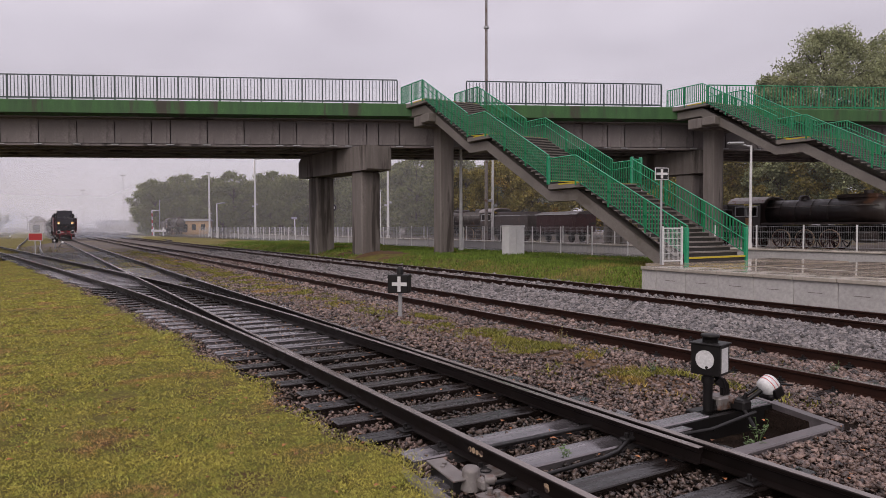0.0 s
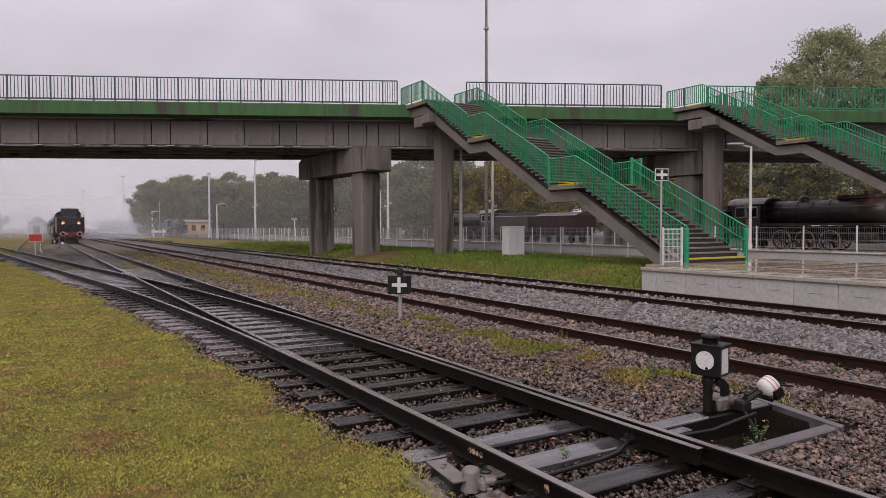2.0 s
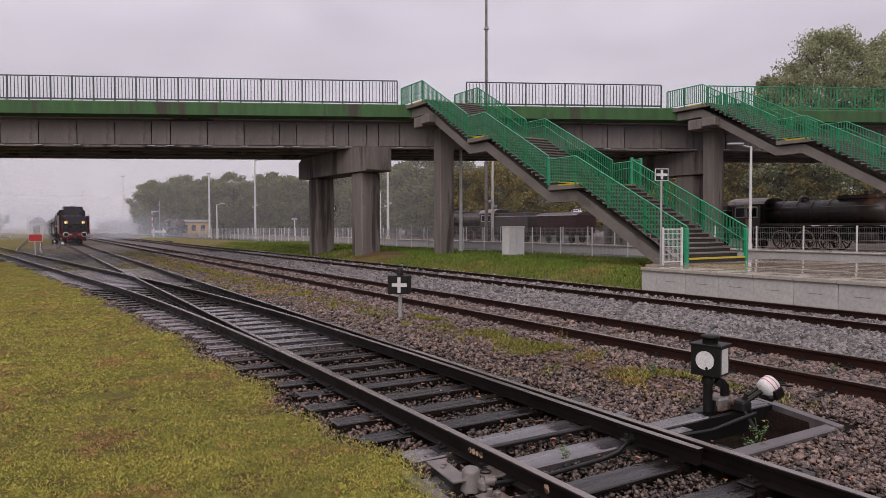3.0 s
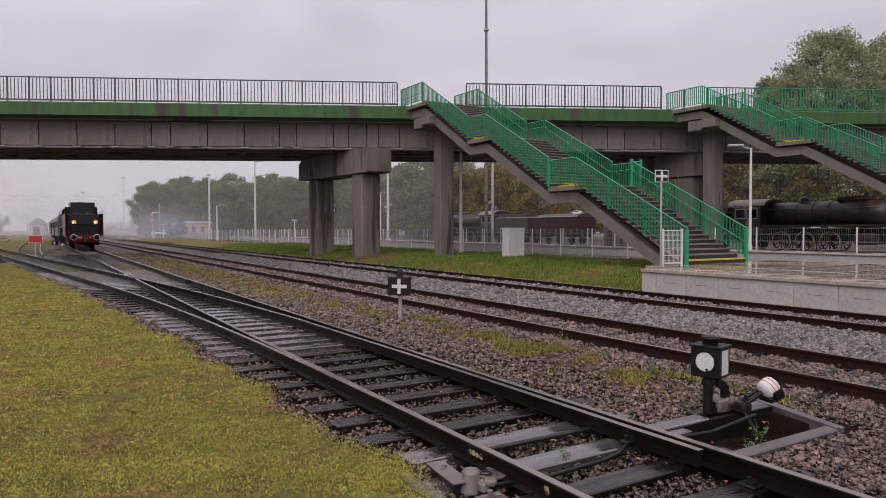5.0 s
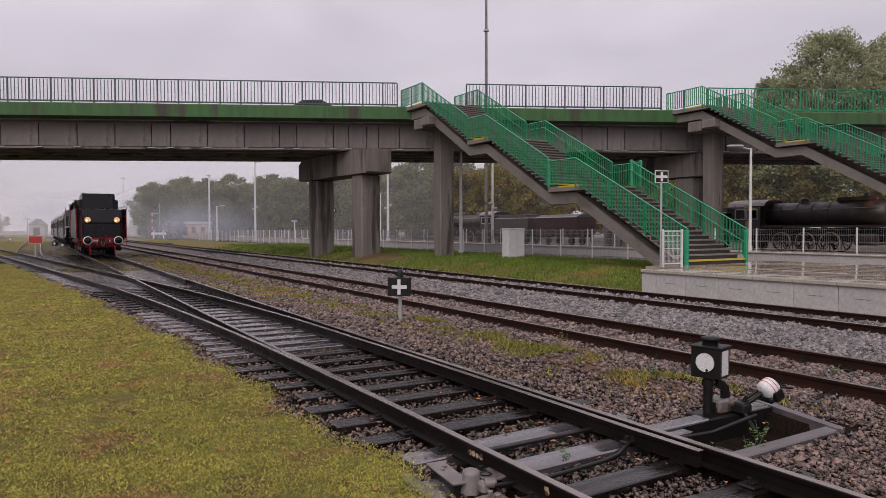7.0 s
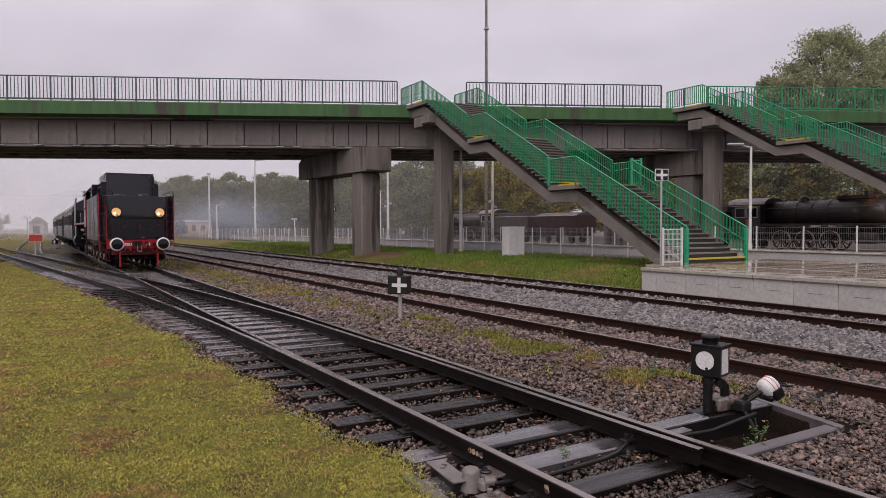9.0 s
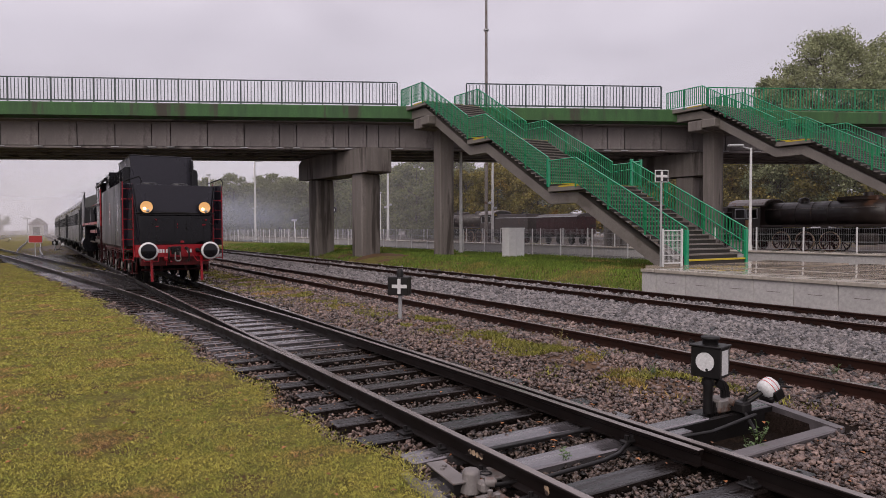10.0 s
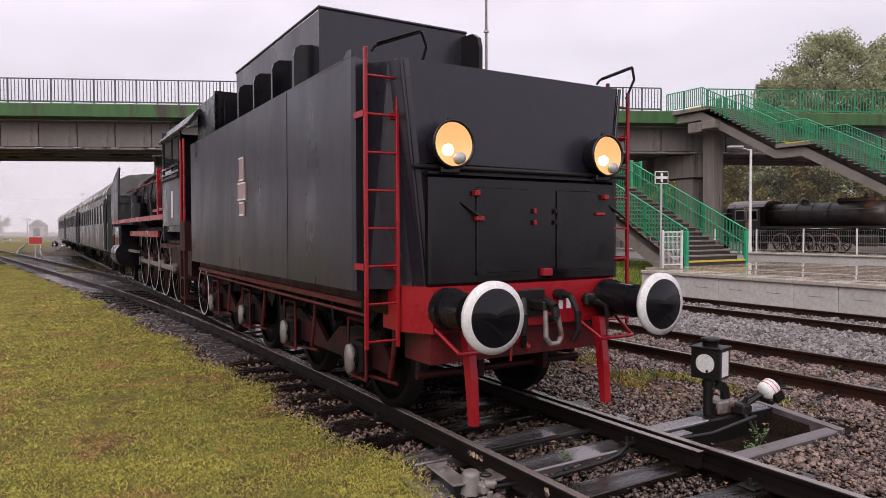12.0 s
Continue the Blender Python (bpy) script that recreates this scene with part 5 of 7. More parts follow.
part("bracket", MB().cbox(0.50, 0.66, 3.99, 4.07, -0.125, -0.09, 0.01).tube((0.55, 4.03, -0.1), (0.55, 4.03, -0.055), 0.02, 6).tube((0.62, 4.03, -0.1), (0.62, 4.03, -0.06), 0.018, 6), IRON, rods)
lock = thing("point_lock", "grey cast-iron point lock with cover plates beside the rail", "point lock", TRK)
SKEW = pose(-1.15, 4.15, 0, 0, 0, -6)
part("cover_plate", MB().cbox(-0.07, 0.07, -0.235, 0.235, -0.092, -0.076, 0.004, SKEW), LOCKIRON, lock, "pale zinc cover plate")
for x, y in ((0.02, 0.10), (-0.02, 0.05)):
    part("bolt", MB().tube((x, y, -0.078), (x, y, -0.062), 0.019, 6, m=SKEW), LOCKIRON, lock)
part("plate_bracket", MB().cbox(-0.05, 0.05, -0.2, 0.2, -0.2, -0.093, 0.006, SKEW), IRON, lock)
part("casting", MB().lathe([(0.085, -0.16), (0.08, -0.13), (0.068, -0.11), (0.064, -0.03), (0.057, -0.012), (0.035, -0.002), (0, 0.0)], 9, pose(-1.09, 3.93, 0, 5, -4, 20)).cbox(-1.08, -1.01, 3.80, 3.90, -0.15, -0.07, 0.018), LOCKIRON, lock, "stained upright casting")
part("side_lug", MB().tube((-1.045, 3.83, -0.075), (-0.985, 3.80, -0.075), 0.035, 10).tube((-1.0, 3.81, -0.075), (-0.97, 3.795, -0.075), 0.018, 8), LOCKIRON, lock)
part("slide_plate", MB().cbox(-0.93, -0.70, 3.95, 4.17, -0.14, -0.118, 0.006), LOCKIRON, lock)
part("ring", MB().pipe([(-0.885 + 0.042 * math.cos(i * 0.7), 4.05 + 0.042 * math.sin(i * 0.7), -0.108) for i in range(10)], 0.006, 5), IRON, lock)
part("foot_plate", MB().cbox(-1.15, -0.96, 3.60, 3.79, -0.158, -0.138, 0.005, pose(0, 0, 0)), LOCKIRON, lock)
for x, y in ((-1.065, 3.735), (-1.06, 3.655)):
    part("washer", MB().tube((x, y, -0.14), (x, y, -0.130), 0.034, 12), LOCKIRON, lock)
    part("bolt", MB().tube((x, y, -0.132), (x, y, -0.095), 0.020, 6), LOCKIRON, lock)
part("channel", MB().cbox(-1.34, -1.02, 4.015, 4.035, -0.26, -0.150, 0.004).cbox(-1.34, -1.02, 3.955, 3.97, -0.26, -0.160, 0.004), SHINESTEEL, lock)
part("side_timber", MB().cbox(-1.43, -1.31, 3.40, 4.46, -0.30, -0.140, 0.012), LOCKTIMBER, lock, "weathered grey timber")
part("tie_rod", MB().tube((-1.0, 3.85, -0.12), (-0.62, 3.82, -0.13), 0.018, 8), IRON, lock)
MARK = material("rail_chalk_mark", (0.62, 0.45, 0.30), (0.40, 0.25, 0.15), 0.7, scale=30, fine=90, bump=0.1, spots=((0.05, 0.03, 0.025), 0.6))
part("paint_patch", MB().tube((-0.768, 4.28, -0.072), (-0.7630, 4.28, -0.072), 0.026, 9).tube((-0.7685, 4.335, -0.078), (-0.7625, 4.335, -0.078), 0.021, 8).tube((-0.769, 4.385, -0.076), (-0.762, 4.385, -0.076), 0.024, 9).tube((-0.7695, 4.435, -0.079), (-0.7615, 4.435, -0.079), 0.023, 7), MARK, track_1, "worn ochre paint patch on the rail web")
part("paint_patch", MB().tube((-0.768, 3.50, -0.068), (-0.7630, 3.50, -0.068), 0.025, 9).tube((-0.7685, 3.492, -0.088), (-0.7625, 3.492, -0.088), 0.024, 8), MARK, track_1, "worn ochre paint patch on the rail web")


def cross_lantern(m, label, k=1.0):
    t = thing("point_lantern", label, "point lantern", m, "point lanterns")
    part("post", MB().tube((0, 0, -0.1), (0, 0, 0.60), 0.04, 10), GALV, t)
    part("box", MB().cbox(-0.22, 0.20, -0.14, 0.14, 0.55, 0.92, 0.01), IRON, t, "black lantern box")
    part("cap", MB().lathe([(0.07, 0.92), (0.07, 1.02), (0.05, 1.08), (0, 1.09)], 12), IRON, t)
    part("white_cross", MB().box(-0.13, 0.185, -0.148, -0.141, 0.70, 0.77).box(-0.01, 0.055, -0.1475, -0.1415, 0.58, 0.70).box(-0.01, 0.055, -0.1475, -0.1415, 0.77, 0.89), WHITE, t, "white cross mark")
    return t


cross_lantern(pose(-0.88, 13.75, -0.2, 0, 0, -14), "black point lantern with a white cross on a post")
cross_lantern(pose(-35.4, 61.5, -0.22, 0, 0, -10), "small distant black lantern with a white cross")
for x, y in ((-37.1, 65.0), (-72.6, 112.4)):
    ll = thing("point_lever", "small far point lever with a white weight", "point lever", pose(x, y, -0.25, 0, 0, 20), "far point levers")
    part("base", MB().cbox(-0.35, 0.35, -0.15, 0.15, 0, 0.12, 0.02), IRON, ll)
    part("arm", MB().tube((0, 0, 0.1), (0.35, 0, 0.5), 0.03, 8), IRON, ll)
    part("weight", MB().lathe([(0, -0.12), (0.12, -0.1), (0.15, 0.0), (0.12, 0.1), (0, 0.12)], 14, pose(0.36, 0, 0.5, 0, 50, 0)), WHITE, ll, "white painted weight")
stop = thing("stop_board", "red rectangular stop board with white edge on a post", "sign", pose(-26.6, 44.0, -0.2, 0, 0, 12))
part("board", MB().cbox(-0.42, 0.42, -0.02, 0.02, 1.05, 1.55, 0.006), WHITE, stop)
part("red_face", MB().box(-0.39, 0.39, -0.028, -0.021, 1.08, 1.52), SIGNRED, stop)
part("post", MB().tube((-0.05, 0.05, -0.1), (-0.05, 0.05, 1.5), 0.035), WHITE, stop)
sp = thing("cross_sign", "white-edged black sign with a white cross on a grey pole", "sign", pose(7.08, 21.9, 0.45, 0, 0, 8))
part("pole", MB().tube((0, 0, 0), (0, 0, 3.1), 0.035, 10), GALV, sp)
part("board", MB().cbox(-0.23, 0.23, -0.03, -0.005, 2.74, 3.14, 0.006), WHITE, sp)
part("dark_face", MB().box(-0.205, 0.205, -0.036, -0.031, 2.765, 3.115), IRON, sp)
part("white_cross", MB().box(-0.19, 0.19, -0.044, -0.037, 2.9, 2.98).box(-0.04, 0.04, -0.0435, -0.0375, 2.79, 2.9).box(-0.04, 0.04, -0.0435, -0.0375, 2.98, 3.09), WHITE, sp)
part("upper_platform", MB().box(14.0, 21, 13.1, 15.9, -0.4, 0.33).box(13.9, 20.9, 12.95, 15.9, 0.33, 0.449), PAVING, platform_1)
barrier = thing("barrier_panel", "white welded-mesh barrier panel at the foot of the stairs", "barrier", pose(7.08, 21.75, 0.45, 0, 0, 25))
part("frame", MB().cbox(0.0, 0.05, -0.025, 0.025, 0, 1.24, 0.006).cbox(0.8, 0.86, -0.03, 0.03, 0, 1.24, 0.006).box(0.05, 0.8, -0.015, 0.015, 1.16, 1.2).box(0.05, 0.8, -0.015, 0.015, 0.1, 0.14), WHITE, barrier)
upright = MB().box(0.0, 0.008, -0.004, 0.004, 0.12, 1.18).mesh("upright_wire", WHITE)
cross = MB().box(0.05, 0.8, -0.006, 0.006, 0, 0.02).mesh("cross_wire", WHITE)
for i in range(13):
    piece("upright_wire", upright, barrier, pose(0.09 + i * 0.055, 0, 0))
for z in (0.36, 0.6, 0.84, 1.02):
    piece("cross_wire", cross, barrier, pose(0, 0, z))
cabinet = thing("equipment_cabinet", "white sheet-metal equipment cabinet on the grass", "cabinet", pose(4.05, 37.3, 0.08, 0, 0, 31))
part("body", MB().cbox(-0.75, 0.35, -0.3, 0.3, -0.3, 1.62, 0.02).cbox(-0.78, 0.38, -0.33, 0.33, 1.6, 1.68, 0.02), WHITE, cabinet)
part("door", MB().cbox(-0.73, -0.22, -0.315, -0.29, 0.1, 1.58, 0.006).cbox(-0.2, 0.33, -0.315, -0.29, 0.1, 1.58, 0.006), WHITE, cabinet)


def lamp_post(x, y, z0, z1, r, arm=None, boxes=(), head=False, label="slim white lamp post", clock=False):
    t = thing("lamp_post", label, "lamp post", pose(x, y, z0), "lamp posts")
    h = z1 - z0
    part("pole", MB().tube((0, 0, -0.3), (0, 0, h), r, 10, r * 0.7).tube((0, 0, -0.02), (0, 0, 0.25), r * 1.4, 10), WHITE, t)
    if arm:
        part("arm", MB().tube((0, 0, h - 0.06), (arm, 0, h + 0.12), r * 0.5, 6), GALV, t)
        part("luminaire", MB().cbox(arm - 0.45, arm + 0.35, -0.14, 0.14, h + 0.06, h + 0.18, 0.04), GALV, t, "flat grey street light head")
    for dz, dx in boxes:
        part("loudspeaker", MB().cbox(dx - 0.16, dx + 0.16, -0.14, 0.1, dz - 0.11, dz + 0.11, 0.04).tube((0, 0, dz), (dx, 0, dz), 0.03), GALV, t)
    if head:
        part("lantern_head", MB().cbox(-0.45, 0.35, -0.2, 0.2, h - 0.1, h + 0.2, 0.06), GALV, t)
    return t


lamp_post(1.15, 43.2, 0.1, 8.4, 0.11)
lamp_post(4.2, 57.0, 0.55, 9.2, 0.12, None, ((3.35, -0.2), (2.9, 0.22)))
lamp_post(-5.95, 73.0, 0.55, 7.8, 0.15, None, ((3.8, 0.25), (3.5, -0.25)))
lamp_post(-6.9, 74.5, 0.55, 5.6, 0.08, -0.2)
lamp_post(-29.5, 106, 0.1, 12.4, 0.17, 2.0, ((5.2, 0.3), (4.9, -0.3)))
lamp_post(-45.0, 130, 0.1, 12.2, 0.2, None, ((4.3, 0.3), (3.6, 0.2)), True)
lamp_post(-37.2, 111, 0.2, 5.6, 0.13, 1.0)
lamp_post(-22.0, 100, 0.2, 3.0, 0.12, None, (), True)
lamp_post(15.9, 34.9, 0.58, 5.85, 0.085, -0.75)
mast = thing("light_mast", "tall thin grey light mast behind the bridge", "mast", pose(3.95, 61.5, 0))
part("pole", MB().tube((0, 0, -0.4), (0, 0, 28), 0.17, 12, 0.10), LOCKIRON, mast)
part("collar", MB().tube((0, 0, 19.6), (0, 0, 19.75), 0.24, 10), GALV, mast)
clockpost = thing("platform_clock_post", "dark post with a round clock and loudspeaker", "clock", pose(-12.3, 73.0, 0.1))
part("post", MB().tube((0, 0, -0.3), (0, 0, 7.0), 0.09, 8), GALV, clockpost)
part("clock_case", MB().tube((0.35, -0.1, 3.7), (0.35, 0.12, 3.7), 0.42, 16).box(0.0, 0.2, -0.04, 0.04, 3.65, 3.75), IRON, clockpost)
part("clock_face", MB().tube((0.35, -0.11, 3.7), (0.35, -0.104, 3.7), 0.26, 16), WHITE, clockpost)
part("loudspeaker", MB().cbox(0.05, 0.5, -0.2, 0.2, 5.2, 5.6, 0.08), GALV, clockpost)


# ---------------------------------------------------------------- parked engines behind the platform
def old_engine(m, label, van=False):
    e = thing("parked_locomotive", label, "locomotive", m, "parked locomotives")
    W = ACROSS
    part("boiler", MB().lathe([(0, 0), (0.93, 0), (0.93, 5.8), (0.98, 5.8), (0.98, 8.6), (0.7, 8.75), (0, 8.8)], 24, pose(0, 0.2, 2.75, -90)), OLDBLACK, e, "weathered dull black boiler")
    part("boiler_casing", MB().cbox(-0.42, 0.42, 5.4, 8.2, 3.62, 3.95, 0.08), OLDBLACK, e)
    part("dome", MB().lathe([(0.4, 3.55), (0.38, 3.85), (0.25, 4.0), (0, 4.03)], 16, pose(0, 2.8, 0)), OLDBLACK, e)
    part("cab_body", MB().box(-1.45, 1.45, -2.3, -2.24, 1.4, 3.2).box(-1.45, 1.45, 0.14, 0.2, 1.4, 3.4).box(-1.45, -1.41, -2.3, 0.2, 1.4, 2.5).box(1.41, 1.45, -2.3, 0.2, 1.4, 2.5).box(-1.45, -1.41, -2.3, -2.0, 2.5, 3.3).box(-1.45, -1.41, -0.1, 0.2, 2.5, 3.3).box(-1.45, -1.41, -1.15, -0.95, 2.5, 3.3).box(1.41, 1.45, -0.1, 0.2, 2.5, 3.3), OLDBLACK, e)
    part("window_frame", MB().box(-1.47, -1.44, -2.02, -1.13, 2.44, 2.5).box(-1.47, -1.44, -2.02, -1.13, 3.2, 3.26).box(-1.47, -1.44, -0.97, -0.08, 2.44, 2.5).box(-1.47, -1.44, -0.97, -0.08, 3.2, 3.26).box(-1.47, -1.44, -2.04, -1.98, 2.44, 3.26).box(-1.47, -1.44, -0.12, -0.06, 2.44, 3.26), GALV, e)
    for ya, yb in ((-2.04, -1.1), (-1.0, -0.06)):
        part("window_frame", MB().box(1.44, 1.47, ya, yb, 2.44, 2.5).box(1.44, 1.47, ya, yb, 3.2, 3.26).box(1.44, 1.47, ya, ya + 0.06, 2.5, 3.2).box(1.44, 1.47, yb - 0.06, yb, 2.5, 3.2), GALV, e, "pale window frame")
    for y in (1.2, 2.4, 3.6, 4.8):
        part("boiler_band", MB().lathe([(0.935, y), (0.945, y), (0.945, y + 0.07), (0.935, y + 0.07)], 24, pose(0, 0.2, 2.75, -90)), OLDBLACK, e)
    for s in (-1, 1):
        part("handrail", MB().tube((s * 1.0, 0.4, 3.15), (s * 1.02, 8.6, 3.15), 0.025, 6), LOCKIRON, e)
    part("cab_roof", MB().prism([(p, z - 0.02) for p, z in CABROOF], -2.7, 0.5, "y"), LOCKIRON, e, "pale wet curved roof")
    part("cab_emblem", MB().box(1.452, 1.462, -1.1, -0.5, 1.7, 2.35), material("faded_emblem", (0.35, 0.2, 0.08), (0.2, 0.1, 0.05), 0.6, scale=9, fine=40), e, "faded ochre patch")
    for s in (-1, 1):
        part("running_board", MB().box(min(s * 0.8, s * 1.4), max(s * 0.8, s * 1.4), 0.2, 9.2, 1.9, 1.96).box(s * 1.4 - 0.01, s * 1.4 + 0.01, 0.2, 9.2, 1.8, 1.96), OLDBLACK, e)
        part("cylinder", MB().tube((s * 1.1, 7.2, 0.95), (s * 1.1, 8.5, 0.95), 0.4, 16), OLDBLACK, e)
        for y in (1.5, 3.35, 5.2):
            wh = MB().lathe([(0.62, -0.06), (0.72, -0.06), (0.72, 0.06), (0.62, 0.06), (0.62, -0.06)], 28, pose(s * 0.76, y, 0.72) @ W)
            wl = part("wheel", wh, DARKRED, e)
            ce = MB()
            for k in range(12):
                ce.box(-0.03, 0.03, -0.03, 0.03, 0.0, 0.64, pose(s * 0.76, y, 0.72, 30 * k))
            part("spokes", ce, DARKRED, wl)
            part("tyre_ring", MB().lathe([(0.69, -0.065), (0.735, -0.065), (0.735, 0.065), (0.69, 0.065)], 28, pose(s * 0.77, y, 0.72) @ W), MARK, wl, "pale rusty tyre ring")
        part("small_wheel", MB().lathe([(0, -0.05), (0.42, -0.05), (0.42, 0.05), (0, 0.05)], 20, pose(s * 0.76, -1.0, 0.42) @ W), DARKRED, e)
    part("frame", MB().box(-0.6, 0.6, -2.3, 9.3, 0.7, 1.75), GRIMESHADE, e)
    part("chimney", MB().tube((0, 7.4, 3.6), (0, 7.4, 4.2), 0.3, 14), OLDBLACK, e)
    part("tender_tank", MB().cbox(-1.4, 1.4, -9.4, -2.9, 1.25, 3.0, 0.04).cbox(-1.1, 1.1, -8.8, -3.0, 3.0, 3.45, 0.04), OLDBLACK, e)
    part("tender_lip", MB().box(-1.42, 1.42, -9.4, -2.9, 3.0, 3.06), GALV, e)
    part("tender_frame", MB().box(-1.1, 1.1, -9.6, -2.9, 0.7, 1.25), GRIMESHADE, e)
    for s in (-1, 1):
        for y in (-8.2, -6.5, -4.6):
            part("tender_wheel", MB().lathe([(0, -0.05), (0.5, -0.05), (0.5, 0.05), (0, 0.05)], 20, pose(s * 0.76, y, 0.5) @ W), DARKRED, e)
    return e


old_engine(TRK @ pose(46, 32.3, 0.0, 0, 0, 180), "weathered black steam locomotive parked behind the fence")
e2 = old_engine(TRK @ pose(46, 70.5, 0.0, 0, 0, 0), "dull black parked steam locomotive with pale cab roof")
part("deflector", MB().prism([(6.6, 2.0), (9.0, 2.0), (9.0, 3.6), (6.6, 3.6)], -1.42, -1.38, "x"), GALV, e2, "pale grey smoke deflector")
van = thing("goods_van", "dark red old covered wagon parked behind the fence", "wagon", TRK @ pose(46, 53.0, 0))
part("body", MB().box(-1.35, 1.35, 0, 6.6, 1.1, 3.0), DARKRED, van, "dark red planked body")
plank = MB().cbox(-1.375, -1.355, 0.02, 0.28, 1.12, 2.98, 0.004).mesh("plank", DARKRED)
for i in range(22):
    piece("plank", plank, van, pose(0, i * 0.3, 0))
part("roof", MB().prism([(-1.45, 3.0), (-0.9, 3.25), (0, 3.35), (0.9, 3.25), (1.45, 3.0)], -0.1, 6.7, "y"), OLDBLACK, van)
part("roof_edge", MB().box(-1.47, -1.43, -0.1, 6.7, 2.97, 3.05), GALV, van, "pale wet gutter line")
part("underframe", MB().box(-1.1, 1.1, 0.1, 6.5, 0.85, 1.1), GRIMESHADE, van)
for s in (-1, 1):
    for y in (1.4, 5.2):
        part("wheel", MB().lathe([(0, -0.05), (0.48, -0.05), (0.48, 0.05), (0, 0.05)], 20, pose(s * 0.76, y, 0.48) @ ACROSS), GRIMESHADE, van)
old_engine(pose(-65.5, 164, 0, 0, 0, 212), "distant dark steam locomotive standing in the mist")
hall = thing("depot_building", "low pale-orange depot building in the mist", "building", pose(-62.5, 168, -0.3, 0, 0, 10))
ORANGE = material("orange_render", (0.55, 0.36, 0.20), (0.45, 0.30, 0.18), 0.8, scale=0.4, fine=5)
part("wall", MB().box(-3, 4, 0, 5, 0, 3.6), ORANGE, hall)
part("roof", MB().prism([(-0.4, 3.6), (2.5, 4.2), (5.4, 3.6)], -3.3, 4.3, "x"), GALV, hall)
for x in (-1.6, 0.4, 2.6):
    part("window", MB().box(x - 0.5, x + 0.5, -0.03, 0.0, 1.4, 2.8), GLASS, hall)
bstop = thing("buffer_stop", "white-painted timber buffer stop on a siding", "buffer stop", pose(-59.5, 141, -0.2, 0, 0, 25))
part("beam", MB().cbox(-1.45, 1.45, -0.15, 0.15, 1.0, 1.45, 0.02), WHITE, bstop)
part("leg", MB().cbox(-1.1, -0.8, -0.12, 0.12, 0, 1.9, 0.02), WHITE, bstop)
part("leg", MB().cbox(0.8, 1.1, -0.12, 0.12, 0, 1.9, 0.02), WHITE, bstop)
part("brace", MB().box(-1.0, -0.9, 0.1, 1.6, 0.0, 0.3).box(0.9, 1.0, 0.1, 1.6, 0.0, 0.3), WHITE, bstop)
gauge = thing("loading_gauge", "red-and-white loading gauge post with an arm", "gauge post", pose(-69, 160, -0.2))
for i in range(8):
    part("band", MB().tube((0, 0, i * 0.75), (0, 0, (i + 1) * 0.75), 0.12, 8), WHITE if i % 2 else SIGNRED, gauge)
part("arm", MB().box(-0.1, 1.6, -0.06, 0.06, 5.9, 6.05), WHITE, gauge)
part("second_post", MB().tube((1.6, 0.5, 0), (1.6, 0.5, 8.5), 0.08, 8), GALV, gauge)
shed = thing("gabled_shed", "small pale gabled shed far down the line", "shed", pose(-158, 262, -0.3, 0, 0, 20))
PALE = material("pale_render", (0.42, 0.40, 0.41), (0.36, 0.34, 0.35), 0.8, scale=0.4, fine=5)
part("wall", MB().box(-2.6, 2.6, 0, 7, 0, 4.2), PALE, shed)
part("roof", MB().prism([(-3, 4.1), (0, 6.6), (3, 4.1)], -0.4, 7.4, "y"), GIRDER, shed)
part("door", MB().box(-1.2, 1.2, -0.05, 0, 0, 3.2), IRON, shed)
hall2 = thing("station_hall", "long low blue-grey station roof in the mist", "building", pose(-172, 352, -0.4, 0, 0, 6))
part("wall", MB().box(-8, 22, 0, 10, 0, 3.6), PALE, hall2)
part("roof", MB().prism([(-1, 3.6), (5, 6.0), (11, 3.6)], -9, 23, "x"), material("blue_grey_roof", (0.22, 0.24, 0.30), (0.18, 0.2, 0.25), 0.6, scale=0.5, fine=4), hall2)
for i in range(9):
    part("window", MB().box(-6.6 + i * 3.2, -5.0 + i * 3.2, -0.05, 0, 1.0, 2.6), GLASS, hall2)
for x, y, h in ((-160, 300, 18.5), (-142, 300, 25), (-205, 270, 14), (-230, 300, 9), (-148, 240, 6), (-192, 260, 7)):
    fm = thing("yard_mast", "thin grey lattice mast standing in the mist", "mast", pose(x, y, -0.4), "far masts")
    part("pole", MB().tube((0, 0, 0), (0, 0, h), 0.28, 6, 0.15), GALV, fm)
    part("floodlights", MB().box(-1.1, 1.1, -0.2, 0.2, h, h + 0.5), GALV, fm)


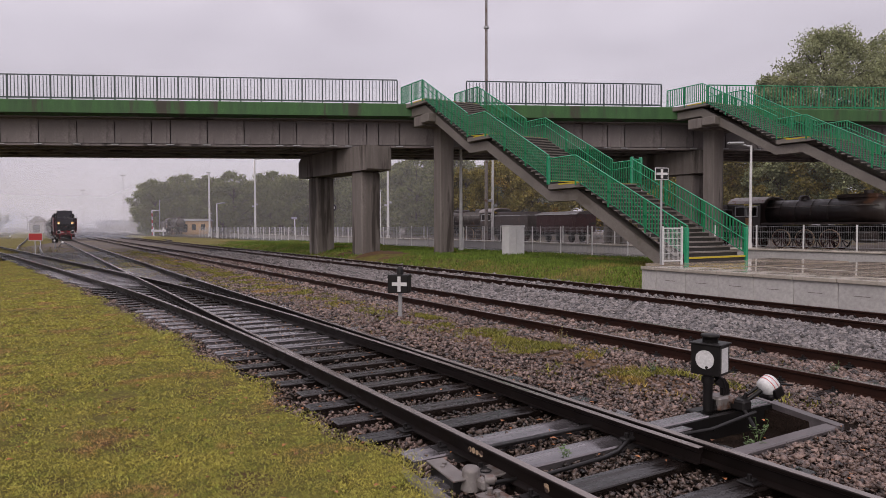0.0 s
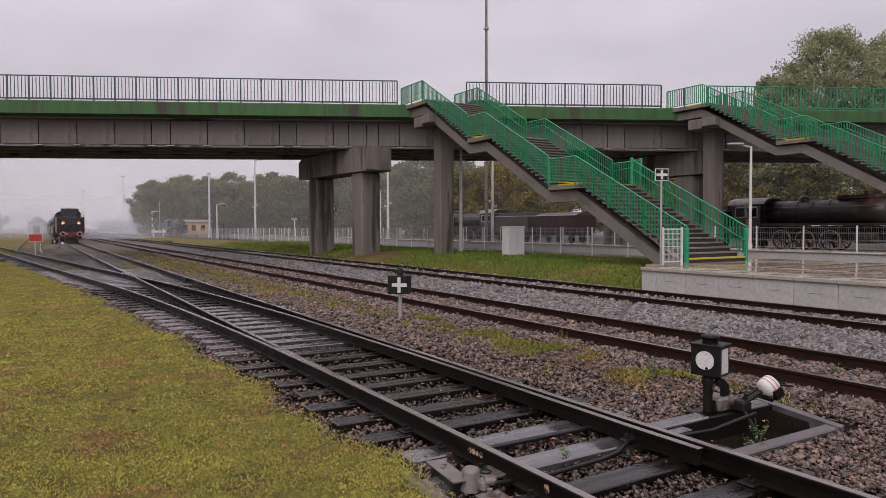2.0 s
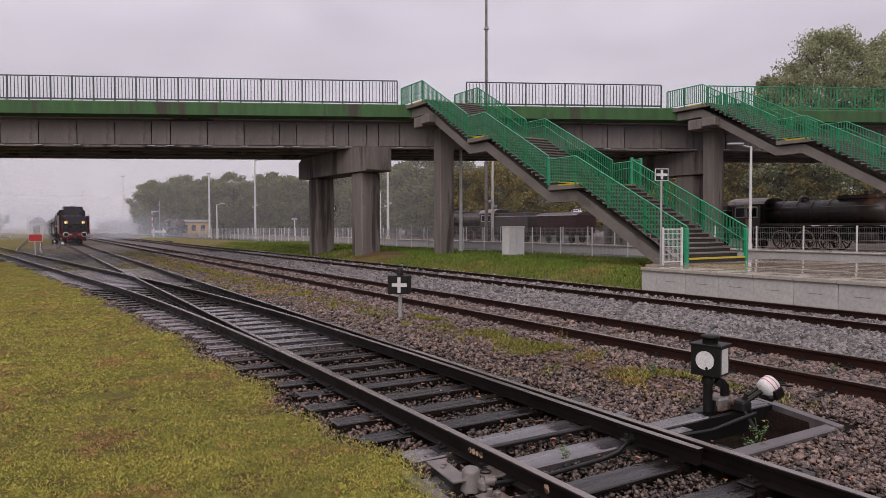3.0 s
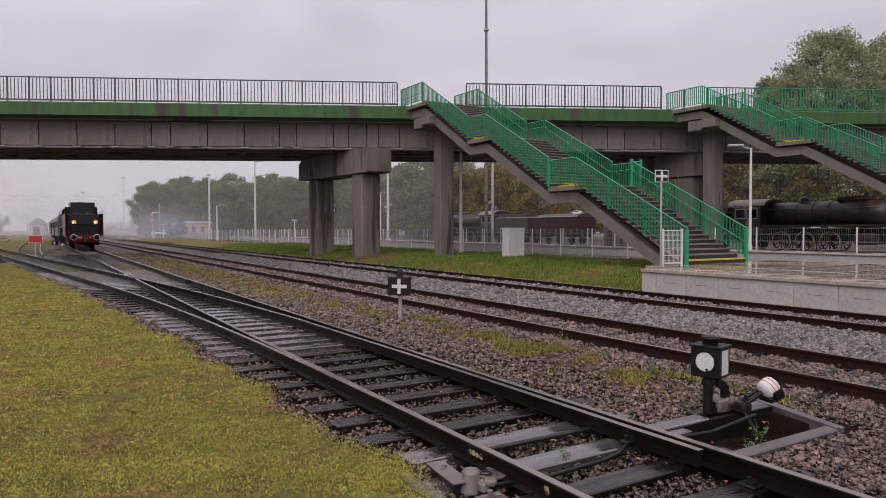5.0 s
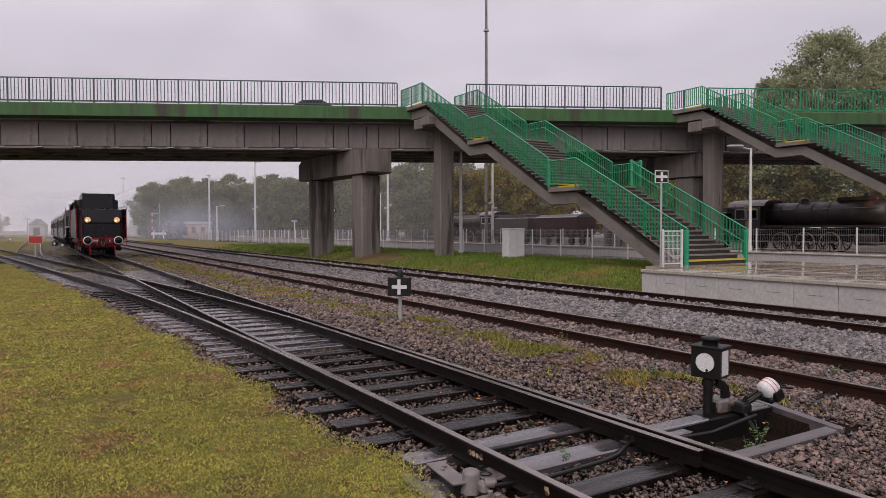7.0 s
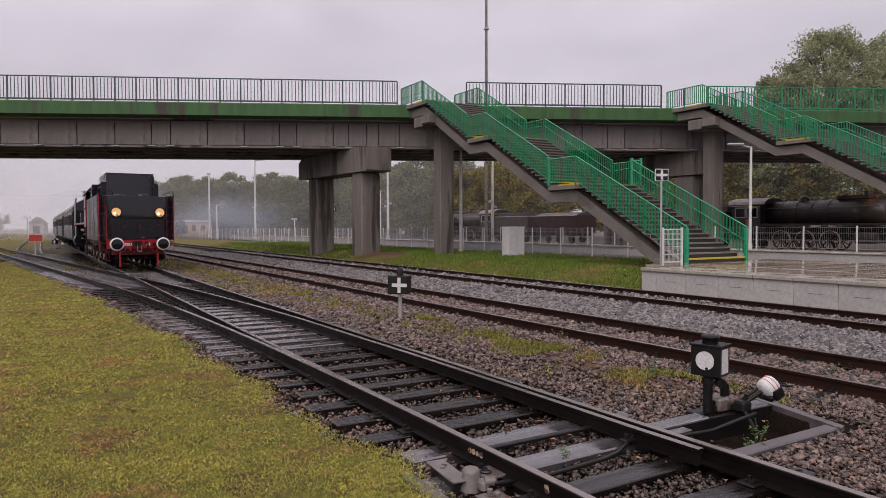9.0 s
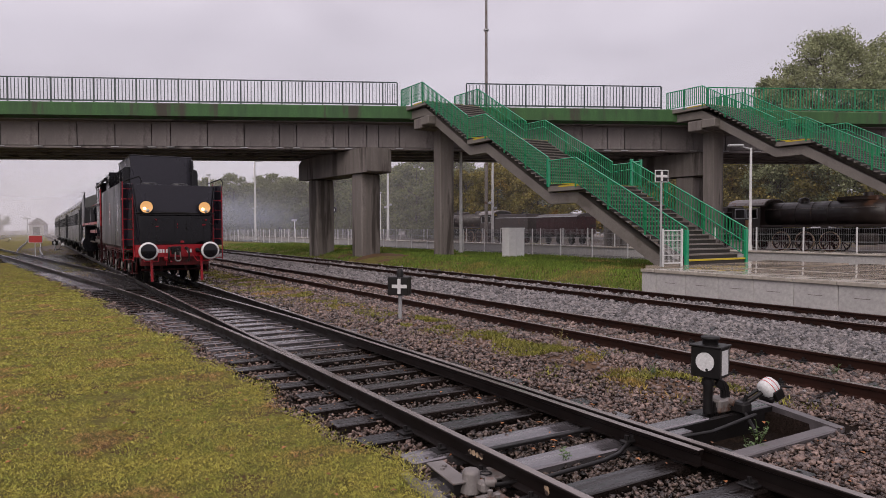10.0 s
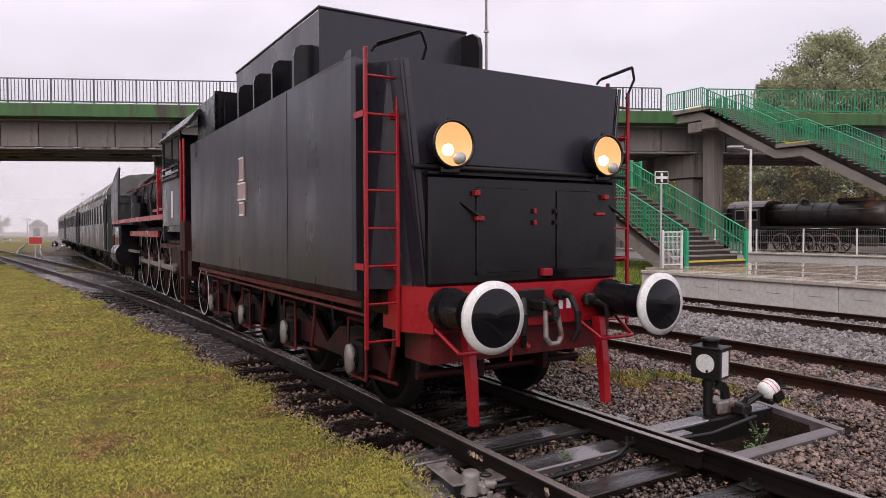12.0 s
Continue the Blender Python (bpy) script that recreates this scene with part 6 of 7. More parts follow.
# ---------------------------------------------------------------- trees
def crown_mesh(rng, h, w, base, n, size, mat, clumps):
    """Leaf cards gathered in uneven clumps round the limbs."""
    cz = base + (h - base) * rng.beta(1.6, 1.5, clumps)
    prof = np.sin(np.clip((cz - base) / (h - base), 0.02, 0.98) * np.pi) ** 0.6
    ang, rad = rng.uniform(0, 2 * np.pi, clumps), w * prof * np.sqrt(rng.uniform(0.1, 1, clumps))
    c = np.stack([rad * np.cos(ang), rad * np.sin(ang), cz], 1)
    cr = rng.uniform(0.10, 0.2, clumps) * w + 0.25
    k = rng.integers(0, clumps, n)
    p = np.clip(rng.normal(0, 0.5, (n, 3)), -1.0, 1.0)
    p = c[k] + p * cr[k, None] * (1, 1, 0.75)
    a = rng.normal(0, 1, (n, 3))
    a /= np.linalg.norm(a, axis=1)[:, None]
    b = np.cross(a, rng.normal(0, 1, (n, 3)))
    b /= np.linalg.norm(b, axis=1)[:, None] + 1e-9
    s = size * rng.uniform(0.6, 1.35, n)[:, None]
    v = np.stack([p - a * s, p - b * s * 0.55, p + a * s, p + b * s * 0.55], 1).reshape(-1, 3)
    f = np.arange(4 * n).reshape(-1, 4)
    me = bpy.data.meshes.new("crown")
    me.from_pydata(v.tolist(), [], f.tolist())
    me.materials.append(mat)
    return me, c


def tree(m, h, w, seed, mat, n=5000, size=0.3, base=0.2, clumps=60, label="", group="trees"):
    rng = np.random.default_rng(seed)
    t = thing("tree", label, "tree", m, group)
    me, c = crown_mesh(rng, h, w, h * base, n, size, mat, clumps)
    mb = MB()
    r = h * 0.018
    pts = [(0, 0, -0.5), (0.1, 0.05, h * 0.25), (-0.1, 0.1, h * 0.5), (0.05, -0.05, h * 0.8)]
    for i in range(3):
        mb.tube(pts[i], pts[i + 1], r * (1 - 0.28 * i), 8, r * (1 - 0.28 * (i + 1)))
    part("trunk", mb, BARK, t)
    lb = MB()
    for q in c[::3]:
        z = max(h * 0.15, min(h * 0.75, q[2] - 0.5 * math.hypot(q[0], q[1]) - 0.5))
        lb.tube((0, 0, z), tuple(q), r * 0.3, 5, r * 0.08, caps=False)
    part("bough", lb, BARK, t, kind="stuff")
    cr = new("crown", me)
    cr.parent = t
    return t


kinds = [tree(pose(*p, 0), h, w, s, mat, n, size, b, k, lab, "trees behind the yard") for p, h, w, s, mat, n, size, b, k, lab in (
    ((-62, 176), 15.5, 6.0, 1, LEAF, 17000, 0.26, 0.08, 80, "misty grey-green broadleaved tree in full leaf"),
    ((-44, 172), 16.0, 6.0, 2, LEAF, 17000, 0.26, 0.06, 80, "misty grey-green broadleaved tree in full leaf"),
    ((-27, 165), 16.5, 6.2, 3, LEAF, 17000, 0.26, 0.06, 80, "broad green tree beyond the fence"),
    ((22, 100), 12.5, 5.0, 4, LEAFAUT, 18000, 0.2, 0.04, 80, "tree turning yellow behind the parked engines"),
    ((36, 90), 12.0, 5.0, 5, LEAFAUT, 18000, 0.2, 0.04, 80, "tree turning yellow behind the parked engines"))]
random.seed(12)
for x, y in ((-80, 188), (-85, 196), (-66, 197), (-58, 201), (-47, 197), (-40, 190), (-30, 188), (-18, 180), (-26, 182), (-71, 203), (-76, 190), (-70, 182), (-54, 174), (-50, 186), (-37, 166), (-34, 176), (-20, 160), (-15, 150), (-8, 145), (-11, 158), (-1, 140), (5, 135), (-22, 172), (-62, 190), (-44, 182), (10, 131), (15, 128), (20, 130), (-5, 128), (1, 122)):
    copy_thing(random.choice(kinds[:3]), pose(x, y, random.uniform(-1.2, 0.2), 0, 0, random.uniform(0, 360)))
for x, y in ((29, 95), (43, 86), (50, 82), (58, 80), (15, 106), (9, 112), (4, 116), (66, 78), (33, 102), (47, 95), (40, 98)):
    copy_thing(random.choice(kinds[3:]), pose(x, y, random.uniform(-0.8, 0.3), 0, 0, random.uniform(0, 360)))
tree(pose(47.5, 84, 0), 26.0, 7.4, 21, LEAFTALL, 60000, 0.17, 0.12, 260, "tall dense poplar-like tree in dull green leaf", "tall trees")
tree(pose(58, 86, 0), 27.0, 7.5, 22, LEAFTALL, 55000, 0.17, 0.12, 260, "tall dense poplar-like tree in dull green leaf", "tall trees")
tree(pose(41.5, 86, 0), 20.5, 3.6, 23, LEAFTALL, 26000, 0.17, 0.12, 130, "slimmer tree beside the tall ones", "tall trees")
far = tree(pose(-205, 300, 0), 12, 7, 31, LEAF, 3500, 0.6, 0.05, 50, "faint tree clump far down the line", "far trees")
for x, y in ((-228, 330), (-240, 310), (-214, 320), (-150, 340), (-143, 350), (-136, 330), (-118, 300)):
    copy_thing(far, pose(x, y, random.uniform(-2, 0), 0, 0, random.uniform(0, 360)))

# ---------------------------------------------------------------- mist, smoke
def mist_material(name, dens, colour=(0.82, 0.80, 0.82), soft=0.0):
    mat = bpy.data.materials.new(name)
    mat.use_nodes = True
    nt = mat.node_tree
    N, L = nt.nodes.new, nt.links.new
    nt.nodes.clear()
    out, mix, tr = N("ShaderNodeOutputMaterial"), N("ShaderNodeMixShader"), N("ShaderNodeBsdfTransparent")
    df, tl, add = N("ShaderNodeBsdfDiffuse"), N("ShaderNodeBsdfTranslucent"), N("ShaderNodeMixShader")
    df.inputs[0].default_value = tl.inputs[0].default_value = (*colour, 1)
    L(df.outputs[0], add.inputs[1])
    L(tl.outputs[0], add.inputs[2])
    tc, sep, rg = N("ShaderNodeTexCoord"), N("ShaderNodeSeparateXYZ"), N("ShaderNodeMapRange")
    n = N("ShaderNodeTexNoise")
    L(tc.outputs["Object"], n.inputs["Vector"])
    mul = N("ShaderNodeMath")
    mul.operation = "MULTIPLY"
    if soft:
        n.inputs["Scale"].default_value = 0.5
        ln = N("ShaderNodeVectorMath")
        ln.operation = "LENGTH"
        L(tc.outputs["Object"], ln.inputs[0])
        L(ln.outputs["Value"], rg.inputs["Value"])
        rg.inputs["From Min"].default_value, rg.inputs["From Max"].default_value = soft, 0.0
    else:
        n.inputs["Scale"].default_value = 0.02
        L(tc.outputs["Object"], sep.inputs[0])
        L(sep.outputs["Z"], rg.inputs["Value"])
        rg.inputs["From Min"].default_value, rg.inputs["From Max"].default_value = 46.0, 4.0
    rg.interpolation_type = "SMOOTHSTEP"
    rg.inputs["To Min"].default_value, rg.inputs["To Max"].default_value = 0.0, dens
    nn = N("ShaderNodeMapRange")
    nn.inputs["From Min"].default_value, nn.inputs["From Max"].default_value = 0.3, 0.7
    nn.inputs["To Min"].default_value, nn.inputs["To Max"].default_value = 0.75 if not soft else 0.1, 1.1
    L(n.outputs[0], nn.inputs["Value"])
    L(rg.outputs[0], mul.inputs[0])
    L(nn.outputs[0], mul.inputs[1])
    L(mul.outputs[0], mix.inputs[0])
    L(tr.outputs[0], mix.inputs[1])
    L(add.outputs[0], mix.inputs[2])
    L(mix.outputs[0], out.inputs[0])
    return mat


# upright pale sheets, added to imitate haze at four depths
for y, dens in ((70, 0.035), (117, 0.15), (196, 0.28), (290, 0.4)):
    mst = part("mist", MB().add([(-700, y, -0.4), (500, y, -0.4), (500, y, 46), (-700, y, 46)], [(0, 1, 2, 3)]), mist_material("mist", dens), None, "pale see-through sheet added as haze over the far yard", kind="stuff")
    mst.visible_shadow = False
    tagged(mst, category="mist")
PUFFS = []
SMOKE = mist_material("blue_grey_smoke", 0.42, (0.60, 0.66, 0.80), 1.0)
random.seed(5)
for i in range(6):
    mb = MB()
    mb.lathe([(1.0, 0.0), (0.9, 0.1), (0.7, 0.2), (0.4, 0.28), (0, 0.3)], 16, pose(0, 0, 0, 90))
    p = part("smoke_puff", mb, SMOKE, None, "thin drifting wisp of bluish engine smoke")
    p.visible_shadow = False
    tagged(p, category="smoke", group="smoke wisps")
    s = random.uniform(4.5, 8.0)
    x, y, z = -67 + i * 7.0, 122 + random.uniform(-6, 6), random.uniform(2.5, 7.5)
    p.scale = (s * 1.6, s * 0.5, s * 0.75)
    PUFFS.append((p, pose(x - 24, y, z - 4.5), pose(x + 7, y, z + 1.5)))


# ---------------------------------------------------------------- cars on the bridge
def road_car(label, mat, glass):
    c = thing("car", label, "car", BRG @ pose(0, 2.6, 8.3), "cars on the bridge")
    prof = [(-2.1, 0.3), (-2.15, 0.75), (-1.95, 0.92), (-1.25, 1.0), (-0.55, 1.42), (0.6, 1.46), (1.35, 1.05), (2.0, 0.88), (2.15, 0.6), (2.1, 0.3)]
    part("body", MB().prism(prof, -0.85, 0.85, "y"), mat, c)
    part("side_glass", MB().prism([(-1.1, 1.0), (-0.5, 1.38), (0.55, 1.41), (1.15, 1.04)], -0.86, 0.86, "y"), GLASS, c)
    for x in (-1.3, 1.3):
        for s in (-1, 1):
            part("wheel", MB().lathe([(0, -0.1), (0.31, -0.1), (0.31, 0.1), (0, 0.1)], 20, pose(x, s * 0.78, 0.31, 90)), IRON, c)
    return c


CARS = [(road_car("grey car crossing the bridge", COACHPAINT, GLASS), 0.5, 2.5, -22.5, 10.9),
        (road_car("grey car crossing the bridge", COACHPAINT, GLASS), 6.0, 7.0, -23.2, -8.0)]


# ---------------------------------------------------------------- loose ballast, grass
def stone_shapes(rng, k=16):
    """Broken stones: blocks of eight corners, each knocked about."""
    v = np.array([(x, y, z) for z in (-1, 1) for y in (-1, 1) for x in (-1, 1)], float)
    f = np.array([(0, 2, 3), (0, 3, 1), (4, 5, 7), (4, 7, 6), (0, 1, 5), (0, 5, 4), (2, 6, 7), (2, 7, 3), (0, 4, 6), (0, 6, 2), (1, 3, 7), (1, 7, 5)])
    return [(v * rng.uniform(0.6, 1.1, (8, 1)) + rng.normal(0, 0.22, (8, 3))) * np.array([1.2, 0.86, 0.55]) for _ in range(k)], f


def scatter_stones(name, uv, z, size, mat, label, seed):
    rng = np.random.default_rng(seed)
    shapes, f = stone_shapes(rng)
    n = len(uv)
    base = np.stack(shapes)[rng.integers(0, len(shapes), n)]
    yaw = rng.uniform(0, 2 * math.pi, n)
    q = np.stack([np.cos(yaw / 2), rng.normal(0, 0.24, n), rng.normal(0, 0.24, n), np.sin(yaw / 2)], 1)
    q /= np.linalg.norm(q, axis=1)[:, None]
    w, x, y, zz = q.T
    R = np.stack([1 - 2 * (y * y + zz * zz), 2 * (x * y - w * zz), 2 * (x * zz + w * y), 2 * (x * y + w * zz), 1 - 2 * (x * x + zz * zz), 2 * (y * zz - w * x), 2 * (x * zz - w * y), 2 * (y * zz + w * x), 1 - 2 * (x * x + y * y)], 1).reshape(n, 3, 3)
    P = np.einsum("nij,nkj->nki", R, base) * size[:, None, None]
    P[:, :, 0] += uv[:, 0, None]
    P[:, :, 1] += uv[:, 1, None]
    P[:, :, 2] += z[:, None]
    F = (f[None] + 8 * np.arange(n)[:, None, None]).reshape(-1, 3)
    return bulk(name, P.reshape(-1, 3), F, mat, TRK, label, "ballast")


def ballast_stones():
    rng = np.random.default_rng(3)

    def field(n, u0, u1, v0, v1, power):
        t = rng.uniform(0, 1, n)
        v = v0 * (v1 / v0) ** (t ** power)
        return np.stack([rng.uniform(u0, u1, n), v], 1)

    edge = np.vectorize(lawn_edge)
    br = np.vectorize(branch)
    # brown stones round the near track and the strip beside it
    p = field(140000, -4.6, 4.0, 1.9, 53, 0.9)
    e = edge(p[:, 1])
    p, e = p[p[:, 0] > e - 0.25 * rng.uniform(0, 1, len(p)) ** 2], None
    d = np.hypot(p[:, 0] + 3.7, p[:, 1])
    size = rng.uniform(0.010, 0.026, len(p)) * np.clip(d / 9, 1, 1.7)
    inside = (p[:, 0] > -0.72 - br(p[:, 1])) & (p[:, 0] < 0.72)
    phase = np.abs(((p[:, 1] - 1.15 + 0.3) % 0.6) - 0.3)
    onsleeper = (phase < 0.135) & (p[:, 0] > -1.35 - br(p[:, 1])) & (p[:, 0] < 1.35)
    keep = ~(onsleeper & (rng.uniform(0, 1, len(p)) < 0.93))
    keep &= ~((np.abs(p[:, 0] - 2.0) < 0.9) & (p[:, 1] > 3.3) & (p[:, 1] < 4.4))
    keep &= ~((np.abs(p[:, 0] - 2.75) < 0.55) & (p[:, 1] > 5.2) & (rng.uniform(0, 1, len(p)) < 0.35))
    for line in (p[:, 0] - G, p[:, 0] + G + br(p[:, 1]), p[:, 0] + G, p[:, 0] - G + br(p[:, 1])):
        keep &= np.abs(line) > 0.085
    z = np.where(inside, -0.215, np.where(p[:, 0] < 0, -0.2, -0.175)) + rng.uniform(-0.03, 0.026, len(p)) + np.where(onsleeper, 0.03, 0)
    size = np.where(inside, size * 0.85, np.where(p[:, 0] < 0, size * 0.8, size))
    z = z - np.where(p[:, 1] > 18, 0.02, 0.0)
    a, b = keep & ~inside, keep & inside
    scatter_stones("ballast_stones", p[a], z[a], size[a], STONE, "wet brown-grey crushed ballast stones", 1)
    scatter_stones("oily_ballast_stones", p[b], z[b], size[b], DARKSTONE, "darker ballast stones between the rails", 2)
    p = field(80000, 3.4, 9.0, 1.8, 53, 0.95)
    pale = rng.uniform(0, 1, len(p)) < np.clip((p[:, 0] - 5.2) / 1.0, 0.05, 1)
    d = np.hypot(p[:, 0] + 3.7, p[:, 1])
    size = rng.uniform(0.014, 0.031, len(p)) * np.clip(d / 8, 1, 2.2)
    keep = np.ones(len(p), bool)
    for c in (4.68 - G, 4.68 + G, 9.58 - G, 9.58 + G):
        keep &= np.abs(p[:, 0] - c) > 0.085
    phase = np.abs(((p[:, 1] - 1.0 + 0.31) % 0.62) - 0.31)
    keep &= ~((phase < 0.13) & (np.abs(p[:, 0] - 4.68) < 1.3) & (rng.uniform(0, 1, len(p)) < 0.75))
    keep &= ~((phase < 0.12) & (np.abs(p[:, 0] - 9.58) < 1.3) & (rng.uniform(0, 1, len(p)) < 0.35))
    z = -0.165 + rng.uniform(-0.015, 0.02, len(p))
    scatter_stones("ballast_stones", p[keep & ~pale], z[keep & ~pale], size[keep & ~pale], STONE, "wet brown-grey crushed ballast stones", 5)
    scatter_stones("pale_ballast_stones", p[keep & pale], z[keep & pale], size[keep & pale], PALESTONE, "pale grey newer ballast stones", 6)
    p = field(11000, 8.9, 11.2, 3.0, 53, 0.95)
    d = np.hypot(p[:, 0] + 3.7, p[:, 1])
    keep = (np.abs(p[:, 0] - 9.58 + G) > 0.09) & (np.abs(p[:, 0] - 9.58 - G) > 0.09) & (p[:, 0] < np.where(p[:, 1] < 13.3, 10.9, 12.0))
    scatter_stones("pale_ballast_stones", p[keep], (-0.16 + rng.uniform(-0.015, 0.02, len(p)))[keep], (rng.uniform(0.022, 0.036, len(p)) * np.clip(d / 9, 1, 2.4))[keep], PALESTONE, "pale grey newer ballast stones", 7)


ballast_stones()


def blades(name, uv, z, height, width, lean, mat, label, seed, category="grass"):
    rng = np.random.default_rng(seed)
    n = len(uv)
    a = rng.uniform(0, 2 * np.pi, n)
    b = rng.uniform(0, 2 * np.pi, n)
    base = np.column_stack([uv, z])
    side = np.column_stack([np.cos(a), np.sin(a), np.zeros(n)]) * width[:, None]
    tip = np.column_stack([np.cos(b) * lean * height, np.sin(b) * lean * height, height])
    v = np.stack([base - side, base + side, base + tip], 1).reshape(-1, 3)
    return bulk(name, v, np.arange(3 * n).reshape(-1, 3), mat, TRK, label, category)


def grasses():
    rng = np.random.default_rng(9)
    n = 640000
    t = rng.uniform(0, 1, n)
    d = 3.4 * (52 / 3.4) ** t
    ang = rng.uniform(radians(-40), radians(24), n)
    wx, wy = d * np.sin(ang), d * np.cos(ang)
    c, s = math.cos(radians(31.155)), math.sin(radians(31.155))
    u, v = c * wx + s * wy - 3.695, -s * wx + c * wy
    e = np.vectorize(lawn_edge)(v)
    keep = (u < e + 0.06 * rng.normal(0, 1, n)) & (v < 45.0) & (v > -8)
    patch = np.array([noise.noise((a * 0.8, b * 0.8, 1)) for a, b in zip(u, v)])
    keep &= rng.uniform(0, 1, n) < 0.9 + 0.4 * patch
    u, v, d, patch = u[keep], v[keep], d[keep], patch[keep]
    z = np.array([lawn_z(a, b) for a, b in zip(u, v)]) + 0.006
    tuft = np.array([noise.noise((a * 7, b * 7, 2)) for a, b in zip(u, v)])
    h = 0.006 + rng.uniform(0.003, 0.013, len(u)) * np.clip(d / 9, 0.9, 1.5) * np.clip(1 + 0.5 * patch + 1.3 * tuft, 0.25, 2.2)
    blades("lawn_grass", np.stack([u, v], 1), z, h, 0.0036 * np.clip(d / 4.5, 1.0, 5.0), rng.uniform(0.4, 2.2, len(u)), BLADES, "short damp yellow-green grass", 11)
    n = 95000
    u, v = rng.uniform(11.7, 21.8, n), 13.0 * (75 / 13.0) ** rng.uniform(0, 1, n)
    keep = ~((u > 13.9) & (v < 16.5)) & ~((np.abs(u - 12.9) < 2.2) & (np.abs(v - 35.2) < 2.2))
    u, v = u[keep], v[keep]
    z = np.array([bank_z(a, b) for a, b in zip(u, v)]) - 0.02
    h = rng.uniform(0.05, 0.17, len(u))
    blades("bank_grass", np.stack([u, v], 1), z, h, 0.014 * np.clip(v / 20, 1, 3), rng.uniform(0.1, 0.7, len(u)), BANKGRASS, "lush green grass on the bank", 12)
    # weeds in the ballast
    pts = []
    for cu, cv, su, sv, k in ((3.35, 8.5, 0.42, 0.9, 3000), (2.35, 7.3, 0.4, 0.5, 800), (2.85, 11.7, 0.3, 0.5, 1700), (2.6, 5.5, 0.25, 0.35, 500), (4.3, 7.4, 0.5, 1.5, 500), (2.2, 15.5, 0.5, 3.0, 1500), (2.2, 22, 0.7, 4, 2200), (4.6, 24, 0.3, 5, 1200), (0.0, 38, 0.6, 5, 1500), (2.2, 34, 0.5, 5, 2000), (3.0, 5.2, 0.4, 0.6, 700), (5.9, 6.0, 0.15, 1.4, 500), (-2.2, 38, 0.4, 4, 900), (2.4, 50, 0.8, 7, 1500), (-4.5, 62, 2.5, 8, 1500)):
        q = np.column_stack([rng.normal(cu, su, 4 * k), rng.normal(cv, sv, 4 * k)])
        q = q[np.array([noise.noise((a * 1.3, b * 1.3, 4)) for a, b in q]) > 0.0]
        pts.append(q)
    p = np.concatenate(pts)
    p = p[~((np.abs(p[:, 0] - 1.9) < 1.0) & (np.abs(p[:, 1] - 3.85) < 0.6))]
    p = p[(np.abs(np.abs(p[:, 0]) - G) > 0.1) & (np.abs(np.abs(p[:, 0] - 4.68) - G) > 0.1)]
    d = np.hypot(p[:, 0] + 3.7, p[:, 1])
    blades("trackside_weeds", p, np.where(np.abs(p[:, 0] - 2.75) < 0.5, -0.155, -0.18), rng.uniform(0.015, 0.065, len(p)), 0.006 * np.clip(d / 5, 1, 5), rng.uniform(0.2, 1.3, len(p)), WEEDS, "yellow-green weeds in the ballast", 13, "weeds")


grasses()


def weed(u, v, z, h, n, seed, mat):
    """A small leafy herb: stalks with pointed leaves."""
    rng = random.Random(seed)
    t = thing("weed", "small green leafy weed growing in the ballast", "weed", TRK @ pose(u, v, z), "leafy weeds")
    st, lf = MB(), MB()
    for i in range(n):
        a = rng.uniform(0, 6.28)
        tip = Vector((math.cos(a) * h * 0.5 * rng.random(), math.sin(a) * h * 0.5 * rng.random(), h * rng.uniform(0.6, 1)))
        st.tube((0, 0, -0.02), tip, 0.003, 4, 0.0015)
        for k in range(7):
            p = tip * rng.uniform(0.3, 1.0)
            b = rng.uniform(0, 6.28)
            o = Vector((math.cos(b), math.sin(b), rng.uniform(-0.1, 0.5))) * rng.uniform(0.025, 0.05)
            w = Vector((-o.y, o.x, 0)) * 0.28
            lf.add([p, p + o * 0.5 + w, p + o, p + o * 0.5 - w], [(0, 1, 2, 3)])
    part("stalk", st, mat, t, kind="stuff")
    part("foliage", lf, mat, t, kind="stuff")


HERB = material("herb_leaves", (0.10, 0.17, 0.04), (0.06, 0.11, 0.03), 0.5, scale=9, fine=40, bump=0.1)
DRYHERB = material("dry_herb", (0.27, 0.22, 0.07), (0.2, 0.13, 0.05), 0.6, scale=9, fine=40, bump=0.1)
for q in ((1.55, 3.55, -0.34, 0.27, 9, 1, HERB), (2.1, 3.85, -0.34, 0.24, 6, 2, HERB), (-0.1, 4.05, -0.2, 0.14, 4, 3, HERB), (3.35, 8.1, -0.2, 0.34, 9, 4, DRYHERB), (3.0, 5.9, -0.2, 0.2, 6, 5, HERB), (2.4, 5.6, -0.2, 0.16, 6, 6, DRYHERB), (5.0, 4.7, -0.2, 0.2, 5, 7, HERB), (2.9, 12.2, -0.2, 0.26, 8, 8, DRYHERB), (3.1, 7.6, -0.2, 0.28, 7, 9, DRYHERB)):
    weed(*q)
random.seed(77)
LEAFLIT = material("fallen_leaf", (0.36, 0.14, 0.045), (0.2, 0.07, 0.028), 0.6, scale=20, fine=60, bump=0.1, vary=0.5, island=True)
litter = MB()
for i in range(900):
    u, v = random.uniform(-9, 4), random.uniform(2.2, 16)
    z = (lawn_z(u, v) + 0.03) if u < lawn_edge(v) else -0.145
    a, s = random.uniform(0, 6.28), random.uniform(0.015, 0.035)
    c, d = math.cos(a) * s, math.sin(a) * s
    litter.add([(u - c, v - d, z), (u + d * 0.6, v - c * 0.6, z + 0.012), (u + c, v + d, z + 0.004), (u - d * 0.6, v + c * 0.6, z + 0.01)], [(0, 1, 2, 3)])
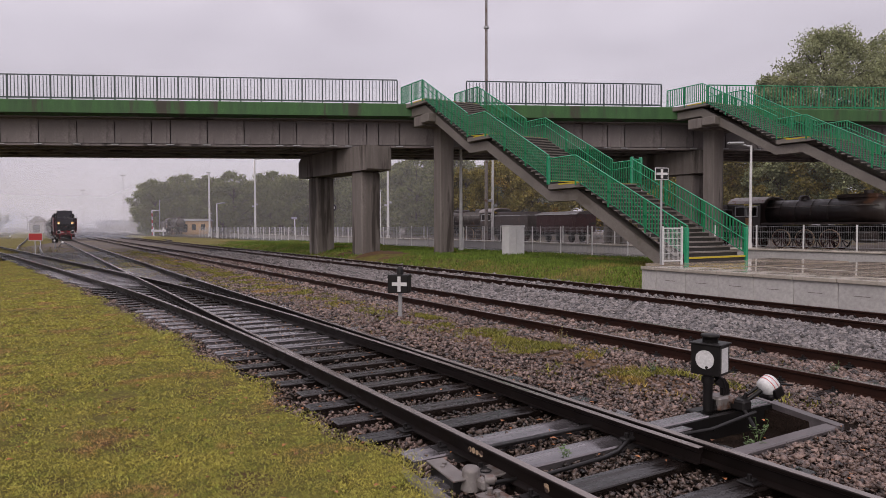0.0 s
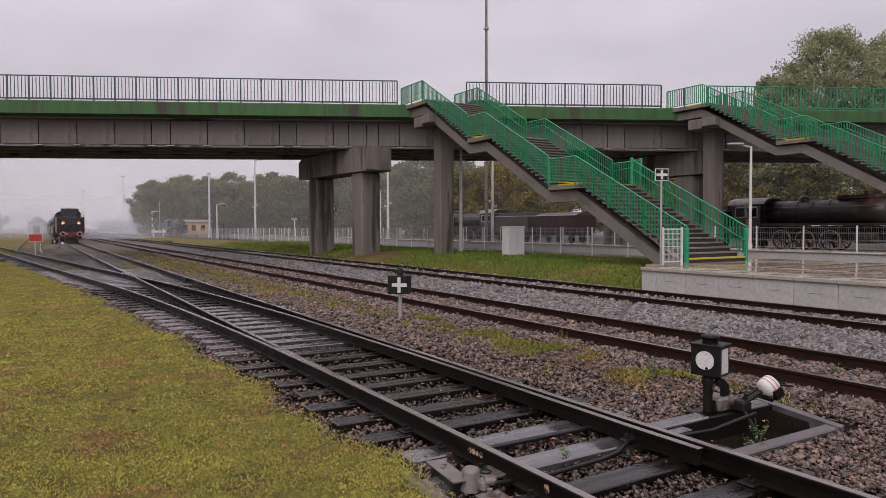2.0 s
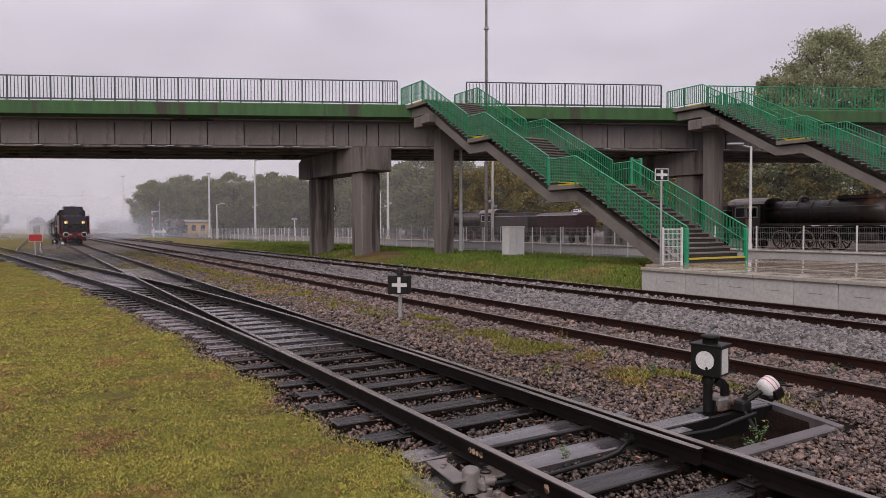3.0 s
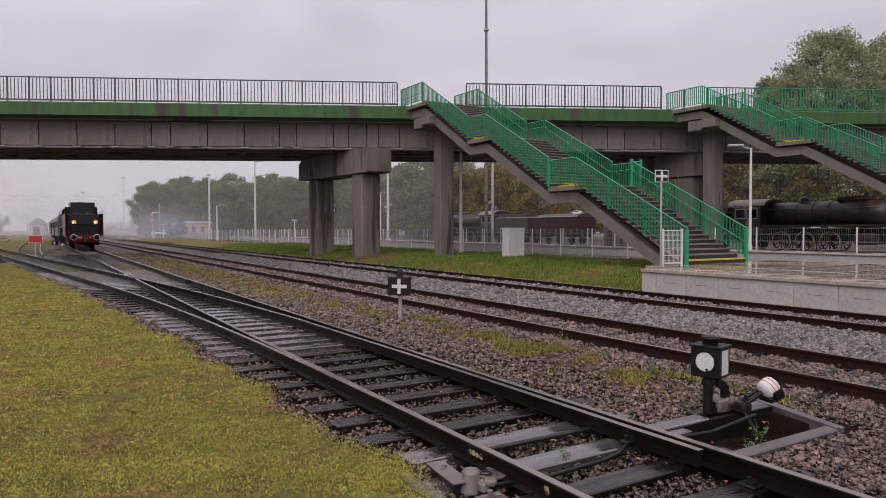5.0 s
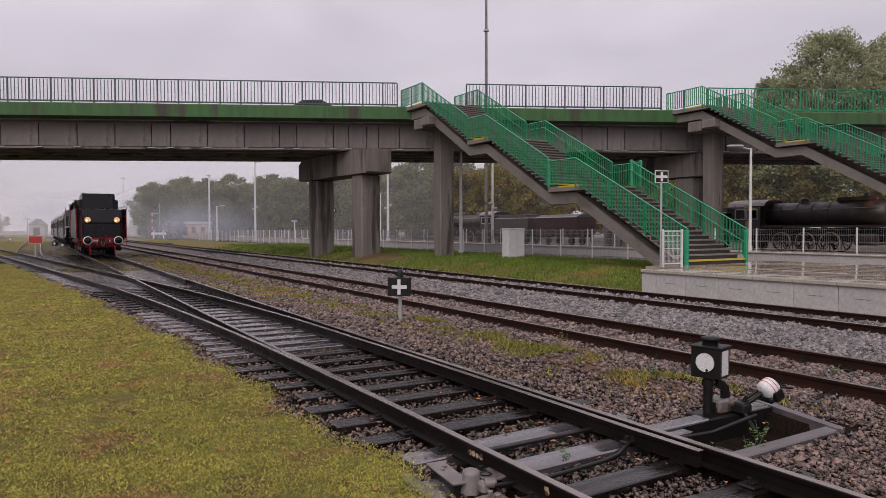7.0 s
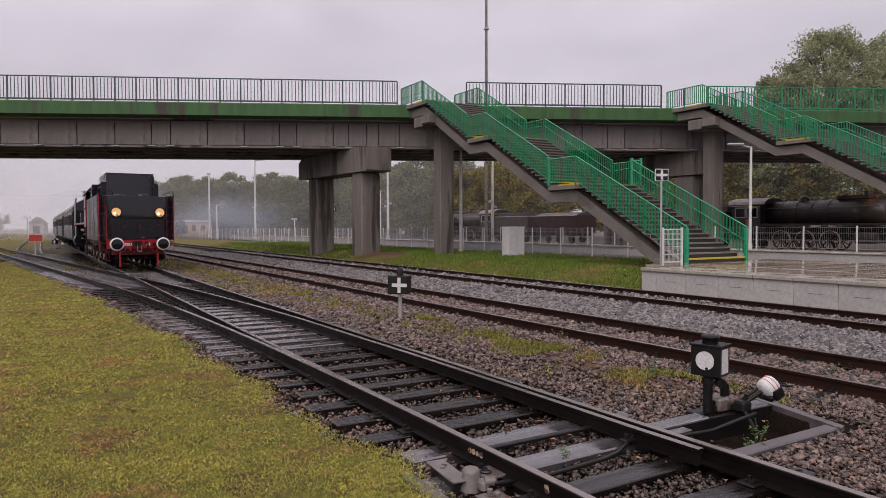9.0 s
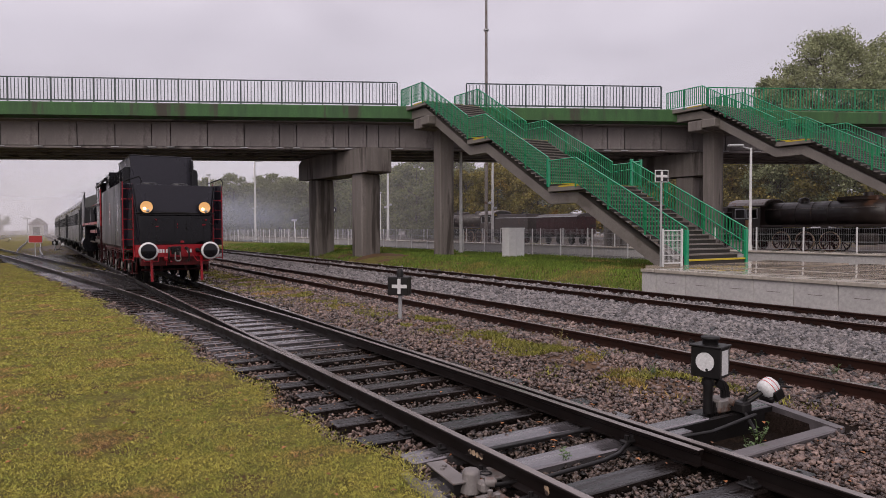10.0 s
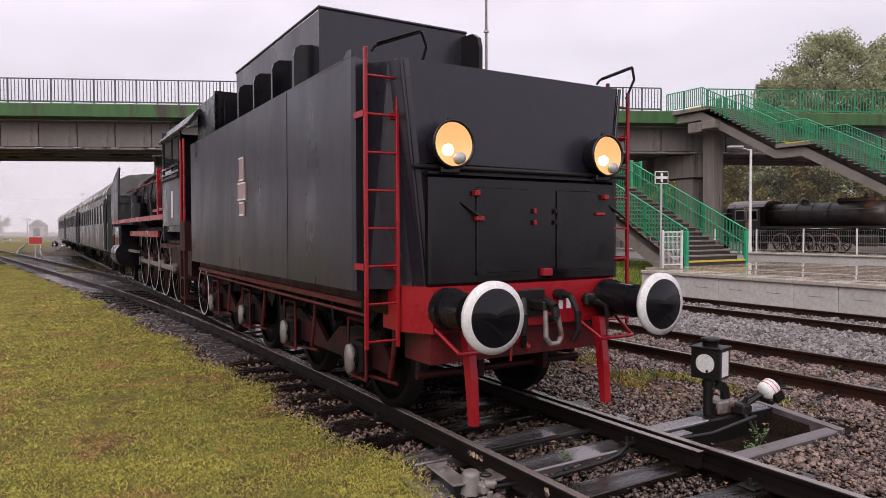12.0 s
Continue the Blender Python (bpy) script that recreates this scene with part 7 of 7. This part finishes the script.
for k in range(46):
    u, v, r = random.uniform(-7.5, -2.0), random.uniform(2.6, 15), random.uniform(0.010, 0.030)
    if u < lawn_edge(v) - 0.2:
        clod = part("earth_clod", MB().cbox(-r, r, -r * 0.7, r * 0.7, -0.03, r * 0.55, r * 0.35), SOIL, None, "small brown clod of earth on the lawn", TRK @ pose(u, v, lawn_z(u, v) + 0.012, 0, 0, random.uniform(0, 180)))
        tagged(clod, category="clod", group="clods on the lawn")
lt = part("leaf_litter", litter, LEAFLIT, None, "scattered small orange-brown fallen leaves", TRK, "stuff")
tagged(lt, category="leaf litter")
# ---------------------------------------------------------------- what moves
# seconds, and how far the leading buffer beam still is along the track
RUN = ((0.0, 110.6), (1.0, 101.9), (2.2, 91.4), (3.2, 82.5), (4.3, 72.8), (5.5, 62.1), (6.5, 53.15), (7.2, 46.85), (8.0, 39.75), (8.8, 32.65), (9.5, 26.4), (10.0, 22.0), (10.5, 17.6), (11.0, 13.25), (11.5, 8.92), (12.0, 4.63))


def run_at(t):
    return float(np.interp(t, [a for a, b in RUN], [b for a, b in RUN]))


def motions():
    for ob, lag in [(tender, 0.0), (locomotive, 0.0)] + COACHES:
        walk(ob, [(t, TRK @ pose(0, v + lag, 0)) for t, v in RUN])
    ticks = [i / 15 for i in range(181)]
    for ws, y, r in ROLLING:
        walk(ws, [(t, pose(0, y, r, math.degrees((110.6 - run_at(t)) / r))) for t in ticks])
    for rod, s in RODS:
        a = [(110.6 - run_at(t)) / 0.875 + (0 if s < 0 else math.pi / 2) for t in ticks]
        walk(rod, [(t, pose(s * 0.95, DRIVERS[0] - 0.33 * math.sin(q), 0.875 + 0.33 * math.cos(q))) for t, q in zip(ticks, a)])
    for car, t0, t1, x0, x1 in CARS:
        walk(car, [(0.0, BRG @ pose(x0 + (x1 - x0) * (0.0 - t0) / (t1 - t0), 2.6, 8.3)), (12.0, BRG @ pose(x0 + (x1 - x0) * (12.0 - t0) / (t1 - t0), 2.6, 8.3))])
    for puff, a, b in PUFFS:
        walk(puff, [(0.0, a), (12.0, b)])


motions()
